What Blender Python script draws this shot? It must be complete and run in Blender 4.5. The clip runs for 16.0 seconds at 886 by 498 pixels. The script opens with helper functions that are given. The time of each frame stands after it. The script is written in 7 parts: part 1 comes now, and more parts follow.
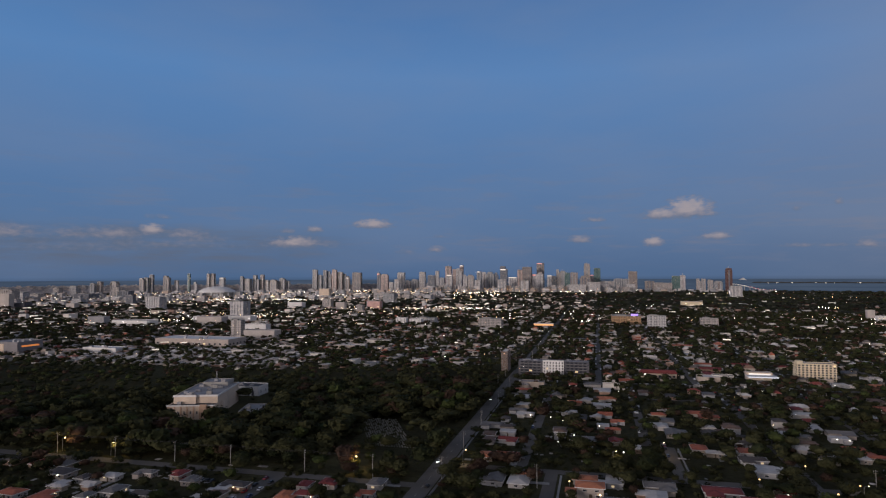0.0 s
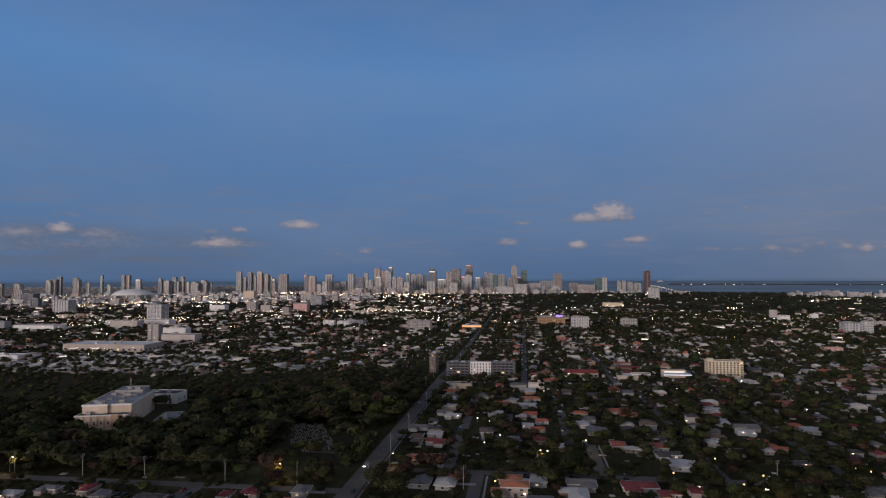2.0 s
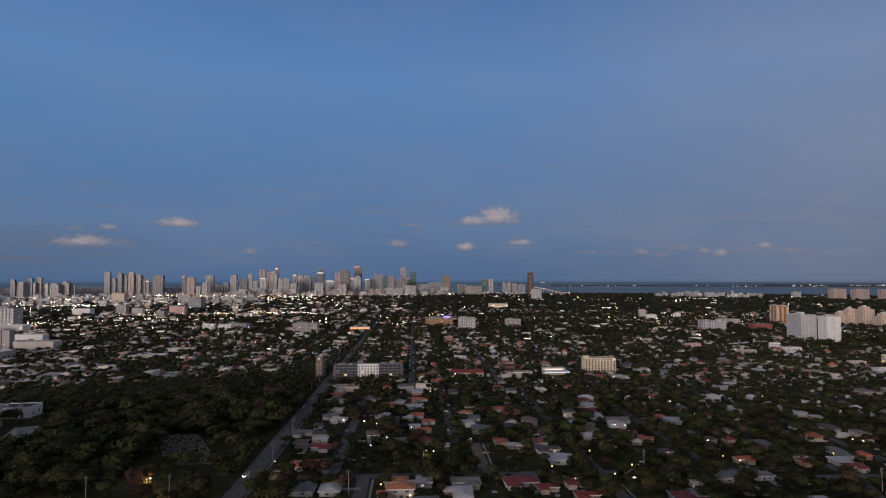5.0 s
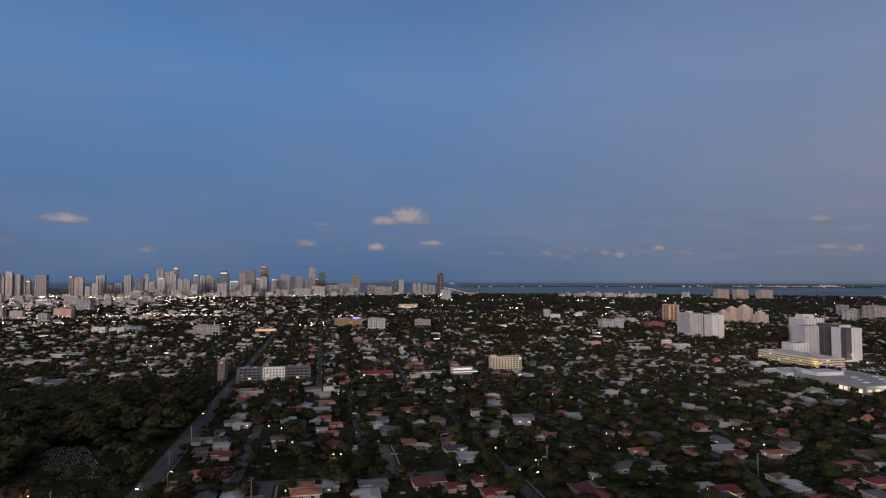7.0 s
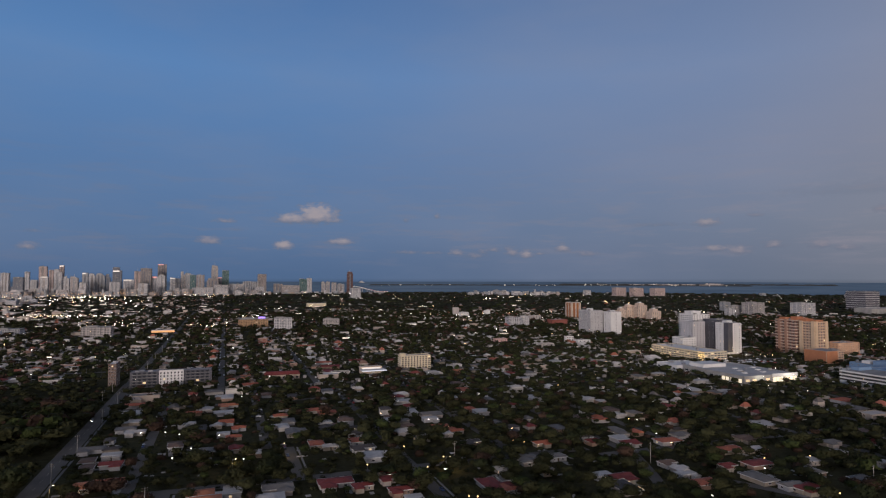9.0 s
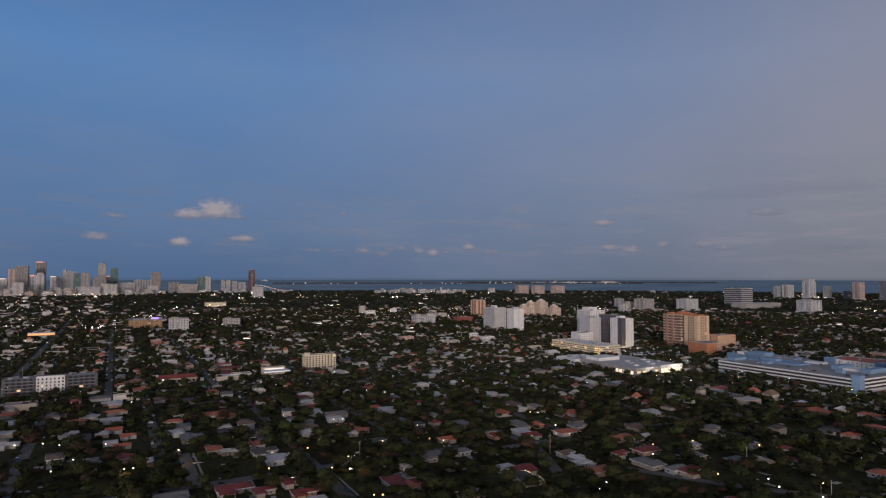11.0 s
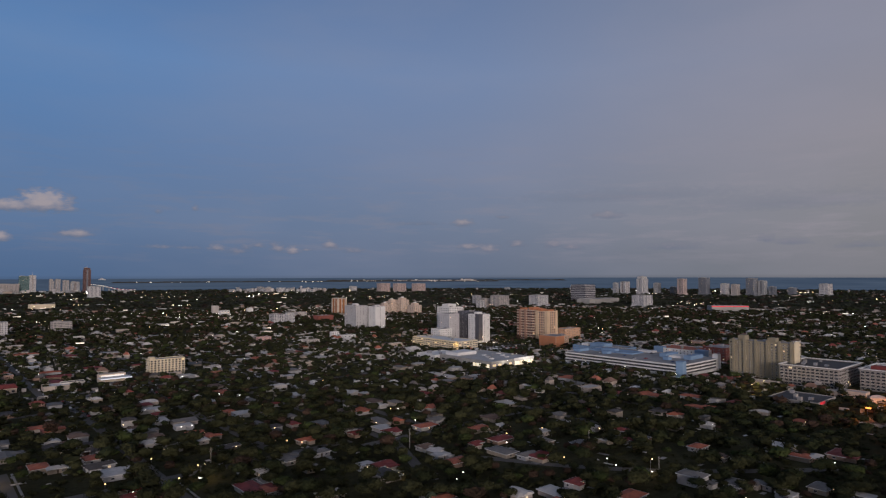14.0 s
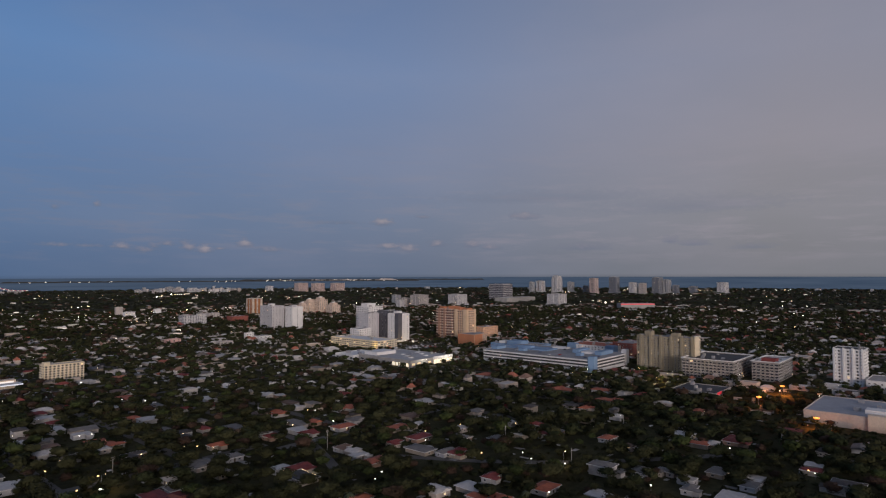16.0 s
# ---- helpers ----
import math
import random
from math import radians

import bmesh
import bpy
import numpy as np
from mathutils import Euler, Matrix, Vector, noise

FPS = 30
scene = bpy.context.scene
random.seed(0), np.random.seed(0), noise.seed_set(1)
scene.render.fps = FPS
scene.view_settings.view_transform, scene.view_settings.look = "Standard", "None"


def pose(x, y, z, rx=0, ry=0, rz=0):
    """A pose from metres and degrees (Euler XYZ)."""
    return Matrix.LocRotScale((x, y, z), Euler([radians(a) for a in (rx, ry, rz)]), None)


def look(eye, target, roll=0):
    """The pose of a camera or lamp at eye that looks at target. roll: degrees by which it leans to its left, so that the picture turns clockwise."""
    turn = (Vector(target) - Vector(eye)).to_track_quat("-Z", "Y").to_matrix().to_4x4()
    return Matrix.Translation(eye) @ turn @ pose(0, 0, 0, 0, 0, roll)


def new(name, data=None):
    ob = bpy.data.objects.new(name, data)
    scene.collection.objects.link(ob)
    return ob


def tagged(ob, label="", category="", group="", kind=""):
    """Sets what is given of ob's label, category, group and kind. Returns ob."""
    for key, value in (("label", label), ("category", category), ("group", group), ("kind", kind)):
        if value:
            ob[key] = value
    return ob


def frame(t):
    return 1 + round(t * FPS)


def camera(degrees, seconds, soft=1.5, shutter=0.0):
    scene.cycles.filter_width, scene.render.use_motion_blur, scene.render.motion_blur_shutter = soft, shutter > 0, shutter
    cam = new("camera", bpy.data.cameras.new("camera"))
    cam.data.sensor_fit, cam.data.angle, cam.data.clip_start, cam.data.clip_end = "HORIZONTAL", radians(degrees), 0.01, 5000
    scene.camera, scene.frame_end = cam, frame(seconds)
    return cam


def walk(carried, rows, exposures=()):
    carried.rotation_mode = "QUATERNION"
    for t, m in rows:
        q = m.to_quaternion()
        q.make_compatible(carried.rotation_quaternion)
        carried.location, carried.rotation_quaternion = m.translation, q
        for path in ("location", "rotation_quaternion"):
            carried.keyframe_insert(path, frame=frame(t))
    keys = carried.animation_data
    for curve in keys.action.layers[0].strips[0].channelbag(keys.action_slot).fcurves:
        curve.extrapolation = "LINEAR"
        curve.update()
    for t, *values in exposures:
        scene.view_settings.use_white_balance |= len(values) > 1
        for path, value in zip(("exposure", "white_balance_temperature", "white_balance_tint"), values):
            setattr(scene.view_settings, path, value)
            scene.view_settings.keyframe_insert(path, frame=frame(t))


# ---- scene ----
# A drone hovers 115 m over a subtropical suburb at dusk and turns from the downtown skyline to the bay.
# +Y runs along the avenues, +X along the cross streets.
cam = camera(71.33, 16.0, soft=1.2)
EYE = 115.0
ROWS = [
    (0.0, 0.0, 0.0, 0.0, 13.98, 2.5, 0.18),
    (0.5, 0.16, 0.27, 0.09, 12.42, 2.55, 0.16),
    (1.0, 0.31, 0.54, 0.17, 10.67, 2.6, 0.14),
    (1.5, 0.46, 0.8, 0.24, 9.1, 2.63, 0.12),
    (2.0, 0.61, 1.05, 0.3, 7.44, 2.66, 0.15),
    (2.5, 0.76, 1.29, 0.36, 5.88, 2.68, 0.15),
    (3.0, 0.91, 1.52, 0.4, 4.17, 2.7, 0.13),
    (3.5, 1.05, 1.75, 0.44, 2.51, 2.73, 0.13),
    (4.0, 1.19, 1.96, 0.47, 0.75, 2.75, 0.1),
    (6.5, 1.88, 2.92, 0.49, -8.79, 2.83, 0.03),
    (7.0, 2.01, 3.08, 0.48, -11.07, 2.83, -0.02),
    (7.5, 2.13, 3.24, 0.45, -13.01, 2.81, -0.04),
    (8.0, 2.26, 3.39, 0.41, -15.18, 2.78, -0.06),
    (8.5, 2.39, 3.53, 0.37, -17.32, 2.75, -0.05),
    (9.0, 2.51, 3.66, 0.31, -19.39, 2.71, -0.06),
    (11.5, 3.09, 4.2, -0.07, -30.39, 2.52, 0.04),
    (12.0, 3.2, 4.28, -0.18, -32.78, 2.5, 0.08),
    (12.5, 3.31, 4.35, -0.29, -34.8, 2.45, 0.1),
    (13.0, 3.42, 4.42, -0.41, -36.91, 2.4, 0.11),
    (13.5, 3.53, 4.47, -0.53, -38.79, 2.38, 0.12),
    (14.0, 3.63, 4.52, -0.67, -40.76, 2.36, 0.12),
    (14.5, 3.73, 4.56, -0.81, -42.57, 2.33, 0.16),
    (15.0, 3.83, 4.59, -0.96, -44.54, 2.34, 0.17),
    (15.5, 3.93, 4.61, -1.12, -46.4, 2.34, 0.14),
    (16.0, 4.02, 4.63, -1.29, -48.18, 2.3, 0.14),
]
walk(cam, [(t, pose(x, y, EYE + z, 90 + pitch, roll, yaw)) for t, x, y, z, yaw, pitch, roll in ROWS])

# ---- dusk sky: blue over the city, lilac grey towards the bay, afterglow behind the drone ----
SUN_BEARING = 212.0          # clockwise from +Y
world = bpy.data.worlds.new("dusk_sky")
scene.world = world
world.use_nodes = True
wt = world.node_tree
wt.nodes.clear()


def wnode(kind, **props):
    n = wt.nodes.new(kind)
    for key, value in props.items():
        if key == "op":
            n.operation = value
        elif key == "blend":
            n.blend_type = value
    return n


def wmath(op, a, b=None, clamp=False):
    n = wnode("ShaderNodeMath", op=op)
    n.use_clamp = clamp
    for i, v in enumerate((a, b)):
        if v is None:
            continue
        if isinstance(v, (int, float)):
            n.inputs[i].default_value = v
        else:
            wt.links.new(v, n.inputs[i])
    return n.outputs[0]


def wramp(fac, stops):
    n = wt.nodes.new("ShaderNodeValToRGB")
    n.color_ramp.elements[0].position, n.color_ramp.elements[1].position = stops[0][0], stops[-1][0]
    n.color_ramp.elements[0].color, n.color_ramp.elements[1].color = (*stops[0][1], 1), (*stops[-1][1], 1)
    for p, c in stops[1:-1]:
        n.color_ramp.elements.new(p).color = (*c, 1)
    wt.links.new(fac, n.inputs[0])
    return n.outputs[0]


def wmix(fac, a, b, blend="MIX"):
    n = wnode("ShaderNodeMixRGB", blend=blend)
    for i, v in enumerate((fac, a, b)):
        if isinstance(v, (int, float)):
            n.inputs[i].default_value = v
        elif isinstance(v, tuple):
            n.inputs[i].default_value = (*v, 1)
        else:
            wt.links.new(v, n.inputs[i])
    return n.outputs[0]


coord = wt.nodes.new("ShaderNodeTexCoord")
sep = wt.nodes.new("ShaderNodeSeparateXYZ")
wt.links.new(coord.outputs["Generated"], sep.inputs[0])
dx, dy, dz = sep.outputs
elev = wmath("MULTIPLY", wmath("ARCSINE", dz), 180 / math.pi)            # degrees
bearing = wmath("MULTIPLY", wmath("ARCTAN2", dx, dy), 180 / math.pi)     # degrees
up = wmath("DIVIDE", elev, 90.0, clamp=True)
toward = wmath("ADD", wmath("MULTIPLY", wmath("ADD", wmath("MULTIPLY", dx, math.sin(radians(120))), wmath("MULTIPLY", dy, math.cos(radians(120)))), 0.5), 0.5)
cool = wramp(up, [(0.0, (0.072, 0.139, 0.270)), (0.045, (0.092, 0.176, 0.338)), (0.11, (0.090, 0.194, 0.400)),
                  (0.20, (0.096, 0.228, 0.482)), (0.28, (0.066, 0.174, 0.405)), (0.42, (0.070, 0.100, 0.172)), (1.0, (0.076, 0.082, 0.108))])
grey = wramp(up, [(0.0, (0.198, 0.203, 0.226)), (0.05, (0.234, 0.235, 0.264)), (0.12, (0.280, 0.268, 0.310)),
                  (0.20, (0.264, 0.268, 0.338)), (0.28, (0.220, 0.236, 0.312)), (1.0, (0.076, 0.082, 0.108))])
glow = wramp(up, [(0.0, (1.0, 0.60, 0.38)), (0.06, (0.90, 0.62, 0.46)), (0.16, (0.52, 0.44, 0.42)), (0.4, (0.20, 0.21, 0.27)), (1.0, (0.076, 0.082, 0.108))])
side = wramp(toward, [(0.0, (0, 0, 0)), (0.30, (0.07, 0.07, 0.07)), (0.62, (0.49, 0.49, 0.49)), (0.75, (0.80, 0.80, 0.80)), (0.86, (1, 1, 1))])
sunward = wmath("ADD", wmath("MULTIPLY", dx, math.sin(radians(SUN_BEARING))), wmath("MULTIPLY", dy, math.cos(radians(SUN_BEARING))))
near_sun = wramp(wmath("ADD", wmath("MULTIPLY", sunward, 0.5), 0.5), [(0.62, (0, 0, 0)), (0.98, (1, 1, 1))])
tint = wmix(near_sun, wmix(side, cool, grey), glow)
# high thin veils and low broken banks
stretch = wt.nodes.new("ShaderNodeCombineXYZ")
for i, v in enumerate((wmath("MULTIPLY", bearing, 0.05), wmath("MULTIPLY", elev, 0.16))):
    wt.links.new(v, stretch.inputs[i])
veil = wt.nodes.new("ShaderNodeTexNoise")
veil.inputs["Scale"].default_value, veil.inputs["Detail"].default_value = 1.0, 5.0
wt.links.new(stretch.outputs[0], veil.inputs["Vector"])
veils = wramp(veil.outputs["Fac"], [(0.42, (0, 0, 0)), (0.75, (1, 1, 1))])
tint = wmix(wmath("MULTIPLY", veils, 0.28), tint, wmix(side, (0.19, 0.24, 0.36), (0.34, 0.32, 0.39)))
# low wisps of cloud in a band above the horizon
thread = wt.nodes.new("ShaderNodeCombineXYZ")
for i, v in enumerate((wmath("MULTIPLY", bearing, 0.16), wmath("MULTIPLY", elev, 1.1))):
    wt.links.new(v, thread.inputs[i])
wisp = wt.nodes.new("ShaderNodeTexNoise")
wisp.inputs["Scale"].default_value, wisp.inputs["Detail"].default_value, wisp.inputs["Roughness"].default_value = 1.0, 6.0, 0.6
wt.links.new(thread.outputs[0], wisp.inputs["Vector"])
wisps = wmath("MULTIPLY", wramp(wisp.outputs["Fac"], [(0.50, (0, 0, 0)), (0.72, (1, 1, 1))]), wramp(up, [(0.004, (0, 0, 0)), (0.03, (0.55, 0.55, 0.55)), (0.07, (0.4, 0.4, 0.4)), (0.15, (0, 0, 0))]))
tint = wmix(wisps, tint, wmix(side, (0.165, 0.185, 0.26), (0.33, 0.30, 0.35)))
# grey bank low over the northern suburbs
bank = wmath("MULTIPLY", wmath("DIVIDE", wmath("SUBTRACT", -19.0, bearing), 14.0, clamp=True), wramp(up, [(0.006, (0.25, 0.25, 0.25)), (0.020, (0.8, 0.8, 0.8)), (0.040, (0.75, 0.75, 0.75)), (0.052, (0, 0, 0))]))
bank = wmath("MULTIPLY", bank, wramp(wisp.outputs["Fac"], [(0.36, (0.25, 0.25, 0.25)), (0.60, (1, 1, 1))]))
tint = wmix(bank, tint, (0.108, 0.138, 0.205))
# cumulus: each an ellipse of given bearing, elevation and half sizes, broken by noise
fine = wt.nodes.new("ShaderNodeCombineXYZ")
for i, v in enumerate((bearing, wmath("MULTIPLY", elev, 2.1))):
    wt.links.new(v, fine.inputs[i])
puff = wt.nodes.new("ShaderNodeTexNoise")
puff.inputs["Scale"].default_value, puff.inputs["Detail"].default_value, puff.inputs["Roughness"].default_value = 1.5, 3.5, 0.5
wt.links.new(fine.outputs[0], puff.inputs["Vector"])
CLOUDS_A = [
    (-49.3, 3.36, 3.15, 1.00, 0.55),
    (-44.9, 3.37, 3.48, 0.92, 0.41),
    (-42.2, 3.41, 3.28, 0.87, 0.59),
    (-39.3, 3.84, 1.13, 0.87, 1.00),
    (-36.6, 3.50, 2.51, 0.81, 0.55),
    (-38.6, 5.00, 1.60, 0.35, 0.33),
    (-44.9, 2.33, 6.20, 0.66, 0.30),
    (-38.3, 2.67, 7.54, 0.56, 0.33),
    (-35.6, 3.12, 2.92, 0.78, 0.37),
    (-28.1, 4.02, 0.75, 0.39, 0.50),
    (-25.7, 4.18, 0.82, 0.55, 0.75),
    (-27.5, 2.91, 2.94, 0.82, 0.90),
    (-24.6, 2.84, 1.14, 0.63, 0.40),
    (-20.5, 4.66, 2.18, 0.72, 1.00),
    (-14.6, 2.40, 1.03, 0.56, 0.60),
    (-14.4, 3.63, 0.59, 0.28, 0.35),
    (-17.3, 2.16, 1.17, 0.48, 0.30),
    (-1.4, 3.16, 1.37, 0.63, 0.70),
    (5.6, 5.21, 1.90, 0.83, 0.95),
]
CLOUDS_B = [
    (7.8, 5.50, 2.38, 1.49, 1.10),
    (9.2, 5.18, 1.31, 0.44, 0.60),
    (4.9, 2.81, 1.08, 0.76, 1.00),
    (10.0, 3.24, 1.52, 0.55, 0.85),
    (-0.1, 4.96, 1.39, 0.39, 0.50),
    (0.9, 4.25, 0.69, 0.23, 0.25),
    (18.8, 5.66, 0.44, 0.41, 0.49),
    (15.9, 5.29, 0.46, 0.39, 0.43),
    (16.0, 2.34, 1.62, 0.31, 0.49),
    (18.4, 2.31, 1.54, 0.26, 0.37),
    (20.6, 2.29, 1.01, 0.47, 0.67),
    (22.2, 2.05, 1.39, 0.53, 0.49),
    (24.0, 2.56, 1.07, 0.40, 0.49),
    (25.5, 2.63, 0.67, 0.44, 0.49),
    (27.1, 2.07, 1.06, 0.62, 0.79),
    (28.3, 2.23, 0.90, 0.26, 0.49),
    (30.4, 2.62, 0.96, 0.61, 0.79),
    (32.5, 2.14, 1.61, 0.47, 0.49),
    (42.6, 4.67, 1.39, 0.65, 0.73),
]
CLOUDS_C = [
    (43.3, 2.46, 1.68, 0.57, 0.67),
    (45.0, 2.26, 1.38, 0.72, 0.67),
    (47.6, 2.70, 1.12, 0.55, 0.61),
    (50.9, 2.64, 1.17, 0.61, 0.61),
    (52.6, 2.39, 1.29, 0.52, 0.55),
    (54.8, 5.30, 0.77, 0.43, 0.49),
    (38.4, 4.66, 3.32, 0.33, 0.30),
    (55.8, 5.17, 1.67, 0.62, 0.61),
    (46.3, 5.23, 0.78, 0.35, 0.43),
    (61.2, 2.31, 3.08, 0.61, 0.43),
    (68.4, 2.80, 0.82, 0.58, 0.49),
    (70.3, 2.53, 1.72, 0.50, 0.43),
    (74.9, 2.15, 2.22, 0.47, 0.30),
    (23.1, 2.36, 0.88, 0.40, 0.49),
    (25.8, 2.25, 0.79, 0.74, 0.61),
    (57.4, 6.84, 11.06, 0.96, 0.24),
    (70.0, 5.69, 10.03, 1.31, 0.24),
]
shape, top_lit = None, None
for cb, ce, cw, ch, dense in CLOUDS_A + CLOUDS_B + CLOUDS_C:
    ax = wmath("DIVIDE", wmath("SUBTRACT", bearing, cb), cw)
    ay = wmath("DIVIDE", wmath("SUBTRACT", elev, ce), ch)
    low = wmath("MAXIMUM", wmath("MULTIPLY", ay, -2.1), ay)                 # flat base, heaped top
    near = wmath("SUBTRACT", 1.0, wmath("SQRT", wmath("ADD", wmath("MULTIPLY", ax, ax), wmath("MULTIPLY", low, low))))
    near = wmath("MAXIMUM", near, -1.0)
    body = wmath("MULTIPLY", wmath("ADD", wmath("MULTIPLY", near, 1.2), wmath("MULTIPLY", wmath("SUBTRACT", puff.outputs["Fac"], 0.50), 1.7)), dense)
    height = wmath("MULTIPLY", wmath("MULTIPLY", wmath("MAXIMUM", near, 0.0), wmath("ADD", wmath("MULTIPLY", ay, 1.5), 0.55)), min(1.4, (1.1 * dense) ** 1.7))
    shape = body if shape is None else wmath("MAXIMUM", shape, body)
    top_lit = height if top_lit is None else wmath("MAXIMUM", top_lit, height)
cover = wramp(shape, [(0.0, (0, 0, 0)), (0.26, (0.34, 0.34, 0.34)), (0.55, (0.74, 0.74, 0.74)), (1.0, (0.90, 0.90, 0.90))])
lit = wramp(wmath("ADD", wmath("MULTIPLY", top_lit, 0.8), wmath("MULTIPLY", puff.outputs["Fac"], 0.5)), [(0.22, (0.118, 0.158, 0.238)), (0.42, (0.20, 0.205, 0.27)), (0.85, (0.37, 0.325, 0.35))])
tint = wmix(cover, tint, lit)
air = wt.nodes.new("ShaderNodeTexSky")
air.sky_type, air.sun_disc = "NISHITA", False
air.sun_elevation, air.sun_rotation = radians(1.0), radians(SUN_BEARING)
air_scaled = wmix(1.0, air.outputs[0], (0.1, 0.1, 0.1), "MULTIPLY")
sky = wmix(0.05, tint, air_scaled)
below = wramp(wmath("ADD", wmath("MULTIPLY", elev, 0.5), 0.5, clamp=True), [(0.0, (0.3, 0.3, 0.3)), (0.5, (1, 1, 1))])
back = wt.nodes.new("ShaderNodeBackground")
back.inputs["Strength"].default_value = 1.0
wt.links.new(wmix(1.0, sky, below, "MULTIPLY"), back.inputs["Color"])
wout = wt.nodes.new("ShaderNodeOutputWorld")
wt.links.new(back.outputs[0], wout.inputs["Surface"])

glow_sun = bpy.data.lights.new("afterglow", "SUN")
glow_sun.energy, glow_sun.angle, glow_sun.color = 2.1, radians(20), (1.0, 0.86, 0.82)
sun_ob = new("afterglow", glow_sun)
b = radians(SUN_BEARING)
sun_ob.matrix_world = look((0, 0, 600), (-600 * math.sin(b), -600 * math.cos(b), 600 - 600 * math.tan(radians(5.5))))

# ---- materials ----
def material(name, color, rough=0.8, vary=0.25, scale=0.6, fine=6.0, bump=0.0, metal=0.0, pick="", hue=None, spec=0.3):
    """A painted, planted or mineral surface: base colour broken at two scales; pick spreads it per 'object' or 'island'.
    hue: colours to pick among, as (position, colour)."""
    m = bpy.data.materials.new(name)
    m.use_nodes = True
    nt = m.node_tree
    bsdf = nt.nodes["Principled BSDF"]
    bsdf.inputs["Roughness"].default_value, bsdf.inputs["Metallic"].default_value = rough, metal
    bsdf.inputs["Specular IOR Level"].default_value = spec
    tc = nt.nodes.new("ShaderNodeNewGeometry")
    out = None
    if hue:
        ramp = nt.nodes.new("ShaderNodeValToRGB")
        ramp.color_ramp.interpolation = "CONSTANT"
        ramp.color_ramp.elements[0].color = (*hue[0][1], 1)
        ramp.color_ramp.elements[1].position, ramp.color_ramp.elements[1].color = hue[-1][0], (*hue[-1][1], 1)
        for p, c in hue[1:-1]:
            ramp.color_ramp.elements.new(p).color = (*c, 1)
        if pick == "object":
            rnd = nt.nodes.new("ShaderNodeObjectInfo").outputs["Random"]
        else:
            rnd = tc.outputs["Random Per Island"]
        nt.links.new(rnd, ramp.inputs[0])
        out = ramp.outputs[0]
    value = None
    for sc, amount, detail in ((scale, vary, 3.0), (fine, vary * 0.6, 2.0)):
        noi = nt.nodes.new("ShaderNodeTexNoise")
        noi.inputs["Scale"].default_value, noi.inputs["Detail"].default_value = sc, detail
        nt.links.new(tc.outputs["Position"], noi.inputs["Vector"])
        r = nt.nodes.new("ShaderNodeMapRange")
        r.inputs["From Min"].default_value, r.inputs["From Max"].default_value = 0.25, 0.75
        r.inputs["To Min"].default_value, r.inputs["To Max"].default_value = 1 - amount, 1 + amount
        nt.links.new(noi.outputs["Fac"], r.inputs[0])
        if value is None:
            value = r.outputs[0]
        else:
            mul = nt.nodes.new("ShaderNodeMath")
            mul.operation = "MULTIPLY"
            nt.links.new(value, mul.inputs[0])
            nt.links.new(r.outputs[0], mul.inputs[1])
            value = mul.outputs[0]
    if pick and not hue:
        rnd = nt.nodes.new("ShaderNodeObjectInfo").outputs["Random"] if pick == "object" else tc.outputs["Random Per Island"]
        r = nt.nodes.new("ShaderNodeMapRange")
        r.inputs["To Min"].default_value, r.inputs["To Max"].default_value = 0.62, 1.4
        nt.links.new(rnd, r.inputs[0])
        mul = nt.nodes.new("ShaderNodeMath")
        mul.operation = "MULTIPLY"
        nt.links.new(value, mul.inputs[0])
        nt.links.new(r.outputs[0], mul.inputs[1])
        value = mul.outputs[0]
    sc = nt.nodes.new("ShaderNodeVectorMath")
    sc.operation = "SCALE"
    if out is None:
        sc.inputs[0].default_value = color
    else:
        nt.links.new(out, sc.inputs[0])
    nt.links.new(value, sc.inputs["Scale"])
    nt.links.new(sc.outputs[0], bsdf.inputs["Base Color"])
    if bump:
        bp = nt.nodes.new("ShaderNodeBump")
        bp.inputs["Strength"].default_value, bp.inputs["Distance"].default_value = bump, 0.3
        nt.links.new(noi.outputs["Fac"], bp.inputs["Height"])
        nt.links.new(bp.outputs[0], bsdf.inputs["Normal"])
    return m


def glowing(name, color, strength, pick=""):
    """Something that gives off light: a lamp head, a lit pane, a sign."""
    m = bpy.data.materials.new(name)
    m.use_nodes = True
    nt = m.node_tree
    bsdf = nt.nodes["Principled BSDF"]
    bsdf.inputs["Base Color"].default_value = (*[min(1, c) for c in color], 1)
    bsdf.inputs["Emission Color"].default_value = (*color, 1)
    bsdf.inputs["Emission Strength"].default_value = strength
    if pick:
        geo = nt.nodes.new("ShaderNodeNewGeometry")
        r = nt.nodes.new("ShaderNodeMapRange")
        r.inputs["To Min"].default_value, r.inputs["To Max"].default_value = strength * 0.25, strength * 1.5
        nt.links.new(geo.outputs["Random Per Island"], r.inputs[0])
        nt.links.new(r.outputs[0], bsdf.inputs["Emission Strength"])
    m.cycles.emission_sampling = "NONE"
    return m


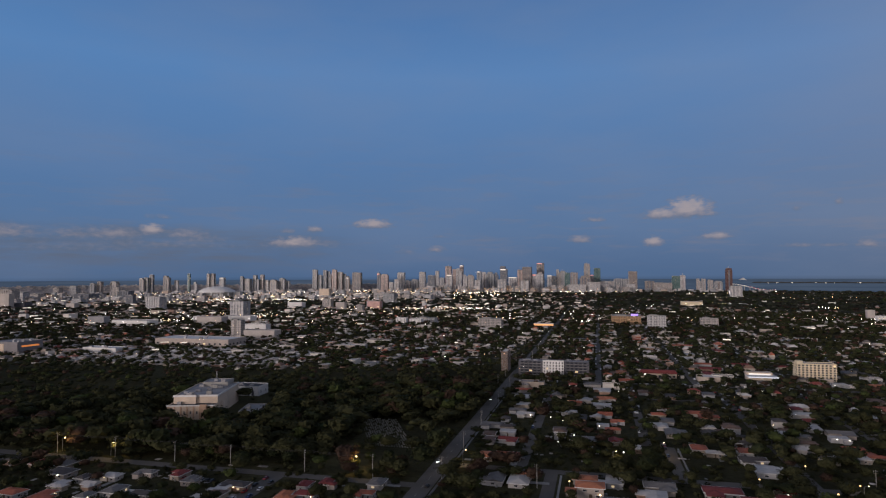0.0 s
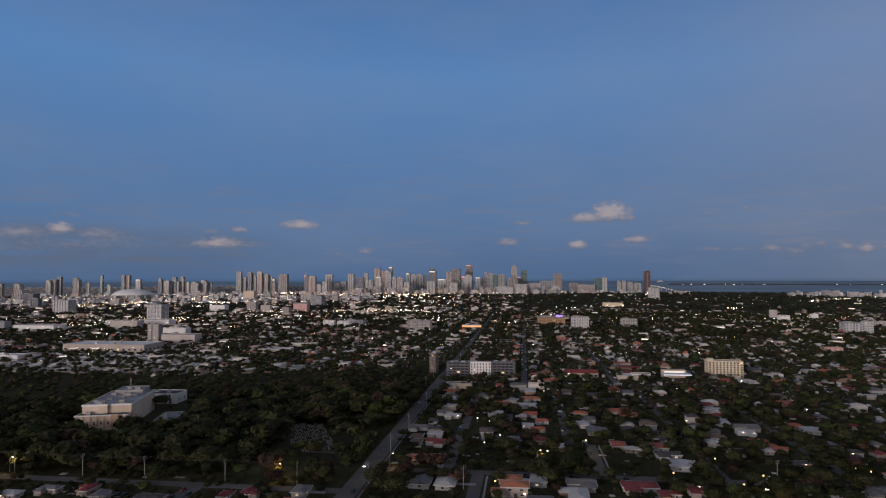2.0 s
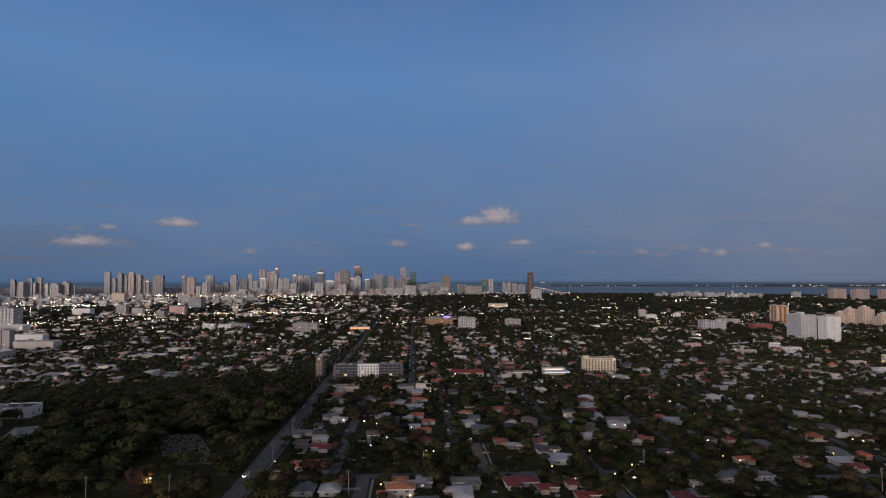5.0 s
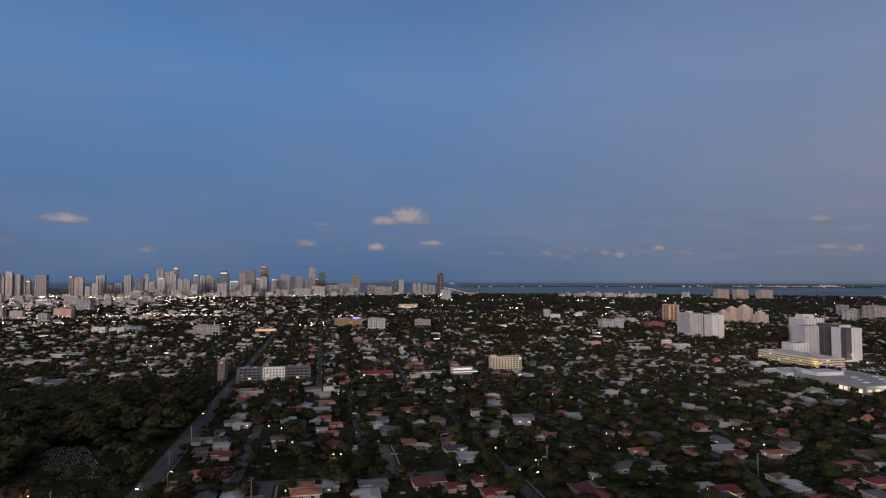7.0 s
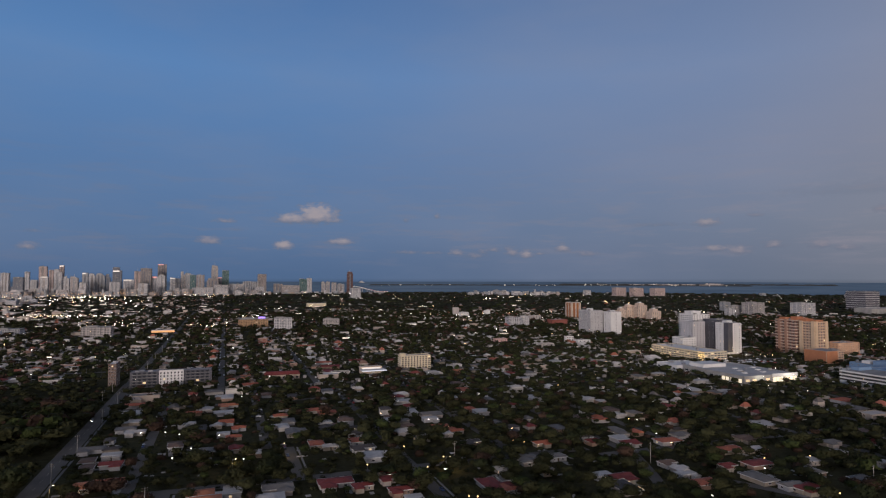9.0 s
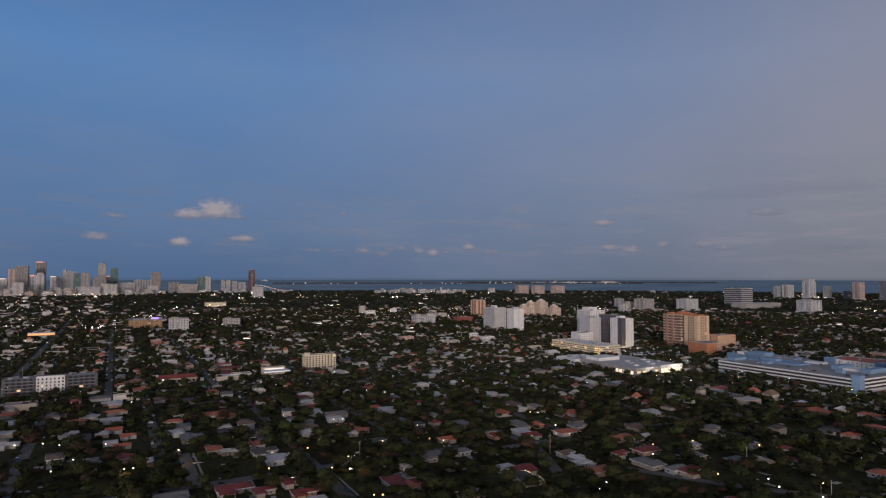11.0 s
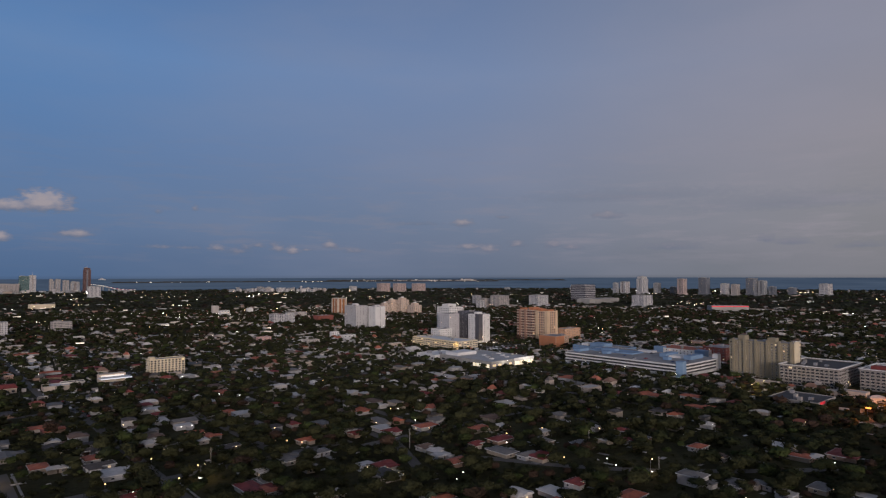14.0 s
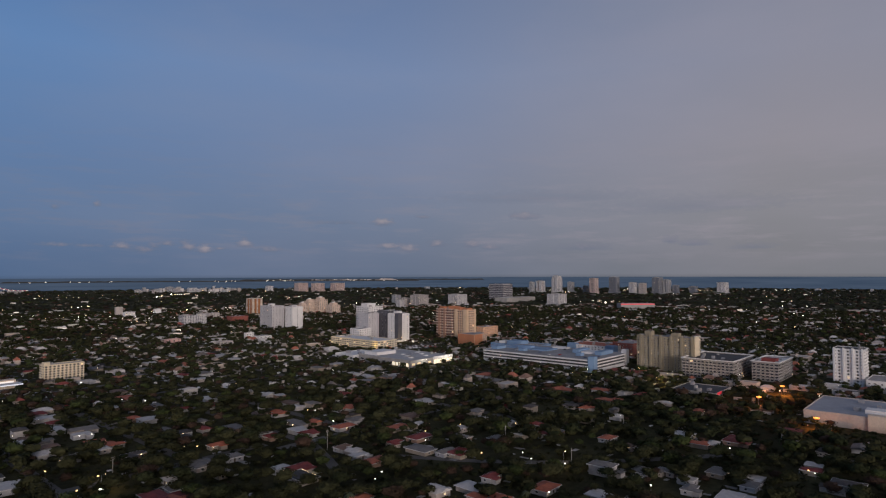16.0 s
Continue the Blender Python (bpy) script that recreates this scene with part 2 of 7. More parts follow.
def facade(name, wall, glass, floor=3.4, bay=3.6, gap=0.45, lit=0.02, warm=(1.0, 0.78, 0.5), power=0.7):
    """A far tower's face: floors of dark panes between slabs and piers, a few panes lit."""
    m = bpy.data.materials.new(name)
    m.use_nodes = True
    nt = m.node_tree
    bsdf = nt.nodes["Principled BSDF"]
    tc = nt.nodes.new("ShaderNodeTexCoord")
    s = nt.nodes.new("ShaderNodeSeparateXYZ")
    nt.links.new(tc.outputs["Object"], s.inputs[0])
    add = nt.nodes.new("ShaderNodeMath")
    nt.links.new(s.outputs[0], add.inputs[0])
    nt.links.new(s.outputs[1], add.inputs[1])
    c = nt.nodes.new("ShaderNodeCombineXYZ")
    nt.links.new(add.outputs[0], c.inputs[0])
    nt.links.new(s.outputs[2], c.inputs[1])
    br = nt.nodes.new("ShaderNodeTexBrick")
    br.offset, br.squash = 0.0, 1.0
    br.inputs["Scale"].default_value = 1.0
    br.inputs["Mortar Size"].default_value, br.inputs["Mortar Smooth"].default_value = gap, 0.1
    br.inputs["Brick Width"].default_value, br.inputs["Row Height"].default_value = bay, floor
    br.inputs["Color1"].default_value, br.inputs["Color2"].default_value = (0, 0, 0, 1), (1, 1, 1, 1)
    nt.links.new(c.outputs[0], br.inputs["Vector"])
    noi = nt.nodes.new("ShaderNodeTexNoise")
    noi.inputs["Scale"].default_value = 0.05
    nt.links.new(tc.outputs["Object"], noi.inputs["Vector"])
    mixw = nt.nodes.new("ShaderNodeMixRGB")
    mixw.inputs[1].default_value, mixw.inputs[2].default_value = (*[v * 0.8 for v in wall], 1), (*[min(1, v * 1.15) for v in wall], 1)
    nt.links.new(noi.outputs["Fac"], mixw.inputs[0])
    mix = nt.nodes.new("ShaderNodeMixRGB")
    mix.inputs[1].default_value = (*glass, 1)
    nt.links.new(br.outputs["Fac"], mix.inputs[0])
    nt.links.new(mixw.outputs[0], mix.inputs[2])
    nt.links.new(mix.outputs[0], bsdf.inputs["Base Color"])
    rr = nt.nodes.new("ShaderNodeMapRange")
    rr.inputs["To Min"].default_value, rr.inputs["To Max"].default_value = 0.25, 0.8
    nt.links.new(br.outputs["Fac"], rr.inputs[0])
    nt.links.new(rr.outputs[0], bsdf.inputs["Roughness"])
    thr = nt.nodes.new("ShaderNodeMath")
    thr.operation = "GREATER_THAN"
    thr.inputs[1].default_value = 1 - lit
    nt.links.new(br.outputs["Color"], thr.inputs[0])
    inv = nt.nodes.new("ShaderNodeMath")
    inv.operation = "SUBTRACT"
    inv.inputs[0].default_value = 1.0
    nt.links.new(br.outputs["Fac"], inv.inputs[1])
    on = nt.nodes.new("ShaderNodeMath")
    on.operation = "MULTIPLY"
    nt.links.new(thr.outputs[0], on.inputs[0])
    nt.links.new(inv.outputs[0], on.inputs[1])
    pw = nt.nodes.new("ShaderNodeMath")
    pw.operation = "MULTIPLY"
    pw.inputs[1].default_value = power
    nt.links.new(on.outputs[0], pw.inputs[0])
    bsdf.inputs["Emission Color"].default_value = (*warm, 1)
    nt.links.new(pw.outputs[0], bsdf.inputs["Emission Strength"])
    m.cycles.emission_sampling = "NONE"
    return m


# w, b, p, g, k and r are greyed so their colours hold distance haze
FACADES = {
    "w": facade("hazed_white_tower_face", (0.58, 0.57, 0.57), (0.13, 0.14, 0.16), gap=0.75, lit=0.03),
    "b": facade("hazed_beige_tower_face", (0.46, 0.425, 0.40), (0.13, 0.135, 0.15), gap=0.78, lit=0.03),
    "p": facade("hazed_pink_tower_face", (0.52, 0.41, 0.375), (0.14, 0.125, 0.13), gap=0.78, lit=0.03),
    "o": facade("ochre_tower_face", (0.42, 0.27, 0.15), (0.10, 0.08, 0.06), gap=0.9, lit=0.05),
    "g": facade("hazed_grey_tower_face", (0.36, 0.37, 0.38), (0.14, 0.15, 0.17), gap=0.9, lit=0.03),
    "k": facade("hazed_dark_tower_face", (0.20, 0.215, 0.245), (0.09, 0.10, 0.12), gap=0.7, lit=0.03),
    "r": facade("hazed_brown_tower_face", (0.33, 0.295, 0.28), (0.12, 0.115, 0.12), gap=0.7, lit=0.03),
    "m": facade("maroon_tower_face", (0.15, 0.085, 0.08), (0.05, 0.035, 0.035), gap=0.8, lit=0.01),
    "t": facade("green_glass_tower_face", (0.17, 0.26, 0.255), (0.05, 0.10, 0.105), gap=0.4, lit=0.02),
}
WORDS = {"w": "white", "b": "beige", "p": "pinkish", "o": "ochre", "g": "grey", "k": "dark glass", "r": "brown", "m": "dark maroon", "t": "green glass"}

grass_mat = material("dry_grass", (0.055, 0.052, 0.028), 0.95, 0.45, 0.01, 0.25, 0.2, spec=0.02)
asphalt_mat = material("asphalt", (0.150, 0.138, 0.124), 0.9, 0.2, 0.05, 1.5, spec=0.1)
concrete_mat = material("concrete", (0.34, 0.33, 0.31), 0.9, 0.2, 0.1, 2.0)
paint_line_mat = material("road_paint", (0.6, 0.55, 0.4), 0.7, 0.2)
bark_mat = material("bark", (0.11, 0.085, 0.06), 0.95, 0.3, 1.0, 8.0)
leaf_mat = material("foliage", None, 0.75, 0.35, 0.12, 1.2, pick="object", spec=0.05,
                    hue=[(0.0, (0.037, 0.043, 0.018)), (0.25, (0.030, 0.037, 0.014)), (0.5, (0.047, 0.050, 0.022)), (0.75, (0.049, 0.044, 0.022)), (0.9, (0.053, 0.036, 0.024))])
far_leaf_mat = material("far_foliage", (0.040, 0.042, 0.020), 0.85, 0.42, 0.07, 0.45, spec=0.04)
rust_leaf_mat = material("rusty_foliage", (0.062, 0.040, 0.029), 0.85, 0.35, 0.03, 0.3, spec=0.05)
fresh_leaf_mat = material("fresh_foliage", (0.048, 0.062, 0.022), 0.85, 0.35, 0.03, 0.3, spec=0.05)
dark_leaf_mat = material("deep_foliage", (0.028, 0.034, 0.016), 0.85, 0.35, 0.03, 0.3, spec=0.05)
grey_leaf_mat = material("grey_foliage", (0.10, 0.10, 0.088), 0.85, 0.3, 0.2, 2.0, spec=0.15)
palm_mat = material("palm_fronds", (0.055, 0.065, 0.03), 0.6, 0.3, 0.3, 3.0)
stucco_mat = material("painted_stucco", None, 0.85, 0.2, 0.3, 3.0, pick="object",
                      hue=[(0.0, (0.46, 0.44, 0.42)), (0.3, (0.36, 0.31, 0.25)), (0.5, (0.42, 0.42, 0.43)), (0.7, (0.34, 0.23, 0.17)), (0.82, (0.42, 0.37, 0.33))])
far_wall_mat = material("far_painted_walls", None, 0.85, 0.12, 0.1, 1.0, pick="island",
                        hue=[(0.0, (0.70, 0.66, 0.60)), (0.25, (0.54, 0.46, 0.39)), (0.55, (0.56, 0.54, 0.53)), (0.75, (0.42, 0.28, 0.22)), (0.88, (0.48, 0.40, 0.33))])
ROOFS = {
    "t": material("terracotta_tiles", (0.43, 0.135, 0.078), 0.8, 0.25, 0.4, 3.0, 0.3),
    "o": material("orange_tiles", (0.50, 0.19, 0.10), 0.8, 0.22, 0.4, 3.0, 0.3),
    "r": material("dark_red_tiles", (0.22, 0.050, 0.045), 0.8, 0.25, 0.4, 3.0, 0.3),
    "w": material("white_roof_coating", (0.54, 0.51, 0.48), 0.75, 0.15, 0.3, 2.0),
    "g": material("grey_shingles", (0.18, 0.17, 0.162), 0.85, 0.2, 0.3, 2.0, 0.2),
    "d": material("dark_shingles", (0.090, 0.080, 0.076), 0.85, 0.25, 0.3, 2.0, 0.2),
    "b": material("brown_tiles", (0.17, 0.115, 0.090), 0.85, 0.25, 0.3, 2.0, 0.3),
}
ROOF_WORDS = {"t": "terracotta tile", "o": "orange tile", "r": "dark red tile", "w": "white coated", "g": "grey shingle", "d": "dark shingle", "b": "brown tile"}
far_roof_mat = material("far_roofs", None, 0.8, 0.2, 0.2, 1.5, pick="island",
                        hue=[(0.0, (0.66, 0.63, 0.60)), (0.20, (0.36, 0.33, 0.31)), (0.40, (0.16, 0.142, 0.13)), (0.60, (0.23, 0.145, 0.11)), (0.74, (0.42, 0.150, 0.095)), (0.90, (0.29, 0.080, 0.065))])
flat_roof_mat = material("flat_gravel_roofs", None, 0.9, 0.25, 0.1, 1.0, pick="island",
                         hue=[(0.0, (0.72, 0.68, 0.64)), (0.35, (0.47, 0.435, 0.40)), (0.6, (0.27, 0.25, 0.235)), (0.85, (0.52, 0.46, 0.40))])
white_mat = material("white_paint", (0.74, 0.73, 0.71), 0.7, 0.1, 0.08, 1.0)
cream_mat = material("cream_stucco", (0.64, 0.53, 0.42), 0.85, 0.15, 0.08, 1.0)
yellow_mat = material("pale_yellow_stucco", (0.70, 0.61, 0.44), 0.85, 0.12, 0.08, 1.0)
tan_mat = material("tan_stucco", (0.30, 0.262, 0.185), 0.85, 0.12, 0.08, 1.0)
ochre_mat = material("ochre_stucco", (0.54, 0.37, 0.26), 0.85, 0.12, 0.08, 1.0)
orange_mat = material("orange_stucco", (0.46, 0.20, 0.105), 0.85, 0.12, 0.08, 1.0)
blush_mat = material("pale_blush_stucco", (0.62, 0.49, 0.39), 0.85, 0.12, 0.08, 1.0)
rust_mat = material("rust_orange_stucco", (0.36, 0.15, 0.06), 0.85, 0.12, 0.08, 1.0)
brick_mat = material("dark_red_brick", (0.26, 0.09, 0.07), 0.9, 0.2, 0.2, 2.0)
slate_mat = material("dark_grey_cladding", (0.10, 0.10, 0.115), 0.7, 0.15, 0.1, 1.0)
blue_mat = material("light_blue_paint", (0.20, 0.31, 0.46), 0.7, 0.12, 0.08, 1.0)
roof_grey_mat = material("grey_membrane_roof", (0.30, 0.30, 0.31), 0.9, 0.25, 0.06, 0.8)
roof_dark_mat = material("dark_membrane_roof", (0.075, 0.075, 0.08), 0.9, 0.25, 0.06, 0.8)
steel_mat = material("galvanised_steel", (0.38, 0.38, 0.39), 0.5, 0.2, 1.0, 6.0, metal=0.6)
metal_and_shade_mat = material("metal_and_deck_shade", (0.05, 0.05, 0.055), 0.5, 0.2)
glass_mat = material("dark_window_glass", (0.035, 0.04, 0.05), 0.08, 0.1, spec=0.6)
tyre_mat = material("tyre_rubber", (0.02, 0.02, 0.02), 0.9, 0.1)
CAR_PAINT = [material("car_paint_" + n, c, 0.3, 0.05, spec=0.5) for n, c in
             (("white", (0.75, 0.75, 0.75)), ("silver", (0.42, 0.43, 0.45)), ("black", (0.02, 0.02, 0.022)), ("red", (0.32, 0.03, 0.03)), ("blue", (0.04, 0.08, 0.22)))]
tank_mat = material("grey_headstone", (0.24, 0.24, 0.22), 0.9, 0.2, 0.5, 4.0)
warm_pane = glowing("lit_warm_pane", (1.0, 0.72, 0.42), 0.55)
white_lamp = glowing("white_lamp_head", (1.0, 0.90, 0.80), 13.0, "island")
warm_lamp = glowing("warm_lamp_head", (1.0, 0.66, 0.34), 9.0, "island")
orange_lamp = glowing("sodium_lamp_head", (1.0, 0.36, 0.07), 1.7)
crown_white = glowing("white_crown_light", (1.0, 0.93, 0.85), 0.42)
crown_rose = glowing("rose_crown_light", (1.0, 0.45, 0.42), 0.4)
shop_glow = glowing("lit_shop_front", (1.0, 0.88, 0.76), 0.5, "island")
blue_lamp = glowing("violet_sign", (0.45, 0.30, 1.0), 0.9)
crown_bright = glowing("bright_white_board", (1.0, 0.95, 0.92), 1.3)
warm_front = glowing("warm_forecourt", (1.0, 0.50, 0.2), 0.5)
red_sign = glowing("red_sign", (0.7, 0.04, 0.06), 0.34)


# ---- building helpers ----
def mesh_of(name, verts, faces, mats, index=None, smooth=False):
    me = bpy.data.meshes.new(name)
    me.from_pydata([tuple(v) for v in verts], [], faces)
    for m in mats:
        me.materials.append(m)
    if index is not None:
        me.polygons.foreach_set("material_index", index)
    if smooth:
        me.polygons.foreach_set("use_smooth", [True] * len(me.polygons))
    me.update()
    return me


def part(name, me, parent, m=None, label=""):
    ob = new(name, me)
    ob.parent = parent
    if m is not None:
        ob.matrix_basis = m
    if label:
        ob["label"] = label
    return ob


def thing(name, m, label, category, group="", kind=""):
    ob = new(name)
    ob.empty_display_size = 1.0
    ob.matrix_basis = m
    return tagged(ob, label, category, group, kind)


def box(x0, y0, z0, x1, y1, z1):
    v = [(x, y, z) for z in (z0, z1) for x, y in ((x0, y0), (x1, y0), (x1, y1), (x0, y1))]
    return v, [(0, 3, 2, 1), (4, 5, 6, 7), (0, 1, 5, 4), (1, 2, 6, 5), (2, 3, 7, 6), (3, 0, 4, 7)]


def join(*shapes):
    verts, faces = [], []
    for v, f in shapes:
        n = len(verts)
        verts += v
        faces += [tuple(i + n for i in q) for q in f]
    return verts, faces


def tube(x, y, z0, z1, r0, r1, n=8):
    v = [(x + r * math.cos(2 * math.pi * i / n), y + r * math.sin(2 * math.pi * i / n), z) for z, r in ((z0, r0), (z1, r1)) for i in range(n)]
    f = [(i, (i + 1) % n, n + (i + 1) % n, n + i) for i in range(n)] + [tuple(range(n - 1, -1, -1)), tuple(range(n, 2 * n))]
    return v, f


def beam(a, b, r, n=5):
    a, b = Vector(a), Vector(b)
    q = (b - a).to_track_quat("Z", "Y").to_matrix()
    v = [tuple(c + q @ Vector((r * math.cos(2 * math.pi * i / n), r * math.sin(2 * math.pi * i / n), 0))) for c in (a, b) for i in range(n)]
    return v, [(i, (i + 1) % n, n + (i + 1) % n, n + i) for i in range(n)]


def walled_box(w, d, h, parapet=0.8, t=0.35):
    """Walls of a flat-roofed block with a parapet round a sunk roof; the roof is a part of its own."""
    return join(box(-w / 2, -d / 2, 0, w / 2, -d / 2 + t, h), box(-w / 2, d / 2 - t, 0, w / 2, d / 2, h),
                box(-w / 2, -d / 2 + t, 0, -w / 2 + t, d / 2 - t, h), box(w / 2 - t, -d / 2 + t, 0, w / 2, d / 2 - t, h))


def soup(name, verts, tris, mats, index=None, label="", category="", group=""):
    """One mesh out of arrays, for what nobody could count."""
    me = bpy.data.meshes.new(name)
    me.vertices.add(len(verts))
    me.vertices.foreach_set("co", np.asarray(verts, np.float32).ravel())
    me.loops.add(len(tris) * 3)
    me.loops.foreach_set("vertex_index", np.asarray(tris, np.int32).ravel())
    me.polygons.add(len(tris))
    me.polygons.foreach_set("loop_start", np.arange(0, len(tris) * 3, 3, dtype=np.int32))
    for m in mats:
        me.materials.append(m)
    if index is not None:
        me.polygons.foreach_set("material_index", np.asarray(index, np.int32))
    me.polygons.foreach_set("use_smooth", np.zeros(len(tris), bool))
    me.update(calc_edges=True)
    return tagged(new(name, me), label, category, group, "stuff")


def scatter(tv, tt, pos, yaw, size):
    """The template (tv, tt) set out at many places."""
    tv, tt = np.asarray(tv, float), np.asarray(tt, int)
    pos, yaw, size = np.asarray(pos, float), np.asarray(yaw, float), np.asarray(size, float)
    p = tv[None] * size[:, None, :]
    c, s = np.cos(yaw)[:, None], np.sin(yaw)[:, None]
    v = np.stack([p[..., 0] * c - p[..., 1] * s, p[..., 0] * s + p[..., 1] * c, p[..., 2]], -1) + pos[:, None, :]
    t = tt[None] + (np.arange(len(pos)) * len(tv))[:, None, None]
    return v.reshape(-1, 3), t.reshape(-1, 3)


def merge(parts):
    vs, ts, n = [], [], 0
    for v, t in parts:
        vs.append(v)
        ts.append(t + n)
        n += len(v)
    return np.concatenate(vs), np.concatenate(ts)


def ground_bearing(x, y):
    return math.degrees(math.atan2(x, y))


WINDOWS = {}


def window_mesh(w, h, lit):
    key = (round(w, 1), round(h, 1), lit)
    if key not in WINDOWS:
        fr = join(box(-w / 2, -0.06, 0, w / 2, 0, 0.1), box(-w / 2, -0.06, h - 0.1, w / 2, 0, h),
                  box(-w / 2, -0.06, 0.1, -w / 2 + 0.1, 0, h - 0.1), box(w / 2 - 0.1, -0.06, 0.1, w / 2, 0, h - 0.1))
        pv, pf = [(-w / 2 + 0.1, -0.03, 0.1), (w / 2 - 0.1, -0.03, 0.1), (w / 2 - 0.1, -0.03, h - 0.1), (-w / 2 + 0.1, -0.03, h - 0.1)], [(0, 1, 2, 3)]
        v, f = join(fr, (pv, pf))
        WINDOWS[key] = mesh_of("window", v, f, [white_mat, warm_pane if lit else glass_mat], [0] * 24 + [1])
    return WINDOWS[key]


def block(name, x, y, w, d, h, wall, roof, label, category="building", yaw=0, floors=0, bays=(0, 0), lit=0.02, win=(1.6, 1.5), ledge=False,
          plant=True, sides="fl", base=0.0, group="", seed=1, slabs=None):
    """A flat-roofed building centred on (x, y): walls with a parapet, roof, roof plant, and a window for every bay of every floor
    on the sides named (f front -Y, l -X, r +X)."""
    rng = random.Random(seed)
    ob = thing(name, pose(x, y, base, 0, 0, yaw), label, category, group)
    v, f = walled_box(w, d, h)
    part("wall", mesh_of("wall", v, f, [wall]), ob)
    v, f = box(-w / 2 + 0.35, -d / 2 + 0.35, h - 1.4, w / 2 - 0.35, d / 2 - 0.35, h - 0.7)
    part("roof", mesh_of("roof", v, f, [roof]), ob)
    if plant:
        for i in range(1 + int(w * d / 400)):
            if i > 5:
                break
            a, c, e = rng.uniform(2, 5), rng.uniform(2, 4), rng.uniform(1.2, 3.0)
            px, py = rng.uniform(-w / 2 + 4, w / 2 - 4) if w > 9 else 0, rng.uniform(-d / 2 + 3.5, d / 2 - 3.5) if d > 8 else 0
            v, f = join(box(-a / 2, -c / 2, 0, a / 2, c / 2, e), box(-a / 2 - 0.1, -c / 2 - 0.1, e, a / 2 + 0.1, c / 2 + 0.1, e + 0.15))
            part("rooftop_unit", mesh_of("rooftop_unit", v, f, [rng.choice([concrete_mat, roof_grey_mat, steel_mat])]), ob, pose(px, py, h - 0.7))
    if floors:
        step = (h - 1.2) / floors
        for s in sides:
            n = bays[0] if s == "f" else bays[1]
            length = w if s == "f" else d
            for i in range(n):
                u = -length / 2 + (i + 0.5) * length / n
                for k in range(floors):
                    me = window_mesh(win[0], min(win[1], step * 0.7), rng.random() < lit)
                    z = k * step + step * 0.3
                    if s == "f":
                        m = pose(u, -d / 2, z)
                    elif s == "l":
                        m = pose(-w / 2, -u, z, 0, 0, -90)
                    else:
                        m = pose(w / 2, u, z, 0, 0, 90)
                    part("window", me, ob, m)
            if slabs:
                for k in range(1, floors + 1):
                    v, f = box(-length / 2, -slabs[0], 0, length / 2, 0, slabs[1])
                    m = {"f": pose(0, -d / 2, k * step), "l": pose(-w / 2, 0, k * step, 0, 0, -90), "r": pose(w / 2, 0, k * step, 0, 0, 90)}[s]
                    part("balcony_slab", mesh_of("balcony_slab", v, f, [slabs[2]]), ob, m)
    return ob


# ---- ground, bay and horizon ----
def disc(name, radius, z, mat, n=128, rings=(0.02, 0.06, 0.15, 0.4, 1.0)):
    v, f = [(0, 0, z)], []
    for r in rings:
        v += [(radius * r * math.cos(2 * math.pi * i / n), radius * r * math.sin(2 * math.pi * i / n), z) for i in range(n)]
    for i in range(n):
        f.append((0, 1 + i, 1 + (i + 1) % n))
        for k in range(len(rings) - 1):
            a, b2 = 1 + k * n, 1 + (k + 1) * n
            f.append((a + i, b2 + i, b2 + (i + 1) % n, a + (i + 1) % n))
    return new(name, mesh_of(name, v, f, [mat]))


ground = tagged(disc("ground", 4940, 0.0, grass_mat), "dark grassy flat ground under the suburb", "ground", kind="structure")


def sea_backdrop():
    m = bpy.data.materials.new("self_lit_sea")
    m.use_nodes = True
    nt = m.node_tree
    bsdf = nt.nodes["Principled BSDF"]
    geo = nt.nodes.new("ShaderNodeNewGeometry")
    mp = nt.nodes.new("ShaderNodeMapping")
    mp.inputs["Scale"].default_value = (0.002, 0.002, 0.06)
    nt.links.new(geo.outputs["Position"], mp.inputs[0])
    noi = nt.nodes.new("ShaderNodeTexNoise")
    noi.inputs["Scale"].default_value, noi.inputs["Detail"].default_value = 1.0, 4.0
    nt.links.new(mp.outputs[0], noi.inputs["Vector"])
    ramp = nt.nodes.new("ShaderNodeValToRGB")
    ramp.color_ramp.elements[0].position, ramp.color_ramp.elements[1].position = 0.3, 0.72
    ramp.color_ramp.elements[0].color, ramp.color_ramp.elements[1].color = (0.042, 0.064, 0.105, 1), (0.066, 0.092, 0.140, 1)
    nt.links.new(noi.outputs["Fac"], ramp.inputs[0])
    # black base: the water's brightness is put in as its own emission
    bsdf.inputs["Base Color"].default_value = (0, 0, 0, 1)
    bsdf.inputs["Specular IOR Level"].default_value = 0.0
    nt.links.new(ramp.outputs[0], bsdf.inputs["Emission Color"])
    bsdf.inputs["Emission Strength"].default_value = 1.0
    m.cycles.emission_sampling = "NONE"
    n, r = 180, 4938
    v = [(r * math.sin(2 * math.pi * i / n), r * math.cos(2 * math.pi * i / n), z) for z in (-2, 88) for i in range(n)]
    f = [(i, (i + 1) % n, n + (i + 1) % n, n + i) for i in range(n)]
    return tagged(new("backdrop", mesh_of("backdrop", v, f, [m])), "dark blue self-lit backdrop of the bay up to the horizon", "sea", kind="structure")


backdrop = sea_backdrop()

# ---- roads ----
def strip(name, x0, y0, x1, y1, z, mat, label, category, thick=0.0):
    if thick:
        v, f = box(x0, y0, 0, x1, y1, thick)
    else:
        v, f = [(x0, y0, z), (x1, y0, z), (x1, y1, z), (x0, y1, z)], [(0, 1, 2, 3)]
    return tagged(new(name, mesh_of(name, v, f, [mat])), label, category, kind="structure")


AVENUE = -94.0
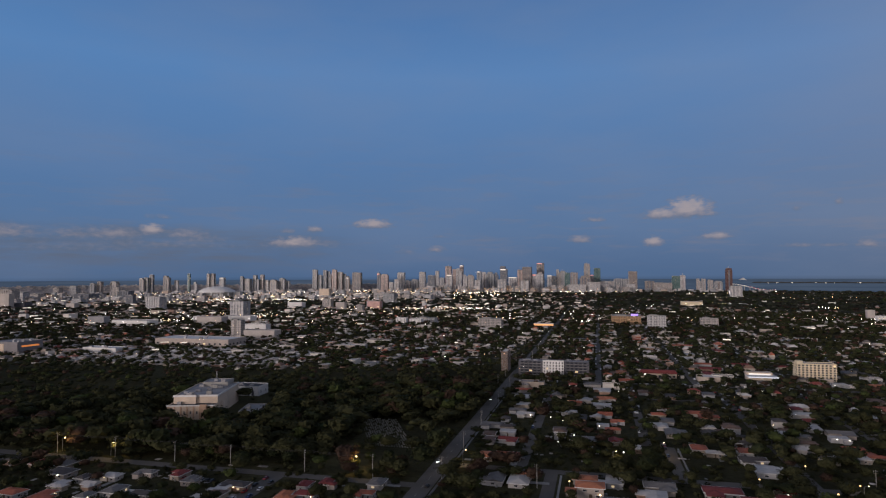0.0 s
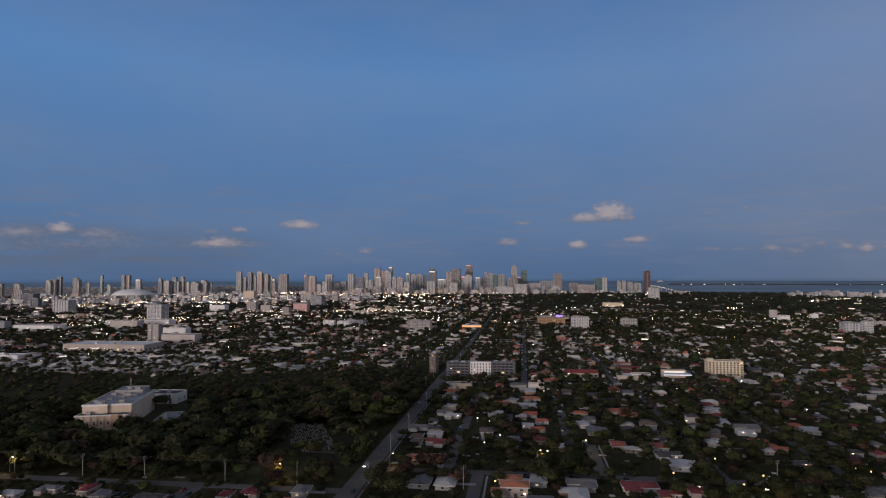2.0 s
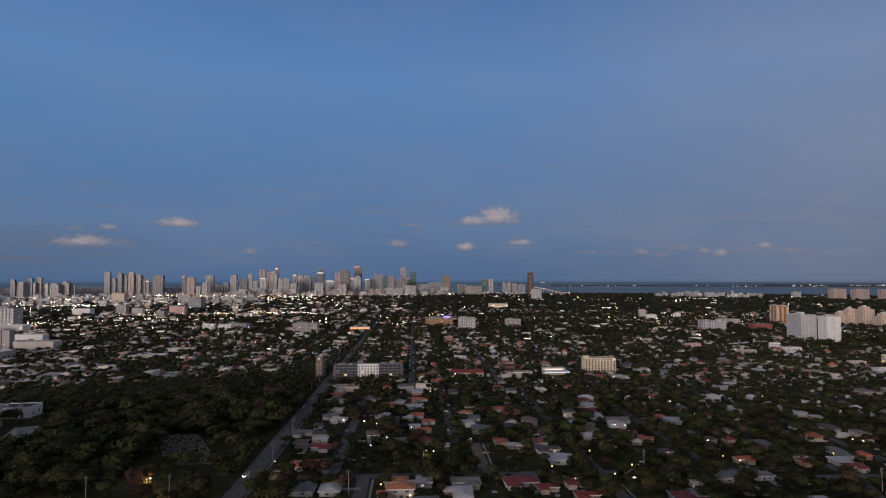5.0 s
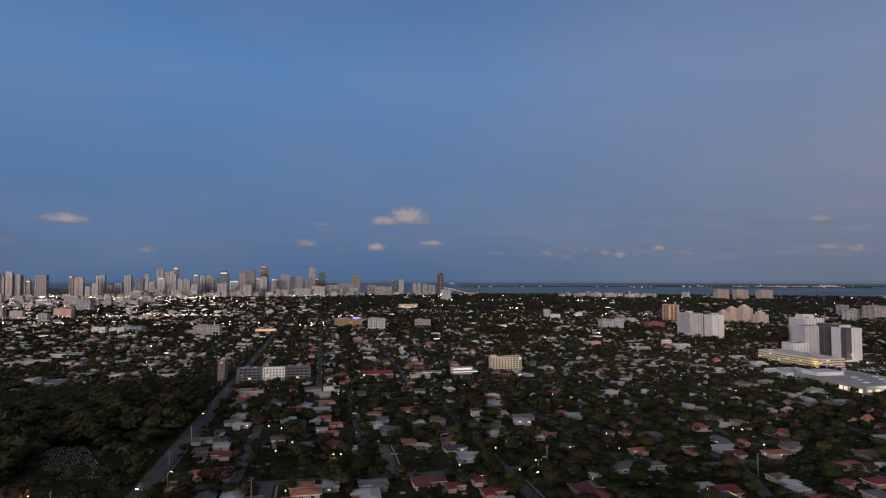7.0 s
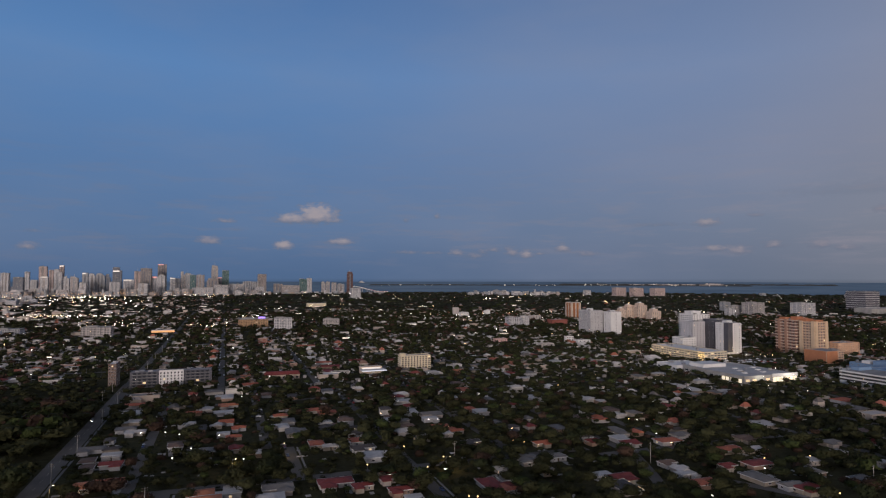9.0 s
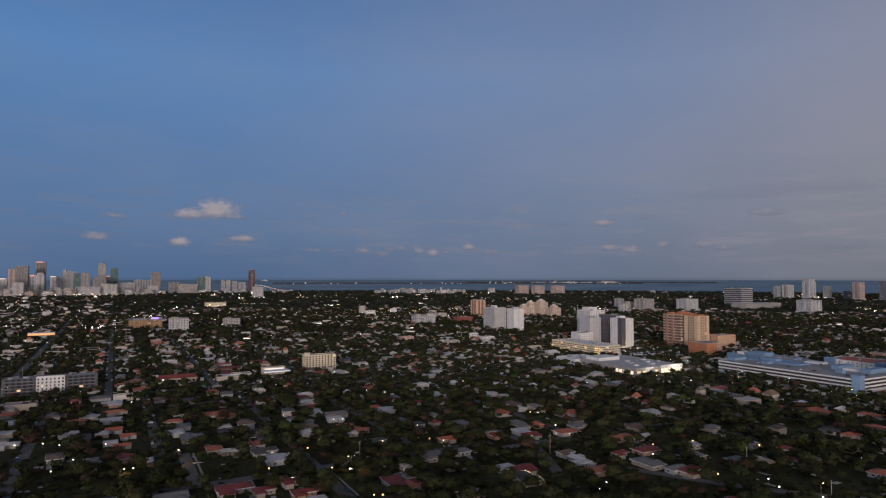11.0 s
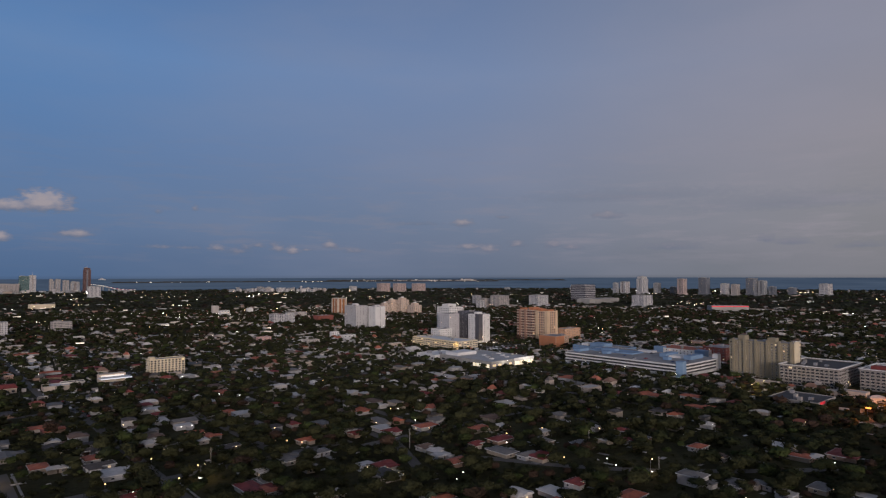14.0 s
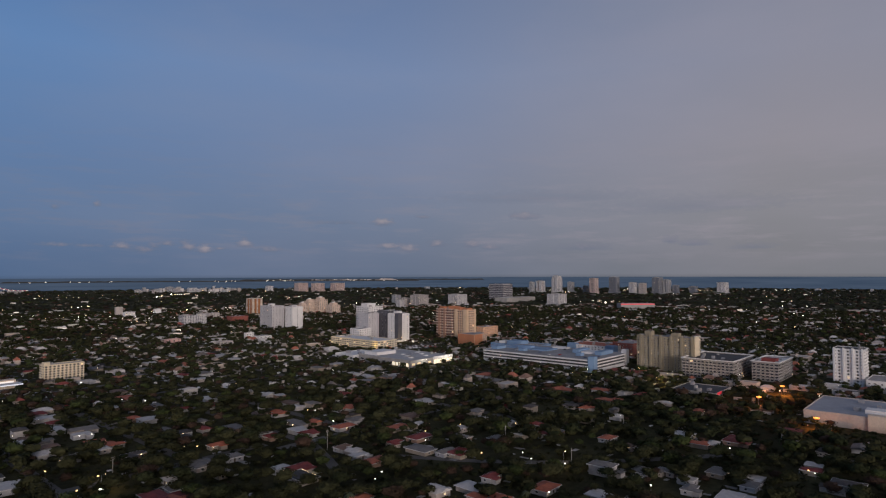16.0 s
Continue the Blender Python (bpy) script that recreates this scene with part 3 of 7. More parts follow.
# streets along Y near the drone: x, from y, to y
NEAR_STREETS = ((-27, 120, 372), (-46, 372, 690), (45, 372, 442), (31, 442, 690), (113, 120, 690), (185, 372, 690), (258, 360, 690),
                (302, 372, 690), (408, 240, 690), (490, 240, 690), (570, 250, 690))
FAR_STREETS = tuple(range(-2600, 2700, 100))                      # run along Y, beyond the long cross street
CROSS_Y = 690.0
strip("road", AVENUE - 4.2, 760, AVENUE + 4.2, 2600, 0.058, asphalt_mat, "straight grey asphalt avenue leading on between houses", "road")
strip("road", AVENUE - 5.5, 120, AVENUE + 5.5, 760, 0.06, asphalt_mat, "long straight grey asphalt avenue beside the wooded cemetery", "road")
strip("pavement", AVENUE + 6.5, 120, AVENUE + 7.9, 690, 0, material("weathered_concrete", (0.17, 0.165, 0.155), 0.9, 0.2, 0.12, 0.6), "weathered concrete pavement along the avenue", "pavement", 0.15)
for k in range(60):
    y = 300 + 14 * k
    strip("lane_marking", AVENUE - 0.05, y, AVENUE + 0.05, y + 5, 0.075, paint_line_mat, "worn yellow lane marking on the avenue", "lane marking")
for x, y0, y1 in NEAR_STREETS:
    strip("road", x - 3.6, y0, x + 3.6, y1, 0.05, asphalt_mat, "narrow grey residential street between gardens", "road")
for x, y0, y1 in ((-27, 250, 366), (45, 380, 440), (113, 300, 364)):
    strip("pavement", x + 5.0, y0, x + 6.2, y1, 0, concrete_mat, "pale concrete pavement along a residential street", "pavement", 0.12)
for y, x0, x1 in ((372, AVENUE, 236), (356, 236, 640), (608, AVENUE, 700), (CROSS_Y, AVENUE, 1500), (331, -760, AVENUE), (40, 200, 900)):
    strip("road", x0, y - 4, x1, y + 4, 0.064, asphalt_mat, "grey asphalt cross street under trees", "road")
BENDS = (((262, 362), (252, 336), (242, 312), (230, 286)), ((276, 286), (300, 244), (319, 218), (343, 191), (367, 170), (402, 142), (436, 122)))


strip("road", -186, 240, -176, 327, 0.055, asphalt_mat, "wide grey side street with parked cars", "road")


def bent_road(points, half=3.5):
    v, f = [], []
    for k, (x, y) in enumerate(points):
        a, c = points[max(0, k - 1)], points[min(len(points) - 1, k + 1)]
        d = Vector((c[0] - a[0], c[1] - a[1])).normalized() * half
        v += [(x - d.y, y + d.x, 0.07), (x + d.y, y - d.x, 0.07)]
    f = [(2 * k + 1, 2 * k + 3, 2 * k + 2, 2 * k) for k in range(len(points) - 1)]
    return tagged(new("road", mesh_of("road", v, f, [asphalt_mat])), "curving grey residential street between gardens", "road", kind="structure")


for points in BENDS:
    bent_road(points)


def on_bend(x, y, m):
    for points in BENDS:
        for (x0, y0), (x1, y1) in zip(points, points[1:]):
            ux, uy = x1 - x0, y1 - y0
            t = max(0.0, min(1.0, ((x - x0) * ux + (y - y0) * uy) / (ux * ux + uy * uy)))
            if math.hypot(x - x0 - t * ux, y - y0 - t * uy) < m:
                return True
    return False


for x in (0, 100, 200, 300, 500, 700):
    strip("road", x - 3.6, CROSS_Y, x + 3.6, 2300, 0.052, asphalt_mat, "straight grey asphalt street leading away", "road")
for y in (860, 1030, 1200, 1400, 1620, 1900):
    strip("road", -900, y - 4, 1500, y + 4, 0.066, asphalt_mat, "grey asphalt cross street far off", "road")

# ---- city towers ----
WEST = [
    (-2592, 2255, 66, 59, "b"),
    (-2653, 2371, 49, 40, "w"),
    (-2854, 2881, 43, 64, "g"),
    (-3268, 3447, 36, 72, "g"),
    (-3238, 3475, 32, 83, "b"),
    (-3174, 3534, 53, 83, "b"),
    (-2304, 2638, 65, 45, "k"),
    (-3048, 3643, 35, 105, "b"),
    (-3028, 3660, 32, 109, "g"),
    (-3002, 3681, 28, 128, "k"),
    (-2927, 3741, 46, 120, "b"),
    (-1941, 2254, 35, 36, "k"),
    (-2813, 3827, 18, 136, "t"),
    (-2708, 3902, 21, 136, "r"),
    (-2683, 3920, 28, 136, "r"),
    (-2629, 3956, 35, 107, "w"),
    (-2777, 3854, 25, 75, "w"),
    (-2877, 3780, 28, 88, "w"),
    (-2509, 2605, 90, 31, "k"),
    (-2774, 2562, 57, 29, "b"),
    (-3222, 3125, 41, 49, "b"),
]
MIDTOWN = [
    (-2514, 4030, 28, 115, "k"),
    (-2483, 4050, 53, 98, "b"),
    (-2437, 4077, 28, 123, "k"),
    (-2425, 4084, 39, 93, "g"),
    (-2394, 4103, 25, 127, "b"),
    (-2366, 4119, 32, 89, "w"),
    (-2319, 4145, 57, 89, "b"),
    (-2266, 4175, 43, 101, "b"),
    (-2232, 4193, 25, 80, "g"),
    (-2057, 4282, 36, 164, "b"),
    (-2023, 4298, 29, 125, "g"),
    (-1989, 4314, 29, 159, "k"),
    (-1960, 4327, 25, 151, "g"),
    (-1926, 4342, 40, 164, "p"),
    (-1885, 4360, 36, 146, "b"),
    (-1856, 4372, 18, 133, "g"),
    (-1833, 4382, 25, 116, "b"),
    (-1770, 4408, 69, 142, "r"),
    (-1603, 4431, 29, 141, "k"),
    (-1502, 4278, 53, 128, "p"),
]
DOWNTOWN = [
    (-1454, 4283, 28, 70, "w"),
    (-1412, 4288, 35, 90, "w"),
    (-1432, 4451, 55, 141, "b"),
    (-1378, 4457, 37, 81, "b"),
    (-1327, 4463, 51, 89, "g"),
    (-1271, 4470, 44, 144, "b"),
    (-1159, 4319, 53, 118, "k"),
    (-1159, 4483, 26, 152, "w"),
    (-1123, 4487, 37, 101, "b"),
    (-1076, 4493, 45, 186, "p"),
    (-1030, 4335, 43, 122, "w"),
    (-1032, 4498, 26, 164, "p"),
    (-996, 4502, 45, 168, "w"),
    (-1007, 4642, 27, 196, "p"),
    (-917, 4349, 29, 122, "w"),
    (-876, 4353, 43, 121, "b"),
    (-830, 4359, 40, 85, "w"),
    (-848, 4519, 34, 147, "g"),
]
BRICKELL = [
    (-808, 4524, 38, 142, "b"),
    (-762, 4529, 53, 142, "g"),
    (-719, 4534, 27, 138, "k"),
    (-634, 4232, 57, 89, "w"),
    (-667, 4540, 54, 184, "k"),
    (-578, 4390, 63, 104, "w"),
    (-548, 4554, 39, 158, "p"),
    (-497, 4560, 67, 178, "r"),
    (-479, 4252, 55, 81, "w"),
    (-440, 4567, 43, 124, "b"),
    (-415, 4732, 57, 210, "r"),
    (-387, 4413, 38, 136, "w"),
    (-334, 4579, 36, 116, "b"),
    (-302, 4583, 28, 111, "g"),
    (-271, 4587, 32, 157, "b"),
    (-241, 4590, 37, 148, "b"),
    (-209, 4594, 37, 136, "t"),
    (-161, 4600, 53, 136, "b"),
]
POINT = [
    (-128, 4296, 112, 54, "w"),
    (-81, 4609, 79, 111, "r"),
    (-71, 4749, 47, 204, "b"),
    (-34, 4750, 30, 119, "k"),
    (3, 4750, 48, 169, "t"),
    (-22, 4309, 86, 69, "w"),
    (50, 4750, 52, 72, "w"),
    (100, 4749, 47, 72, "b"),
    (256, 4743, 63, 143, "b"),
    (372, 4735, 66, 72, "r"),
    (552, 4718, 57, 109, "t"),
]
BAYFRONT = [
    (596, 4713, 36, 113, "w"),
    (699, 4698, 28, 88, "b"),
    (732, 4693, 28, 88, "b"),
    (776, 4686, 35, 80, "b"),
    (826, 4678, 51, 72, "b"),
    (893, 4665, 43, 163, "m"),
    (689, 3427, 51, 58, "w"),
    (175, 4747, 110, 89, "g"),
    (222, 4340, 54, 57, "w"),
    (461, 4728, 122, 60, "b"),
    (2246, 3527, 40, 37, "w"),
    (2378, 3362, 76, 56, "p"),
    (2446, 3276, 76, 55, "p"),
    (2526, 3176, 75, 55, "p"),
    (3054, 1975, 46, 71, "b"),
    (3114, 1901, 59, 100, "w"),
    (3164, 1839, 33, 64, "g"),
]
GROVE = [
    (3130, 1725, 26, 44, "k"),
    (3075, 1645, 43, 88, "p"),
    (3231, 1602, 48, 93, "k"),
    (3210, 1481, 48, 63, "b"),
    (3242, 1442, 43, 60, "b"),
    (3293, 1380, 56, 90, "k"),
    (3326, 1341, 41, 78, "g"),
    (3356, 1304, 38, 48, "k"),
    (3507, 1264, 47, 40, "k"),
    (3609, 1140, 70, 61, "w"),
    (1628, 1694, 30, 34, "g"),
    (1424, 1465, 21, 28, "w"),
    (1568, 1516, 49, 40, "b"),
    (1563, 1580, 28, 28, "b"),
    (1717, 1466, 59, 39, "w"),
    (1956, 1196, 59, 40, "w"),
    (3023, 2013, 26, 65, "g"),
]
MIDRISE = [
    (-966, 1539, 41, 46, "w"),
    (-664, 1051, 21, 32, "b"),
    (-1540, 1912, 57, 43, "w"),
    (-855, 2498, 49, 41, "g"),
    (-774, 2094, 48, 26, "w"),
    (-233, 1380, 52, 19, "b"),
    (66, 1543, 66, 19, "o"),
    (125, 1424, 38, 27, "w"),
    (243, 1495, 36, 18, "b"),
    (-2469, 2768, 44, 60, "b"),
    (-747, 1885, 23, 22, "b"),
    (-958, 2100, 33, 31, "b"),
    (-416, 1500, 49, 10, "w"),
    (672, 1387, 32, 20, "w"),
    (685, 1349, 18, 25, "w"),
]


def bays_outline(w, d, nx, ny, depth, rng):
    """Plan of a tower whose four sides alternate between proud piers and recessed bays; also which edges are recessed."""
    pts, inner = [], []
    for length, n, place in ((w, nx, lambda u, k: (u, -d / 2 + k)), (d, ny, lambda u, k: (w / 2 - k, u)),
                             (w, nx, lambda u, k: (-u, d / 2 - k)), (d, ny, lambda u, k: (-w / 2 + k, -u))):
        pitch = length / (n - 0.4)
        for i in range(n):
            u0 = -length / 2 + i * pitch
            pts.append(place(u0, 0.0))
            inner.append(0)
            if i < n - 1:
                e = u0 + pitch * rng.uniform(0.5, 0.66)
                pts += [place(e, 0.0), place(e, depth), place(u0 + pitch, depth)]
                inner += [0, 1, 0]
    return pts, inner


def tower(x, y, w, h, tone, i):
    """A far high-rise: podium, shaft, a set-back upper part or crown, roof plant."""
    rng = random.Random(i * 7 + 3)
    ob = thing("tower", pose(x, y, 0), "", "building", "city towers")
    floors = max(3, round(h / 3.4))
    kind = ("slab", "slab", "stepped", "finned", "slab", "crowned")[rng.randrange(6)] if h > 70 else "slab"
    tagged(ob, f"{WORDS[tone]} {'high-rise' if h > 70 else 'mid-rise'} tower block of about {floors} floors, {kind} shape", "building")
    w *= 0.97 if h > 70 else 1.0
    d = w * rng.uniform(0.55, 0.9)
    face = FACADES[rng.choice("bbgrwb") if tone == "b" and h > 60 else tone]
    pod = min(14, h * 0.15)
    v, f = box(-w * 0.56, -d * 0.62, 0, w * 0.56, d * 0.56, pod)
    part("podium", mesh_of("podium", v, f, [face]), ob)
    top = h if kind in ("slab", "finned") else h * rng.uniform(0.86, 0.95)
    # wall piers with recessed glazed bays between them
    outline, inner = bays_outline(w, d, max(2, round(w / (rng.uniform(12, 22) if h > 70 else 9))), max(2, round(d / 16)), 1.6, rng)
    n = len(outline)
    v = [(px, py, pod) for px, py in outline] + [(px, py, top) for px, py in outline]
    f = [(i, (i + 1) % n, n + (i + 1) % n, n + i) for i in range(n)] + [tuple(range(n, 2 * n))]
    core_face = FACADES[{"w": rng.choice("bg"), "b": rng.choice("ggr"), "p": "r", "o": "r", "g": "k", "k": "k", "r": "k", "m": "k", "t": "t"}[tone]]
    if h <= 70:
        core_face = face
    part("shaft", mesh_of("shaft", v, f, [face, core_face], inner + [0]), ob)
    if h > 95 and tone != "m" and rng.random() < 0.24:
        v, f = box(-w * 0.45, -d / 2 - 0.8, top - rng.uniform(4, 9), w * rng.uniform(0.1, 0.45), -d / 2 - 0.32, top - 0.6)
        part("crown_light", mesh_of("crown_light", v, f, [rng.choice([crown_white, crown_white, crown_rose])]), ob, None, "lit band under the roofline")
    if kind in ("stepped", "crowned"):
        lo, hi = (-0.5, rng.uniform(0.05, 0.3)) if kind == "stepped" else (-0.42, 0.42)
        v, f = box(w * lo, -d * 0.42, top, w * hi, d * 0.42, h)
        part("crown", mesh_of("crown", v, f, [face]), ob)
    part("roof", mesh_of("roof", *box(-w * 0.5, -d * 0.5, top, w * 0.5, d * 0.5, top + 0.6), [concrete_mat]), ob)
    part("plant_room", mesh_of("plant_room", *box(-w * 0.38, -d * 0.2, h, w * 0.02, d * 0.25, h + 2.5), [concrete_mat]), ob)
    if h > 110 and rng.random() < 0.4:
        v, f = tube(0, 0, h, h + rng.uniform(12, 25), 0.9, 0.3)
        part("mast", mesh_of("mast", v, f, [steel_mat]), ob)
    return ob


TAKEN = []          # (x, y, half width, half depth) of all that houses and trees keep clear of
count = 0
for towers in (WEST, MIDTOWN, DOWNTOWN, BRICKELL, POINT, BAYFRONT, GROVE, MIDRISE):
    for x, y, w, h, tone in towers:
        tower(x, y, w, h, tone, count)
        TAKEN.append((x, y, w * 0.7 + 6, w * 0.6 + 8))
        count += 1

# ---- landmarks ----
def keep(x, y, hw, hd):
    TAKEN.append((x, y, hw, hd))


def slab_part(ob, name, mat, x0, y0, z0, x1, y1, z1, label=""):
    return part(name, mesh_of(name, *box(x0, y0, z0, x1, y1, z1), [mat]), ob, None, label)


# dark apartment block with a white middle
ob = block("apartment_block", -50, 733, 80, 16, 16.5, slate_mat, roof_grey_mat, "dark grey five-storey apartment block with white middle bay and balconies", "apartment building",
           floors=5, bays=(0, 3), sides="fr", lit=0.04, seed=2)
slab_part(ob, "middle_bay", white_mat, -12, -9.4, 0, 12, -7.9, 17.6, "white stucco middle bay")
for i in range(7):
    for k in range(5):
        part("window", window_mesh(1.5, 2.0, (i * 5 + k) % 34 == 7), ob, pose(-10.3 + i * 3.43, -9.4, 0.9 + k * 3.2))
for side in (-1, 1):
    for k in range(5):
        slab_part(ob, "balcony", concrete_mat, side * 26 - 12, -9.3, 0.7 + 3.2 * k, side * 26 + 12, -8.0, 0.9 + 3.2 * k)
        for i in range(5):
            slab_part(ob, "window", warm_pane if (i + k * 3) % 14 == 5 else glass_mat, side * 26 - 11.2 + i * 4.8, -8.06, 1.1 + 3.2 * k, side * 26 - 8.2 + i * 4.8, -8.005, 2.9 + 3.2 * k)
keep(-50, 733, 43, 14)
# slim brown block by the avenue
block("apartment_block", -108, 748, 7.5, 26, 25, material("brown_stucco", (0.20, 0.14, 0.11), 0.85, 0.12, 0.08, 1.0), white_mat, "slim brown eight-storey block with white roof beside the avenue", "apartment building", floors=8, bays=(3, 6), sides="fr", lit=0.02, seed=3)
keep(-111, 748, 8, 16)
# yellow block
ob = block("apartment_block", 229, 756, 38, 15, 19, yellow_mat, roof_grey_mat, "pale yellow seven-storey apartment block with balconies", "apartment building", floors=7, bays=(10, 3), sides="flr", lit=0.04,
           win=(2.2, 1.9), slabs=(0.9, 0.35, yellow_mat), seed=4)
slab_part(ob, "stair_tower", yellow_mat, -18.9, -6.0, 17.6, -13, 2, 21.5)
keep(226, 756, 25, 13)
# filling station with a lit canopy
ob = thing("filling_station", pose(171, 735, 0), "filling station with a brightly lit flat canopy and shop", "filling station")
slab_part(ob, "canopy", white_mat, -15, -9, 5.2, 15, 5, 6.2)
slab_part(ob, "canopy_light", crown_white, -14.5, -8.5, 5.1, 14.5, 4.5, 5.19, "glowing canopy underside")
for px in (-11, 0, 11):
    for py in (-6, 2):
        part("column", mesh_of("column", *tube(px, py, 0, 5.1, 0.3, 0.3), [white_mat]), ob)
slab_part(ob, "shop", cream_mat, -13, 8, 0, 13, 18, 8.5)
slab_part(ob, "shop_window", crown_white, -11, 7.9, 4.8, 11, 7.99, 7.4, "lit shop window")
slab_part(ob, "fascia_light", glowing("white_fascia", (0.85, 0.9, 1.0), 0.5), -15, -9.15, 5.3, 15, -9.02, 6.1, "white light strip along the canopy edge")
keep(171, 738, 19, 18)
# long red-roofed shop row
ob = thing("shop_row", pose(66, 742, 0), "long pink shop row with dark red roof and a lit sign", "shop")
part("wall", mesh_of("wall", *box(-19, -7, 0, 19, 7, 5), [cream_mat]), ob)
part("roof", mesh_of("roof", [(-20, -8, 5), (20, -8, 5), (20, 8, 5), (-20, 8, 5), (-18, -2, 8), (18, -2, 8), (18, 3, 8), (-18, 3, 8)],
                     [(3, 2, 1, 0), (0, 1, 5, 4), (1, 2, 6, 5), (2, 3, 7, 6), (3, 0, 4, 7), (4, 5, 6, 7)], [ROOFS["r"]]), ob)
slab_part(ob, "sign", crown_bright, -15.6, -7.3, 3.4, -13.4, -7.02, 4.6, "round white lit sign")
for i in range(6):
    part("window", window_mesh(2.6, 2.2, i % 3 == 0), ob, pose(-9 + i * 5, -7, 0.8))
keep(66, 742, 22, 12)

# the cemetery's mausoleum and chapel, turned a little to the avenue
TURN = 17
ob = block("mausoleum", -323, 451, 37, 26, 11.5, cream_mat, roof_dark_mat, "cream stucco mausoleum with stepped flat roofs among trees", "mausoleum", yaw=TURN, floors=0, seed=5)
for k in range(8):
    slab_part(ob, "pilaster", ochre_mat, -18.2 + k * 5.0, -13.5, 0, -17.1 + k * 5.0, -13.02, 10.6)
    if k < 7:
        slab_part(ob, "niche", slate_mat, -15.6 + k * 5.0, -13.2, 4.6, -14.5 + k * 5.0, -13.02, 6.6)
for k in range(5):
    slab_part(ob, "pilaster", cream_mat, 18.52, -11 + k * 5, 0, 19.0, -10 + k * 5, 10.6)
slab_part(ob, "cornice", white_mat, -18.9, -13.9, 10.7, 18.9, -13.02, 11.7)
slab_part(ob, "entrance_bay", ochre_mat, 8, -15.4, 0, 13, -13.55, 12.2, "ochre entrance bay")
ob2 = block("mausoleum_hall", -331, 479, 35, 62, 17.5, cream_mat, roof_grey_mat, "taller cream hall behind with weathered grey roof and plant", "mausoleum", yaw=TURN, floors=1, bays=(2, 3), sides="fr", lit=0.0, win=(1.0, 1.0), seed=6)
slab_part(ob2, "front_bay", cream_mat, -17.4, -33, 9, 0.5, -31.02, 17.9)
slab_part(ob2, "cornice", white_mat, -17.8, -33.4, 16.4, 0.9, -33.02, 17.95)
slab_part(ob2, "cornice", white_mat, 0.9, -31.4, 16.2, 17.9, -31.02, 17.7)
slab_part(ob2, "cornice", white_mat, 17.52, -31, 16.2, 17.9, 31, 17.7)
for k in range(6):
    slab_part(ob2, "roof_vent", roof_grey_mat, -14 + (k * 7) % 26, -20 + k * 8, 16.8, -10 + (k * 7) % 26, -17 + k * 8, 18.6)
block("mausoleum_wing", -284, 473, 16, 32, 4.6, concrete_mat, roof_grey_mat, "low grey wing with flat roof beside the hall", "building", yaw=TURN, seed=7, floors=1, bays=(3, 5), sides="fr", lit=0.0)
block("mausoleum_wing", -337, 503, 22, 20, 20.5, concrete_mat, roof_grey_mat, "grey plant storey standing on the hall", "mausoleum", yaw=TURN, seed=47)
ob = block("chapel", -332, 548, 28, 20, 9.3, white_mat, roof_dark_mat, "white chapel block with dark roof and arched doors", "chapel", yaw=3, seed=8, floors=1, bays=(0, 2), sides="r", lit=0.0, win=(1.6, 2.6))
for px in (3.5, 8.0):
    arch = [(px - 1.3, -10.06, 0.2), (px + 1.3, -10.06, 0.2)] + [(px + 1.3 * math.cos(a * math.pi / 8), -10.06, 4.0 + 1.3 * math.sin(a * math.pi / 8)) for a in range(9)]
    n = len(arch)
    part("arched_door", mesh_of("arched_door", arch + [(x, -10.0, z) for x, y, z in arch], [tuple(range(n))] + [(k, n + k, n + (k + 1) % n, (k + 1) % n) for k in range(n)], [slate_mat]), ob, None, "dark arched doorway")
slab_part(ob, "porch", concrete_mat, -20, -11.5, 0, -6, -10.05, 6.4)
ob = thing("canopy", pose(-393, 515, 0, 0, 0, TURN), "low white metal canopy beside the mausoleum", "canopy")
slab_part(ob, "canopy_roof", white_mat, -15, -9, 5, 15, 9, 5.5)
for px in (-13, 13):
    for py in (-7, 7):
        part("post", mesh_of("post", *tube(px, py, 0, 5, 0.2, 0.2, 6), [steel_mat]), ob)
ob = thing("radio_mast", pose(-345, 512, 0), "thin lattice radio mast behind the mausoleum", "mast")
for a in range(3):
    u = a * 2.094
    part("leg", mesh_of("leg", *beam((1.2 * math.cos(u), 1.2 * math.sin(u), 0), (0.3 * math.cos(u), 0.3 * math.sin(u), 27), 0.14), [steel_mat]), ob)
for k in range(8):
    r0 = 1.2 - 0.9 * k / 9
    part("brace", mesh_of("brace", *join(*[beam((r0 * math.cos(a * 2.094), r0 * math.sin(a * 2.094), 3 * k + 1), (r0 * math.cos(a * 2.094 + 2.094), r0 * math.sin(a * 2.094 + 2.094), 3 * k + 3.5), 0.08) for a in range(3)]), [steel_mat]), ob)
keep(-326, 468, 31, 46)
keep(-284, 470, 14, 20)
keep(-328, 545, 22, 22)
keep(-393, 512, 18, 13)
keep(-312, 424, 24, 12)
keep(-296, 404, 24, 12)
keep(-278, 446, 14, 16)
keep(-296, 520, 16, 16)

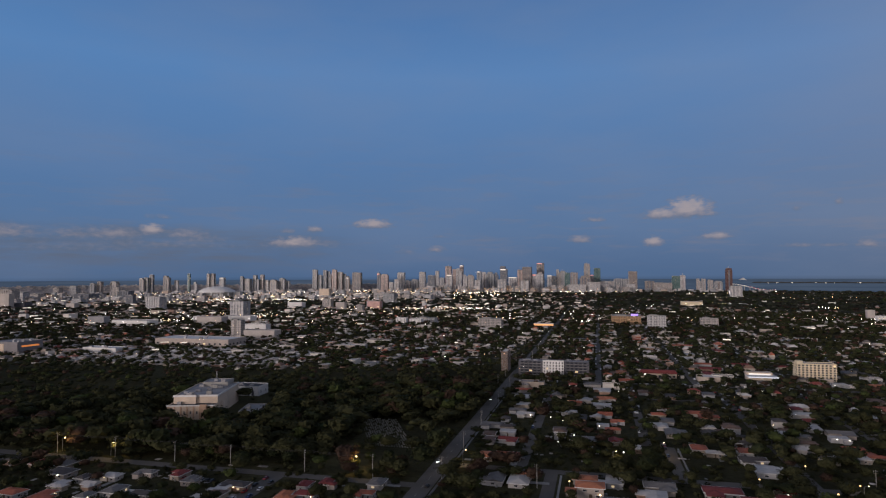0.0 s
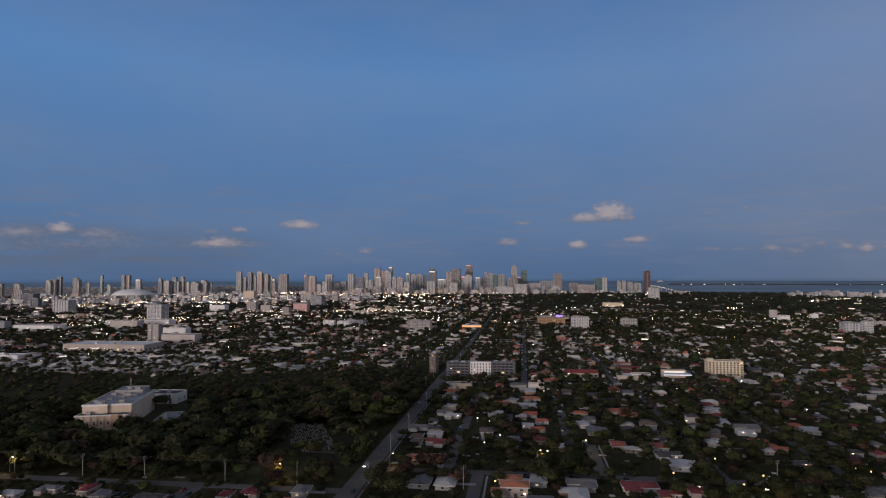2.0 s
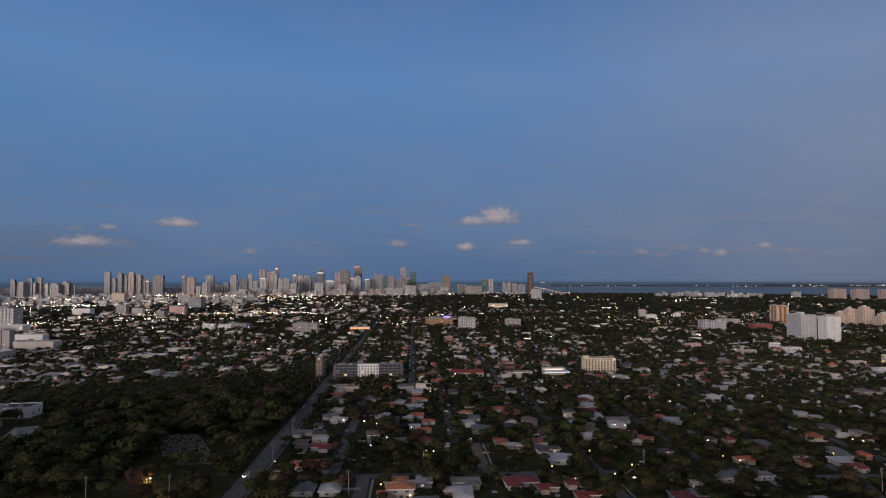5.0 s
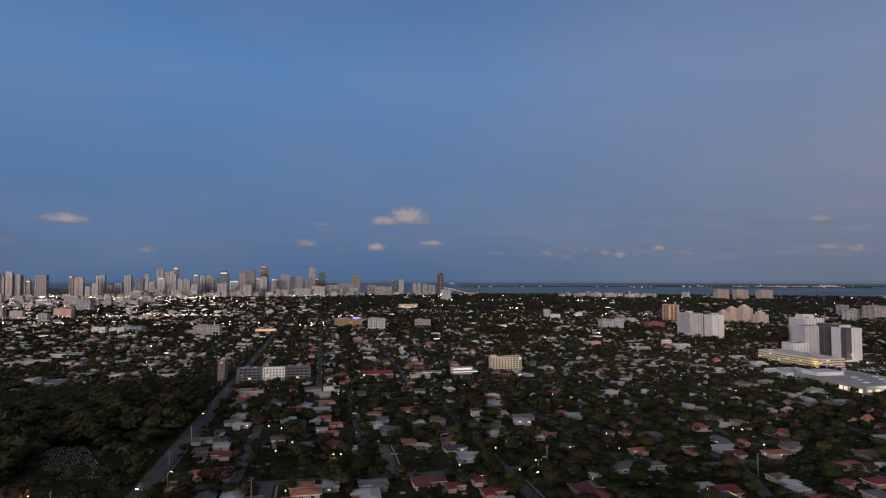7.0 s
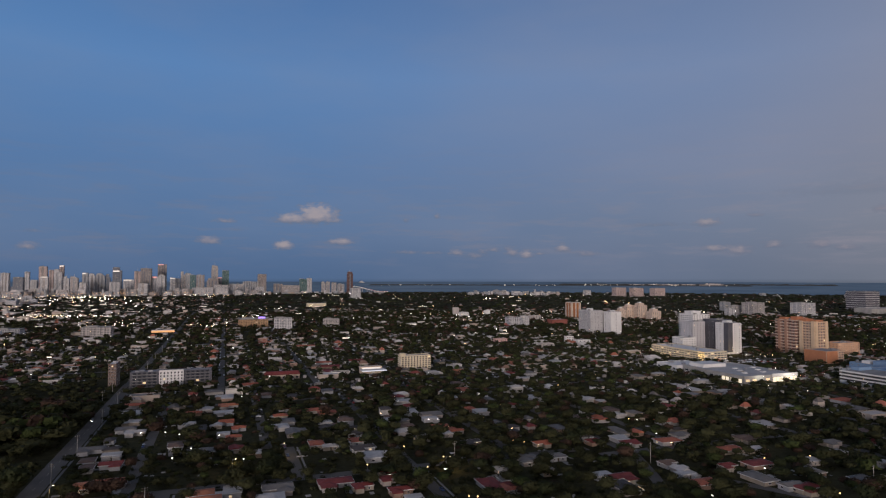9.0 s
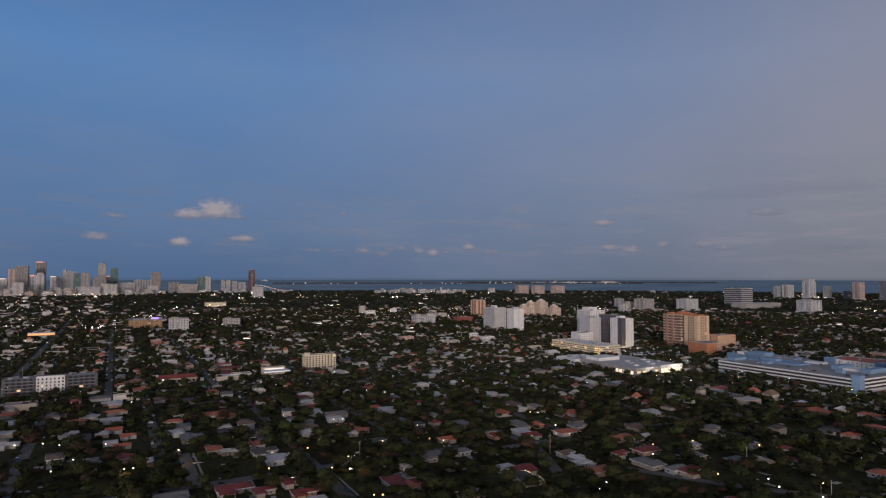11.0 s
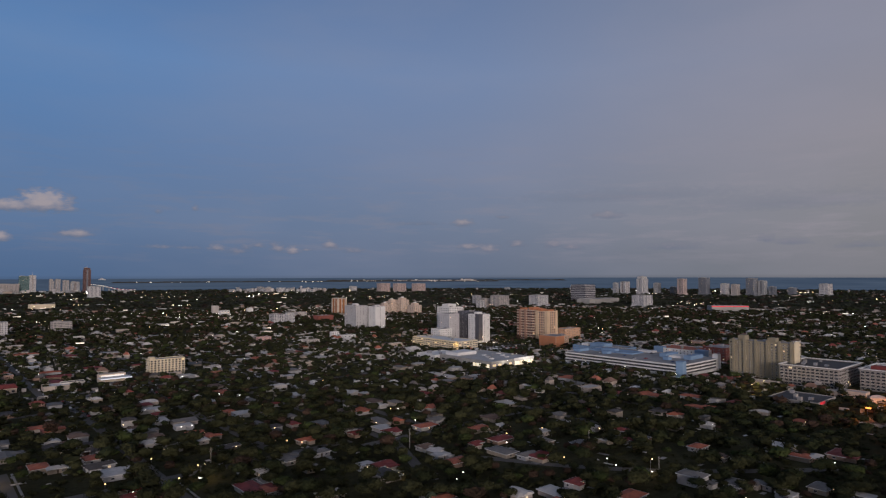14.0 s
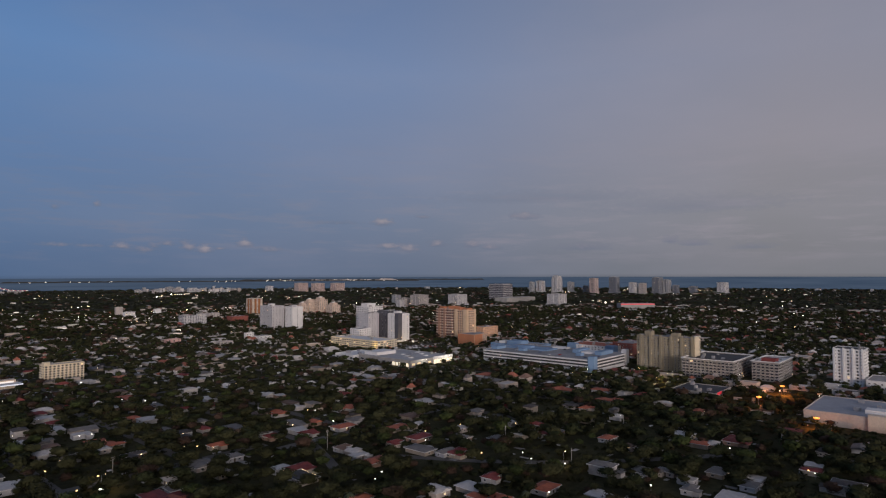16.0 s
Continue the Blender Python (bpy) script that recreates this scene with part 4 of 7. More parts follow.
# shopping hall with an orange sign, long warehouse, both beyond the cemetery
ob = block("store", -868, 768, 54, 44, 18, material("mid_grey_cladding", (0.24, 0.23, 0.24), 0.75, 0.15, 0.1, 1.0), roof_grey_mat, "large grey store with long orange lit sign", "store", seed=9)
slab_part(ob, "sign", glowing("orange_sign", (1.0, 0.32, 0.08), 0.5), 27.02, -15, 9.8, 27.3, 15, 12.2, "long orange glowing sign")
slab_part(ob, "entrance_wall", cream_mat, -27, -22.6, 0, 2, -22.1, 15)
keep(-868, 768, 32, 28)
block("warehouse", -650, 918, 138, 52, 13, material("dusty_pink_stucco", (0.46, 0.40, 0.36), 0.85, 0.18, 0.05, 0.6), white_mat, "long beige warehouse with white flat roof", "warehouse", seed=10, floors=1, bays=(14, 5), sides="fr", lit=0.04, win=(4, 3))
keep(-650, 918, 72, 32)
block("warehouse", -735, 800, 60, 22, 8, white_mat, white_mat, "white low warehouse with pale roof", "warehouse", seed=11)
keep(-735, 800, 33, 14)

# domed stadium
def stadium():
    ob = thing("stadium", pose(-2115, 3130, 0), "large stadium with pale ribbed domed roof", "stadium")
    n, m, rx, ry = 40, 8, 108, 90
    v = []
    for k in range(m + 1):
        a = k / m * math.pi / 2
        for i in range(n):
            u = 2 * math.pi * i / n
            v.append((rx * math.cos(a) * math.cos(u), ry * math.cos(a) * math.sin(u), 26 + 33 * math.sin(a) ** 1.2))
    f = [(k * n + i, k * n + (i + 1) % n, (k + 1) * n + (i + 1) % n, (k + 1) * n + i) for k in range(m) for i in range(n)]
    part("dome", mesh_of("dome", v, f, [white_mat], None, True), ob)
    v, f = tube(0, 0, 0, 26, 104, 108, 40)
    part("wall", mesh_of("wall", [(x, y * 0.84, z) for x, y, z in v], f, [concrete_mat]), ob)
    for i in range(14):
        u = 2 * math.pi * i / 14
        part("buttress", mesh_of("buttress", *box(-2, -3, 0, 2, 3, 27), [white_mat]), ob, pose(110 * math.cos(u), 93 * math.sin(u), 0, 0, 0, math.degrees(u)))
    for x in (-92, 92):
        part("track", mesh_of("track", *box(x - 4, -80, 26, x + 4, 160, 30), [white_mat]), ob)


stadium()
keep(-2115, 3130, 125, 110)

# ---- towers and stores towards the bay ----
ob = block("apartment_tower", 721, 821, 24, 28, 46, material("grey_white_stucco", (0.52, 0.51, 0.52), 0.8, 0.1, 0.05, 0.5), roof_grey_mat, "grey-white slab tower with blank walls and small windows", "apartment building", floors=14, bays=(4, 5), lit=0.02, win=(1.4, 1.3), seed=12)
block("apartment_tower", 747, 847, 34, 34, 56, white_mat, roof_grey_mat, "tall white tower with bands of dark windows", "apartment building", floors=17, bays=(6, 7), lit=0.01, win=(2.6, 1.5), seed=13, slabs=(0.5, 0.9, white_mat))
ob = block("plant_house", 747, 850, 20, 16, 5.5, white_mat, roof_grey_mat, "white plant house on a tower roof", "plant house", base=55.4, plant=False, seed=131)
block("office_block", 696, 812, 26, 24, 22, white_mat, roof_grey_mat, "small white office block behind a yellow one", "office building", floors=6, bays=(5, 4), lit=0.04, seed=132)
ob = block("apartment_tower", 740, 765, 26, 26, 47, white_mat, roof_grey_mat, "white tower with a dark recessed strip down one corner", "apartment building", floors=14, bays=(3, 4), lit=0.04, win=(1.2, 1.2), seed=14)
slab_part(ob, "dark_strip", slate_mat, -13.4, -13.4, 3, -4.5, -4.5, 47.6, "dark grey recessed corner strip")
slab_part(ob, "roof_house", white_mat, -4, 0, 46.3, 8, 8, 50)
block("office_block", 650, 752, 40, 112, 13.5, yellow_mat, white_mat, "low pale yellow office block with lit window bands", "office building", floors=4, bays=(7, 20), lit=0.10, win=(4.6, 1.4), seed=15)
supermarket_glow = glowing("lit_store_front", (1.0, 0.86, 0.62), 0.85)
ob = block("supermarket", 577, 584, 76, 96, 8.5, concrete_mat, material("pale_membrane_roof", (0.46, 0.455, 0.45), 0.85, 0.15, 0.05, 0.6), "supermarket with pale flat roof and lit entrance front", "store", floors=1, bays=(8, 7), lit=0.3, win=(5.5, 2.6), seed=16)
slab_part(ob, "entrance_block", white_mat, -30, 22, 7.9, 4, 46, 12)
slab_part(ob, "fascia", white_mat, 2, -49.2, 5.6, 38, -48.02, 9.6, "white fascia over the lit front")
for k in range(7):
    slab_part(ob, "lit_window", supermarket_glow, 3 + k * 5, -48.5, 0.6, 7 + k * 5, -48.02, 5.2, "bright shop window")
for k in range(5):
    slab_part(ob, "lit_window", supermarket_glow, -38.5, -44 + k * 6, 0.8, -38.02, -40 + k * 6, 4.6, "bright shop window")
for k in range(6):
    slab_part(ob, "skylight", white_mat, -20 + k * 9, -30 + (k % 3) * 16, 7.9, -15 + k * 9, -26 + (k % 3) * 16, 9.0)
block("store", 556, 655, 46, 38, 7.5, white_mat, white_mat, "white low shop building with flat roof", "store", floors=1, bays=(5, 4), lit=0.3, win=(4, 2.4), seed=17)
for q in ((716, 826, 18, 20), (742, 852, 22, 22), (740, 765, 18, 18), (650, 752, 26, 64), (577, 584, 40, 50), (556, 655, 28, 24), (690, 690, 40, 60)):
    keep(*q)
# ochre twin block with orange penthouses
terra_mat = material("terracotta_stucco", (0.50, 0.20, 0.10), 0.85, 0.15, 0.08, 1.0)
rose_mat = material("rosy_brown_stucco", (0.38, 0.23, 0.165), 0.85, 0.12, 0.08, 1.0)
pale_ochre_mat = material("pale_ochre_stucco", (0.66, 0.50, 0.34), 0.85, 0.12, 0.08, 1.0)
ob = block("apartment_tower", 846, 738, 40, 36, 52, material("brown_red_stucco", (0.24, 0.12, 0.085), 0.85, 0.12, 0.08, 1.0), roof_grey_mat, "brown-red apartment tower with stacked balconies and orange penthouses", "apartment building",
           floors=11, bays=(7, 6), lit=0.02, win=(3.0, 2.2), slabs=(1.3, 1.1, cream_mat), seed=18)
for k in range(2):
    slab_part(ob, "pier", rose_mat, -21.5, -4.2 + k * 12.4, 0, -20.02, 0.6 + k * 12.4, 52.6, "rosy brown pier")
    slab_part(ob, "pier", rose_mat, -14.2 + k * 16, -19.5, 0, -9.6 + k * 16, -18.02, 52.6, "rosy brown pier")
for x0, y0, x1, y1, z1 in ((-14, -15, 0, -5, 56.5), (-17, 3, -6, 13, 55), (4, -12, 14, 2, 54.5)):
    slab_part(ob, "penthouse", terra_mat, x0, y0, 51.3, x1, y1, z1, "terracotta penthouse")
ob = block("apartment_tower", 842, 702, 26, 26, 51, ochre_mat, roof_grey_mat, "ochre apartment tower with paired windows", "apartment building", floors=12, bays=(5, 5), lit=0.02, win=(2.6, 2.2), slabs=(0.9, 0.7, pale_ochre_mat), seed=19)
slab_part(ob, "penthouse", terra_mat, -12.4, 2, 50.3, 2, 12.4, 54.5, "terracotta penthouse")
slab_part(ob, "penthouse", terra_mat, -8, -11, 50.3, 6, -2, 53.5, "terracotta penthouse")
for k in range(2):
    slab_part(ob, "pier", pale_ochre_mat, -14.2, -13 + k * 20, 0, -13.02, -7 + k * 20, 51.6)
    slab_part(ob, "pier", pale_ochre_mat, -12.6 + k * 20.2, -14.2, 0, -7.8 + k * 20.2, -13.02, 51.6)
ob = block("parking_block", 788, 642, 32, 34, 17, ochre_mat, roof_grey_mat, "orange and beige parking block with flat roof", "parking building", floors=5, bays=(6, 0), sides="f", lit=0.04, win=(3.4, 1.4), seed=20)
slab_part(ob, "orange_wall", orange_mat, -16.4, -16, 0.5, -16.01, 17, 16.5)
slab_part(ob, "orange_front", orange_mat, -15.9, -17.4, 0.5, 4, -17.02, 16.5)
# orange light on this ochre wing is mixed into its wall colour
block("apartment_block", 890, 694, 44, 22, 19, material("orange_lit_stucco", (0.66, 0.40, 0.25), 0.85, 0.12, 0.08, 1.0), roof_grey_mat, "ochre six-storey wing with flat roof", "apartment building", floors=6, bays=(9, 4), lit=0.04, seed=21)
for q in ((846, 738, 26, 24), (842, 702, 18, 18), (788, 642, 22, 22), (890, 694, 26, 16)):
    keep(*q)
CONDOS = [(1070, 1507, 24, 22, 25, 50), (1101, 1514, 24, 24, 34, 51), (1122, 1490, 30, 30, 39, 52), (1115, 1420, 29, 27, 26, 53)]
OFFICE_X, OFFICE_Y, OFFICE_H = 2168, 1605, 70
# white twin and orange tower further off
pale_grey_mat = material("pale_grey_stucco", (0.50, 0.49, 0.49), 0.85, 0.12, 0.05, 0.6)
ob = block("apartment_tower", 746, 1158, 30, 46, 47, pale_grey_mat, roof_grey_mat, "pale grey apartment slab with rows of small windows", "apartment building", floors=14, bays=(4, 9), lit=0.02, win=(1.7, 1.3), seed=22)
slab_part(ob, "lift_house", white_mat, -6, -4, 46.3, 4, 6, 51)
ob = block("apartment_tower", 768, 1110, 26, 26, 46, white_mat, roof_grey_mat, "white blank-walled tower at the end of a slab", "apartment building", floors=14, bays=(1, 2), lit=0.02, win=(1.4, 1.3), seed=23)
slab_part(ob, "lift_house", white_mat, -4, -4, 45.3, 4, 4, 49)
ob = block("apartment_tower", 950, 1565, 30, 34, 46, cream_mat, roof_grey_mat, "cream tower with orange-brown vertical balcony strips", "apartment building", floors=13, bays=(3, 3), lit=0.03, win=(2.2, 2.0), seed=24)
for k in range(2):
    slab_part(ob, "balcony_strip", rust_mat, -9.5 + k * 11, -17.6, 2, -3.5 + k * 11, -17.02, 45)
    slab_part(ob, "balcony_strip", rust_mat, -15.6, -11 + k * 13, 2, -15.02, -4 + k * 13, 45)
# stepped beige condominiums behind
for cx, cy, cw, cd, ch, sd in CONDOS:
    ob = block("condominium", cx, cy, cw, cd, ch, blush_mat, roof_grey_mat, "pale beige condominium tower with stepped top and stacked balconies", "apartment building", floors=int(ch / 3.6), bays=(max(2, int(cw / 7)), max(2, int(cd / 7))), lit=0.03, win=(2.6, 1.7), seed=sd)
    slab_part(ob, "upper_storey", blush_mat, -cw * 0.28, -cd * 0.3, ch - 0.7, cw * 0.3, cd * 0.3, ch + 6)
    slab_part(ob, "roof_house", white_mat, -cw * 0.12, -cd * 0.12, ch + 6, cw * 0.14, cd * 0.12, ch + 9)
    keep(cx, cy, cw * 0.6 + 4, cd * 0.6 + 6)
# dark office slab with white floor bands
ob = block("office_tower", OFFICE_X, OFFICE_Y, 70, 74, OFFICE_H, slate_mat, roof_grey_mat, "dark glass office slab with white floor bands", "office building", seed=41)
for k in range(9):
    z = 6 + k * (OFFICE_H - 9) / 8
    slab_part(ob, "floor_band", white_mat, -35.5, -37.6, z, 35, -37.02, z + 1.2)
    slab_part(ob, "floor_band", white_mat, -35.6, -37, z, -35.02, 37, z + 1.1)
keep(OFFICE_X, OFFICE_Y, 42, 46)
for q in ((748, 1150, 26, 24), (766, 1110, 22, 20), (950, 1565, 20, 22)):
    keep(*q)


roof_deck_mat = material("worn_deck", (0.30, 0.295, 0.29), 0.85, 0.25, 0.05, 0.8)
# hospital garage: white bands round a dark fill for the open decks' shade, light blue stair towers
def garage():
    ob = thing("parking_garage", pose(692, 430, 0), "long white parking garage with open decks and light blue stair towers", "parking building")
    w, d = 88, 160
    # solid dark box: shade inside the decks given as colour
    slab_part(ob, "deck_core", metal_and_shade_mat, -w / 2 + 1.6, -d / 2 + 1.6, 0, w / 2 - 1.6, d / 2 - 1.6, 13.6)
    slab_part(ob, "base_wall", white_mat, -w / 2, -d / 2, 0, w / 2, d / 2, 3.4)
    for k in range(3):
        z = 5.5 + 3.6 * k
        v, f = join(box(-w / 2, -d / 2, z, w / 2, -d / 2 + 0.6, z + 1.5), box(-w / 2, d / 2 - 0.6, z, w / 2, d / 2, z + 1.5),
                    box(-w / 2, -d / 2 + 0.6, z, -w / 2 + 0.6, d / 2 - 0.6, z + 1.5), box(w / 2 - 0.6, -d / 2 + 0.6, z, w / 2, d / 2 - 0.6, z + 1.5))
        part("parapet", mesh_of("parapet", v, f, [white_mat]), ob, None, "white concrete deck parapet")
    slab_part(ob, "roof_deck", roof_deck_mat, -w / 2 + 0.6, -d / 2 + 0.6, 13.65, w / 2 - 0.6, d / 2 - 0.6, 14.1)
    for x, y, a, b2, h, mat in ((-w / 2 - 1, -d / 2 - 1, 8, 8, 18, blue_mat), (w / 2 - 6, -d / 2 - 1, 7, 7, 19, white_mat), (-20, -50, 8, 7, 17.5, blue_mat),
                                (-24, 30, 9, 8, 17, blue_mat), (-30, 68, 20, 9, 17.5, blue_mat), (-6, 6, 26, 66, 15.6, blue_mat), (-2, 34, 10, 20, 18, blue_mat),
                                (2, -66, 30, 9, 18.5, blue_mat), (4, -34, 28, 9, 18.2, blue_mat), (6, -56, 24, 20, 16.4, white_mat), (26, -2, 12, 20, 16.4, white_mat)):
        slab_part(ob, "stair_tower", mat, x, y, 0, x + a, y + b2, h, "light blue stair tower" if mat is blue_mat else "white stair tower")
    for i in range(10):
        slab_part(ob, "deck_lamp", white_lamp, -w / 2 - 0.2, -66 + i * 14.3, 4.3, -w / 2 + 0.1, -65.5 + i * 14.3, 4.55, "white deck lamp")
    return ob


garage()
keep(692, 430, 45, 82)
ob = block("hospital", 792, 420, 44, 70, 16, white_mat, ROOFS["t"], "hospital wing with light blue walls and red roof", "hospital", floors=5, bays=(8, 14), lit=0.04, seed=26)
slab_part(ob, "blue_end", blue_mat, -23, -35.4, 6, -12, -22, 16.8)
slab_part(ob, "blue_end", blue_mat, -23, 22, 6, -14, 35.4, 16.9)
ob = block("hospital", 762, 530, 40, 80, 11.5, blue_mat, roof_grey_mat, "low light blue hospital wing behind the garage", "hospital", floors=3, bays=(6, 10), lit=0.02, seed=45)
slab_part(ob, "upper_storey", blue_mat, -14, -10, 10.8, 6, 14, 15.5)
slab_part(ob, "upper_storey", white_mat, -12, 20, 10.8, 4, 30, 14)
block("brick_block", 812, 382, 46, 30, 20, brick_mat, roof_grey_mat, "dark red brick block beside the garage", "building", floors=5, bays=(8, 5), lit=0.04, seed=27)
keep(792, 420, 28, 42)
keep(762, 530, 26, 46)
keep(812, 382, 27, 20)
# beige slab block with a yellow end
ob = block("apartment_slab", 724, 294, 20, 68, 40, tan_mat, roof_grey_mat, "long beige thirteen-storey apartment slab with a yellow end bay", "apartment building", floors=13, bays=(4, 17), lit=0.02, win=(1.7, 1.4), seed=28)
for k in range(6):
    slab_part(ob, "pier", tan_mat, -11.2, -33 + k * 12.2, 0, -10.02, -30.4 + k * 12.2, 41.5)
slab_part(ob, "yellow_bay", yellow_mat, -9.6, -34.8, 0, 4, -34.02, 41.5, "yellow stucco end bay")
slab_part(ob, "lift_house", tan_mat, -6, 18, 39.3, 4, 26, 45)
slab_part(ob, "lift_house", tan_mat, -6, -14, 39.3, 4, -6, 44)
keep(724, 294, 16, 40)
grey_tan_mat = material("grey_beige_stucco", (0.27, 0.25, 0.225), 0.85, 0.12, 0.08, 1.0)
block("apartment_block", 730, 240, 72, 54, 20, grey_tan_mat, roof_dark_mat, "six-storey beige apartment block with dark courtyard roof", "apartment building", floors=6, bays=(16, 13), lit=0.015, win=(3.2, 1.9), slabs=(0.7, 0.4, concrete_mat), seed=29)
ob = block("apartment_block", 745, 188, 58, 26, 20, grey_tan_mat, white_mat, "six-storey beige block with a dark red roof pavilion", "apartment building", floors=6, bays=(13, 6), lit=0.015, win=(3.2, 1.9), slabs=(0.7, 0.4, concrete_mat), seed=30)
slab_part(ob, "pavilion", ROOFS["r"], -20, -8, 19.3, -8, 6, 23)
keep(737, 222, 44, 60)
# white tower on a podium
ob = block("apartment_tower", 756, 118, 27, 27, 37, white_mat, roof_dark_mat, "white eleven-storey tower with grid of windows", "apartment building", floors=11, bays=(5, 7), lit=0.02, win=(1.9, 1.8), slabs=(0.7, 0.45, white_mat), seed=31)
for k in range(4):
    slab_part(ob, "pier", white_mat, -14.6, -13 + k * 8, 0, -13.52, -11.2 + k * 8, 38)
block("podium", 754, 84, 44, 36, 9, white_mat, roof_grey_mat, "white podium with roof terrace beside the tower", "building", floors=2, bays=(9, 7), lit=0.04, seed=32)
keep(756, 100, 28, 38)
# big store by the orange-lit junction
ob = block("store", 578, 74, 72, 86, 10, material("dusty_cream_stucco", (0.48, 0.42, 0.37), 0.85, 0.18, 0.05, 0.6), material("blue_grey_membrane_roof", (0.35, 0.36, 0.39), 0.85, 0.15, 0.05, 0.6), "large flat store with pale grey roof and blank cream walls", "store", seed=33)
slab_part(ob, "entrance_block", cream_mat, -37.5, -24, 0, -31, 2, 11.5)
slab_part(ob, "raised_roof", white_mat, -20, -20, 9.3, -8, 6, 12)
keep(594, 74, 58, 50)
ob = block("restaurant", 601, 214, 42, 40, 6.5, concrete_mat, roof_dark_mat, "low flat building with dark roof and red lit sign", "restaurant", floors=1, bays=(7, 6), lit=0.3, win=(3, 2), seed=34)
slab_part(ob, "sign", red_sign, -17, -20.4, 4.2, -6, -20.05, 6.4, "red glowing sign")
keep(601, 214, 26, 25)
# banded office slab with podium and a red-striped hall near the water
block("podium", 2085, 1470, 200, 60, 18, concrete_mat, roof_grey_mat, "grey office podium before the bay", "building", seed=35)
ob = block("sports_hall", 1912, 876, 110, 40, 17, concrete_mat, roof_grey_mat, "long white hall with a red lit band", "hall", yaw=-45, seed=36)
slab_part(ob, "red_band", red_sign, -55, -20.5, 13.4, 55, -20.05, 16.6, "red glowing band")
keep(2085, 1470, 110, 40)
keep(1912, 876, 60, 50)

for bx, by, bw, bd in ((730, 240, 72, 54), (745, 188, 58, 26)):
    ob = thing("roof_coping", pose(bx, by, 20.0), "pale concrete coping round a flat apartment roof", "coping")
    for k, (x0, y0, x1, y1) in enumerate(((-bw / 2 - 0.9, -bd / 2 - 0.9, bw / 2 + 0.9, -bd / 2 + 0.4), (-bw / 2 - 0.9, -bd / 2 + 0.4, -bw / 2 + 0.4, bd / 2 + 0.9), (bw / 2 - 0.4, -bd / 2 + 0.4, bw / 2 + 0.9, bd / 2 + 0.9), (-bw / 2 + 0.4, bd / 2 - 0.4, bw / 2 - 0.4, bd / 2 + 0.9))):
        slab_part(ob, "coping", white_mat, x0, y0, 0.003, x1, y1, 0.9)
# dark link between the white twin towers
block("stair_core", 752, 800, 26, 34, 50, slate_mat, roof_grey_mat, "dark stair core between two white towers", "apartment building", floors=14, bays=(3, 4), lit=0.0, win=(2.4, 1.2), seed=44)

# open tarmac round the orange-lit junction
for q in ((573, 157, 15, 12), (641, 155, 15, 12), (515, 108, 6, 6)):
    keep(*q)

# pale blocks of the northern district
weathered_mat = material("weathered_stucco", (0.48, 0.44, 0.41), 0.85, 0.18, 0.05, 0.6)
for bx, by, bw, bd, bh, wall, words, sort in (
    (-881, 1405, 74, 30, 16, white_mat, "long white shopping podium under an apartment tower", "store"),
    (-699, 1179, 51, 20, 15, white_mat, "white four-storey apartment block with flat roof", "apartment building"),
    (-607, 1042, 63, 25, 16, weathered_mat, "long pale office block with flat roof", "office building"),
    (-1184, 1268, 47, 19, 19, roof_grey_mat, "grey warehouse block among trees", "warehouse"),
    (-1069, 1256, 98, 39, 13, white_mat, "long low white warehouse", "warehouse"),
    (-918, 1341, 68, 27, 18, weathered_mat, "pale flat office block", "office building"),
    (-2136, 1842, 54, 22, 55, weathered_mat, "pale concrete block with flat roof", "building"),
    (-2122, 1886, 86, 35, 19, slate_mat, "dark low block with bluish lights", "building"),
):
    block("flat_block", bx, by, bw, bd, bh, wall, roof_grey_mat, words, sort, plant=False, seed=60)
    keep(bx, by, bw * 0.5 + 4, bd * 0.5 + 8)
# blocks of flats, schools and shops standing out over the trees
rose_mat = material("rose_stucco", (0.62, 0.40, 0.36), 0.85, 0.15, 0.08, 1.0)
for bx, by, bw, bd, bh, wall, tone in (
    (-1052, 2039, 55, 30, 22, white_mat, "white"), (-862, 1998, 33, 18, 25, weathered_mat, "weathered grey"), (-759, 2055, 46, 25, 27, rose_mat, "rose"),
    (-471, 1468, 27, 15, 12, white_mat, "white"), (-426, 1440, 29, 16, 12, white_mat, "white"), (-509, 1460, 29, 16, 6, weathered_mat, "weathered grey"),
    (-1427, 3095, 57, 32, 48, cream_mat, "cream"), (-1020, 1436, 31, 17, 11, white_mat, "white"), (-1845, 1852, 36, 20, 20, weathered_mat, "weathered grey"),
    (344, 2489, 73, 40, 16, yellow_mat, "pale yellow"), (676, 1798, 18, 10, 25, weathered_mat, "weathered grey"), (677, 1732, 26, 14, 14, white_mat, "white"),
    (778, 1792, 18, 10, 15, white_mat, "white"), (512, 930, 23, 13, 7, weathered_mat, "weathered grey"), (591, 989, 15, 8, 11, white_mat, "white"),
    (600, 958, 25, 13, 7, white_mat, "white"), (476, 1035, 23, 12, 6, rose_mat, "rose"), (814, 1540, 28, 15, 13, weathered_mat, "weathered grey"), (798, 1390, 44, 24, 12, brick_mat, "brick"),
):
    storeys = max(1, round(bh / 3.6))
    block("flat_block", bx, by, bw, bd, bh, wall, roof_grey_mat, f"{tone} {'low block' if storeys < 3 else 'block of flats'} with {storeys} rows of windows among trees", "building",
          floors=storeys if bh < 15 and bw < 32 else 0, bays=(3, 0), sides="f", lit=0.1, win=(2.6, 1.5), plant=bw > 24, seed=61)
    keep(bx - bx / math.hypot(bx, by) * 10, by - by / math.hypot(bx, by) * 10, bw * 0.5 + 4, bd * 0.5 + 14)
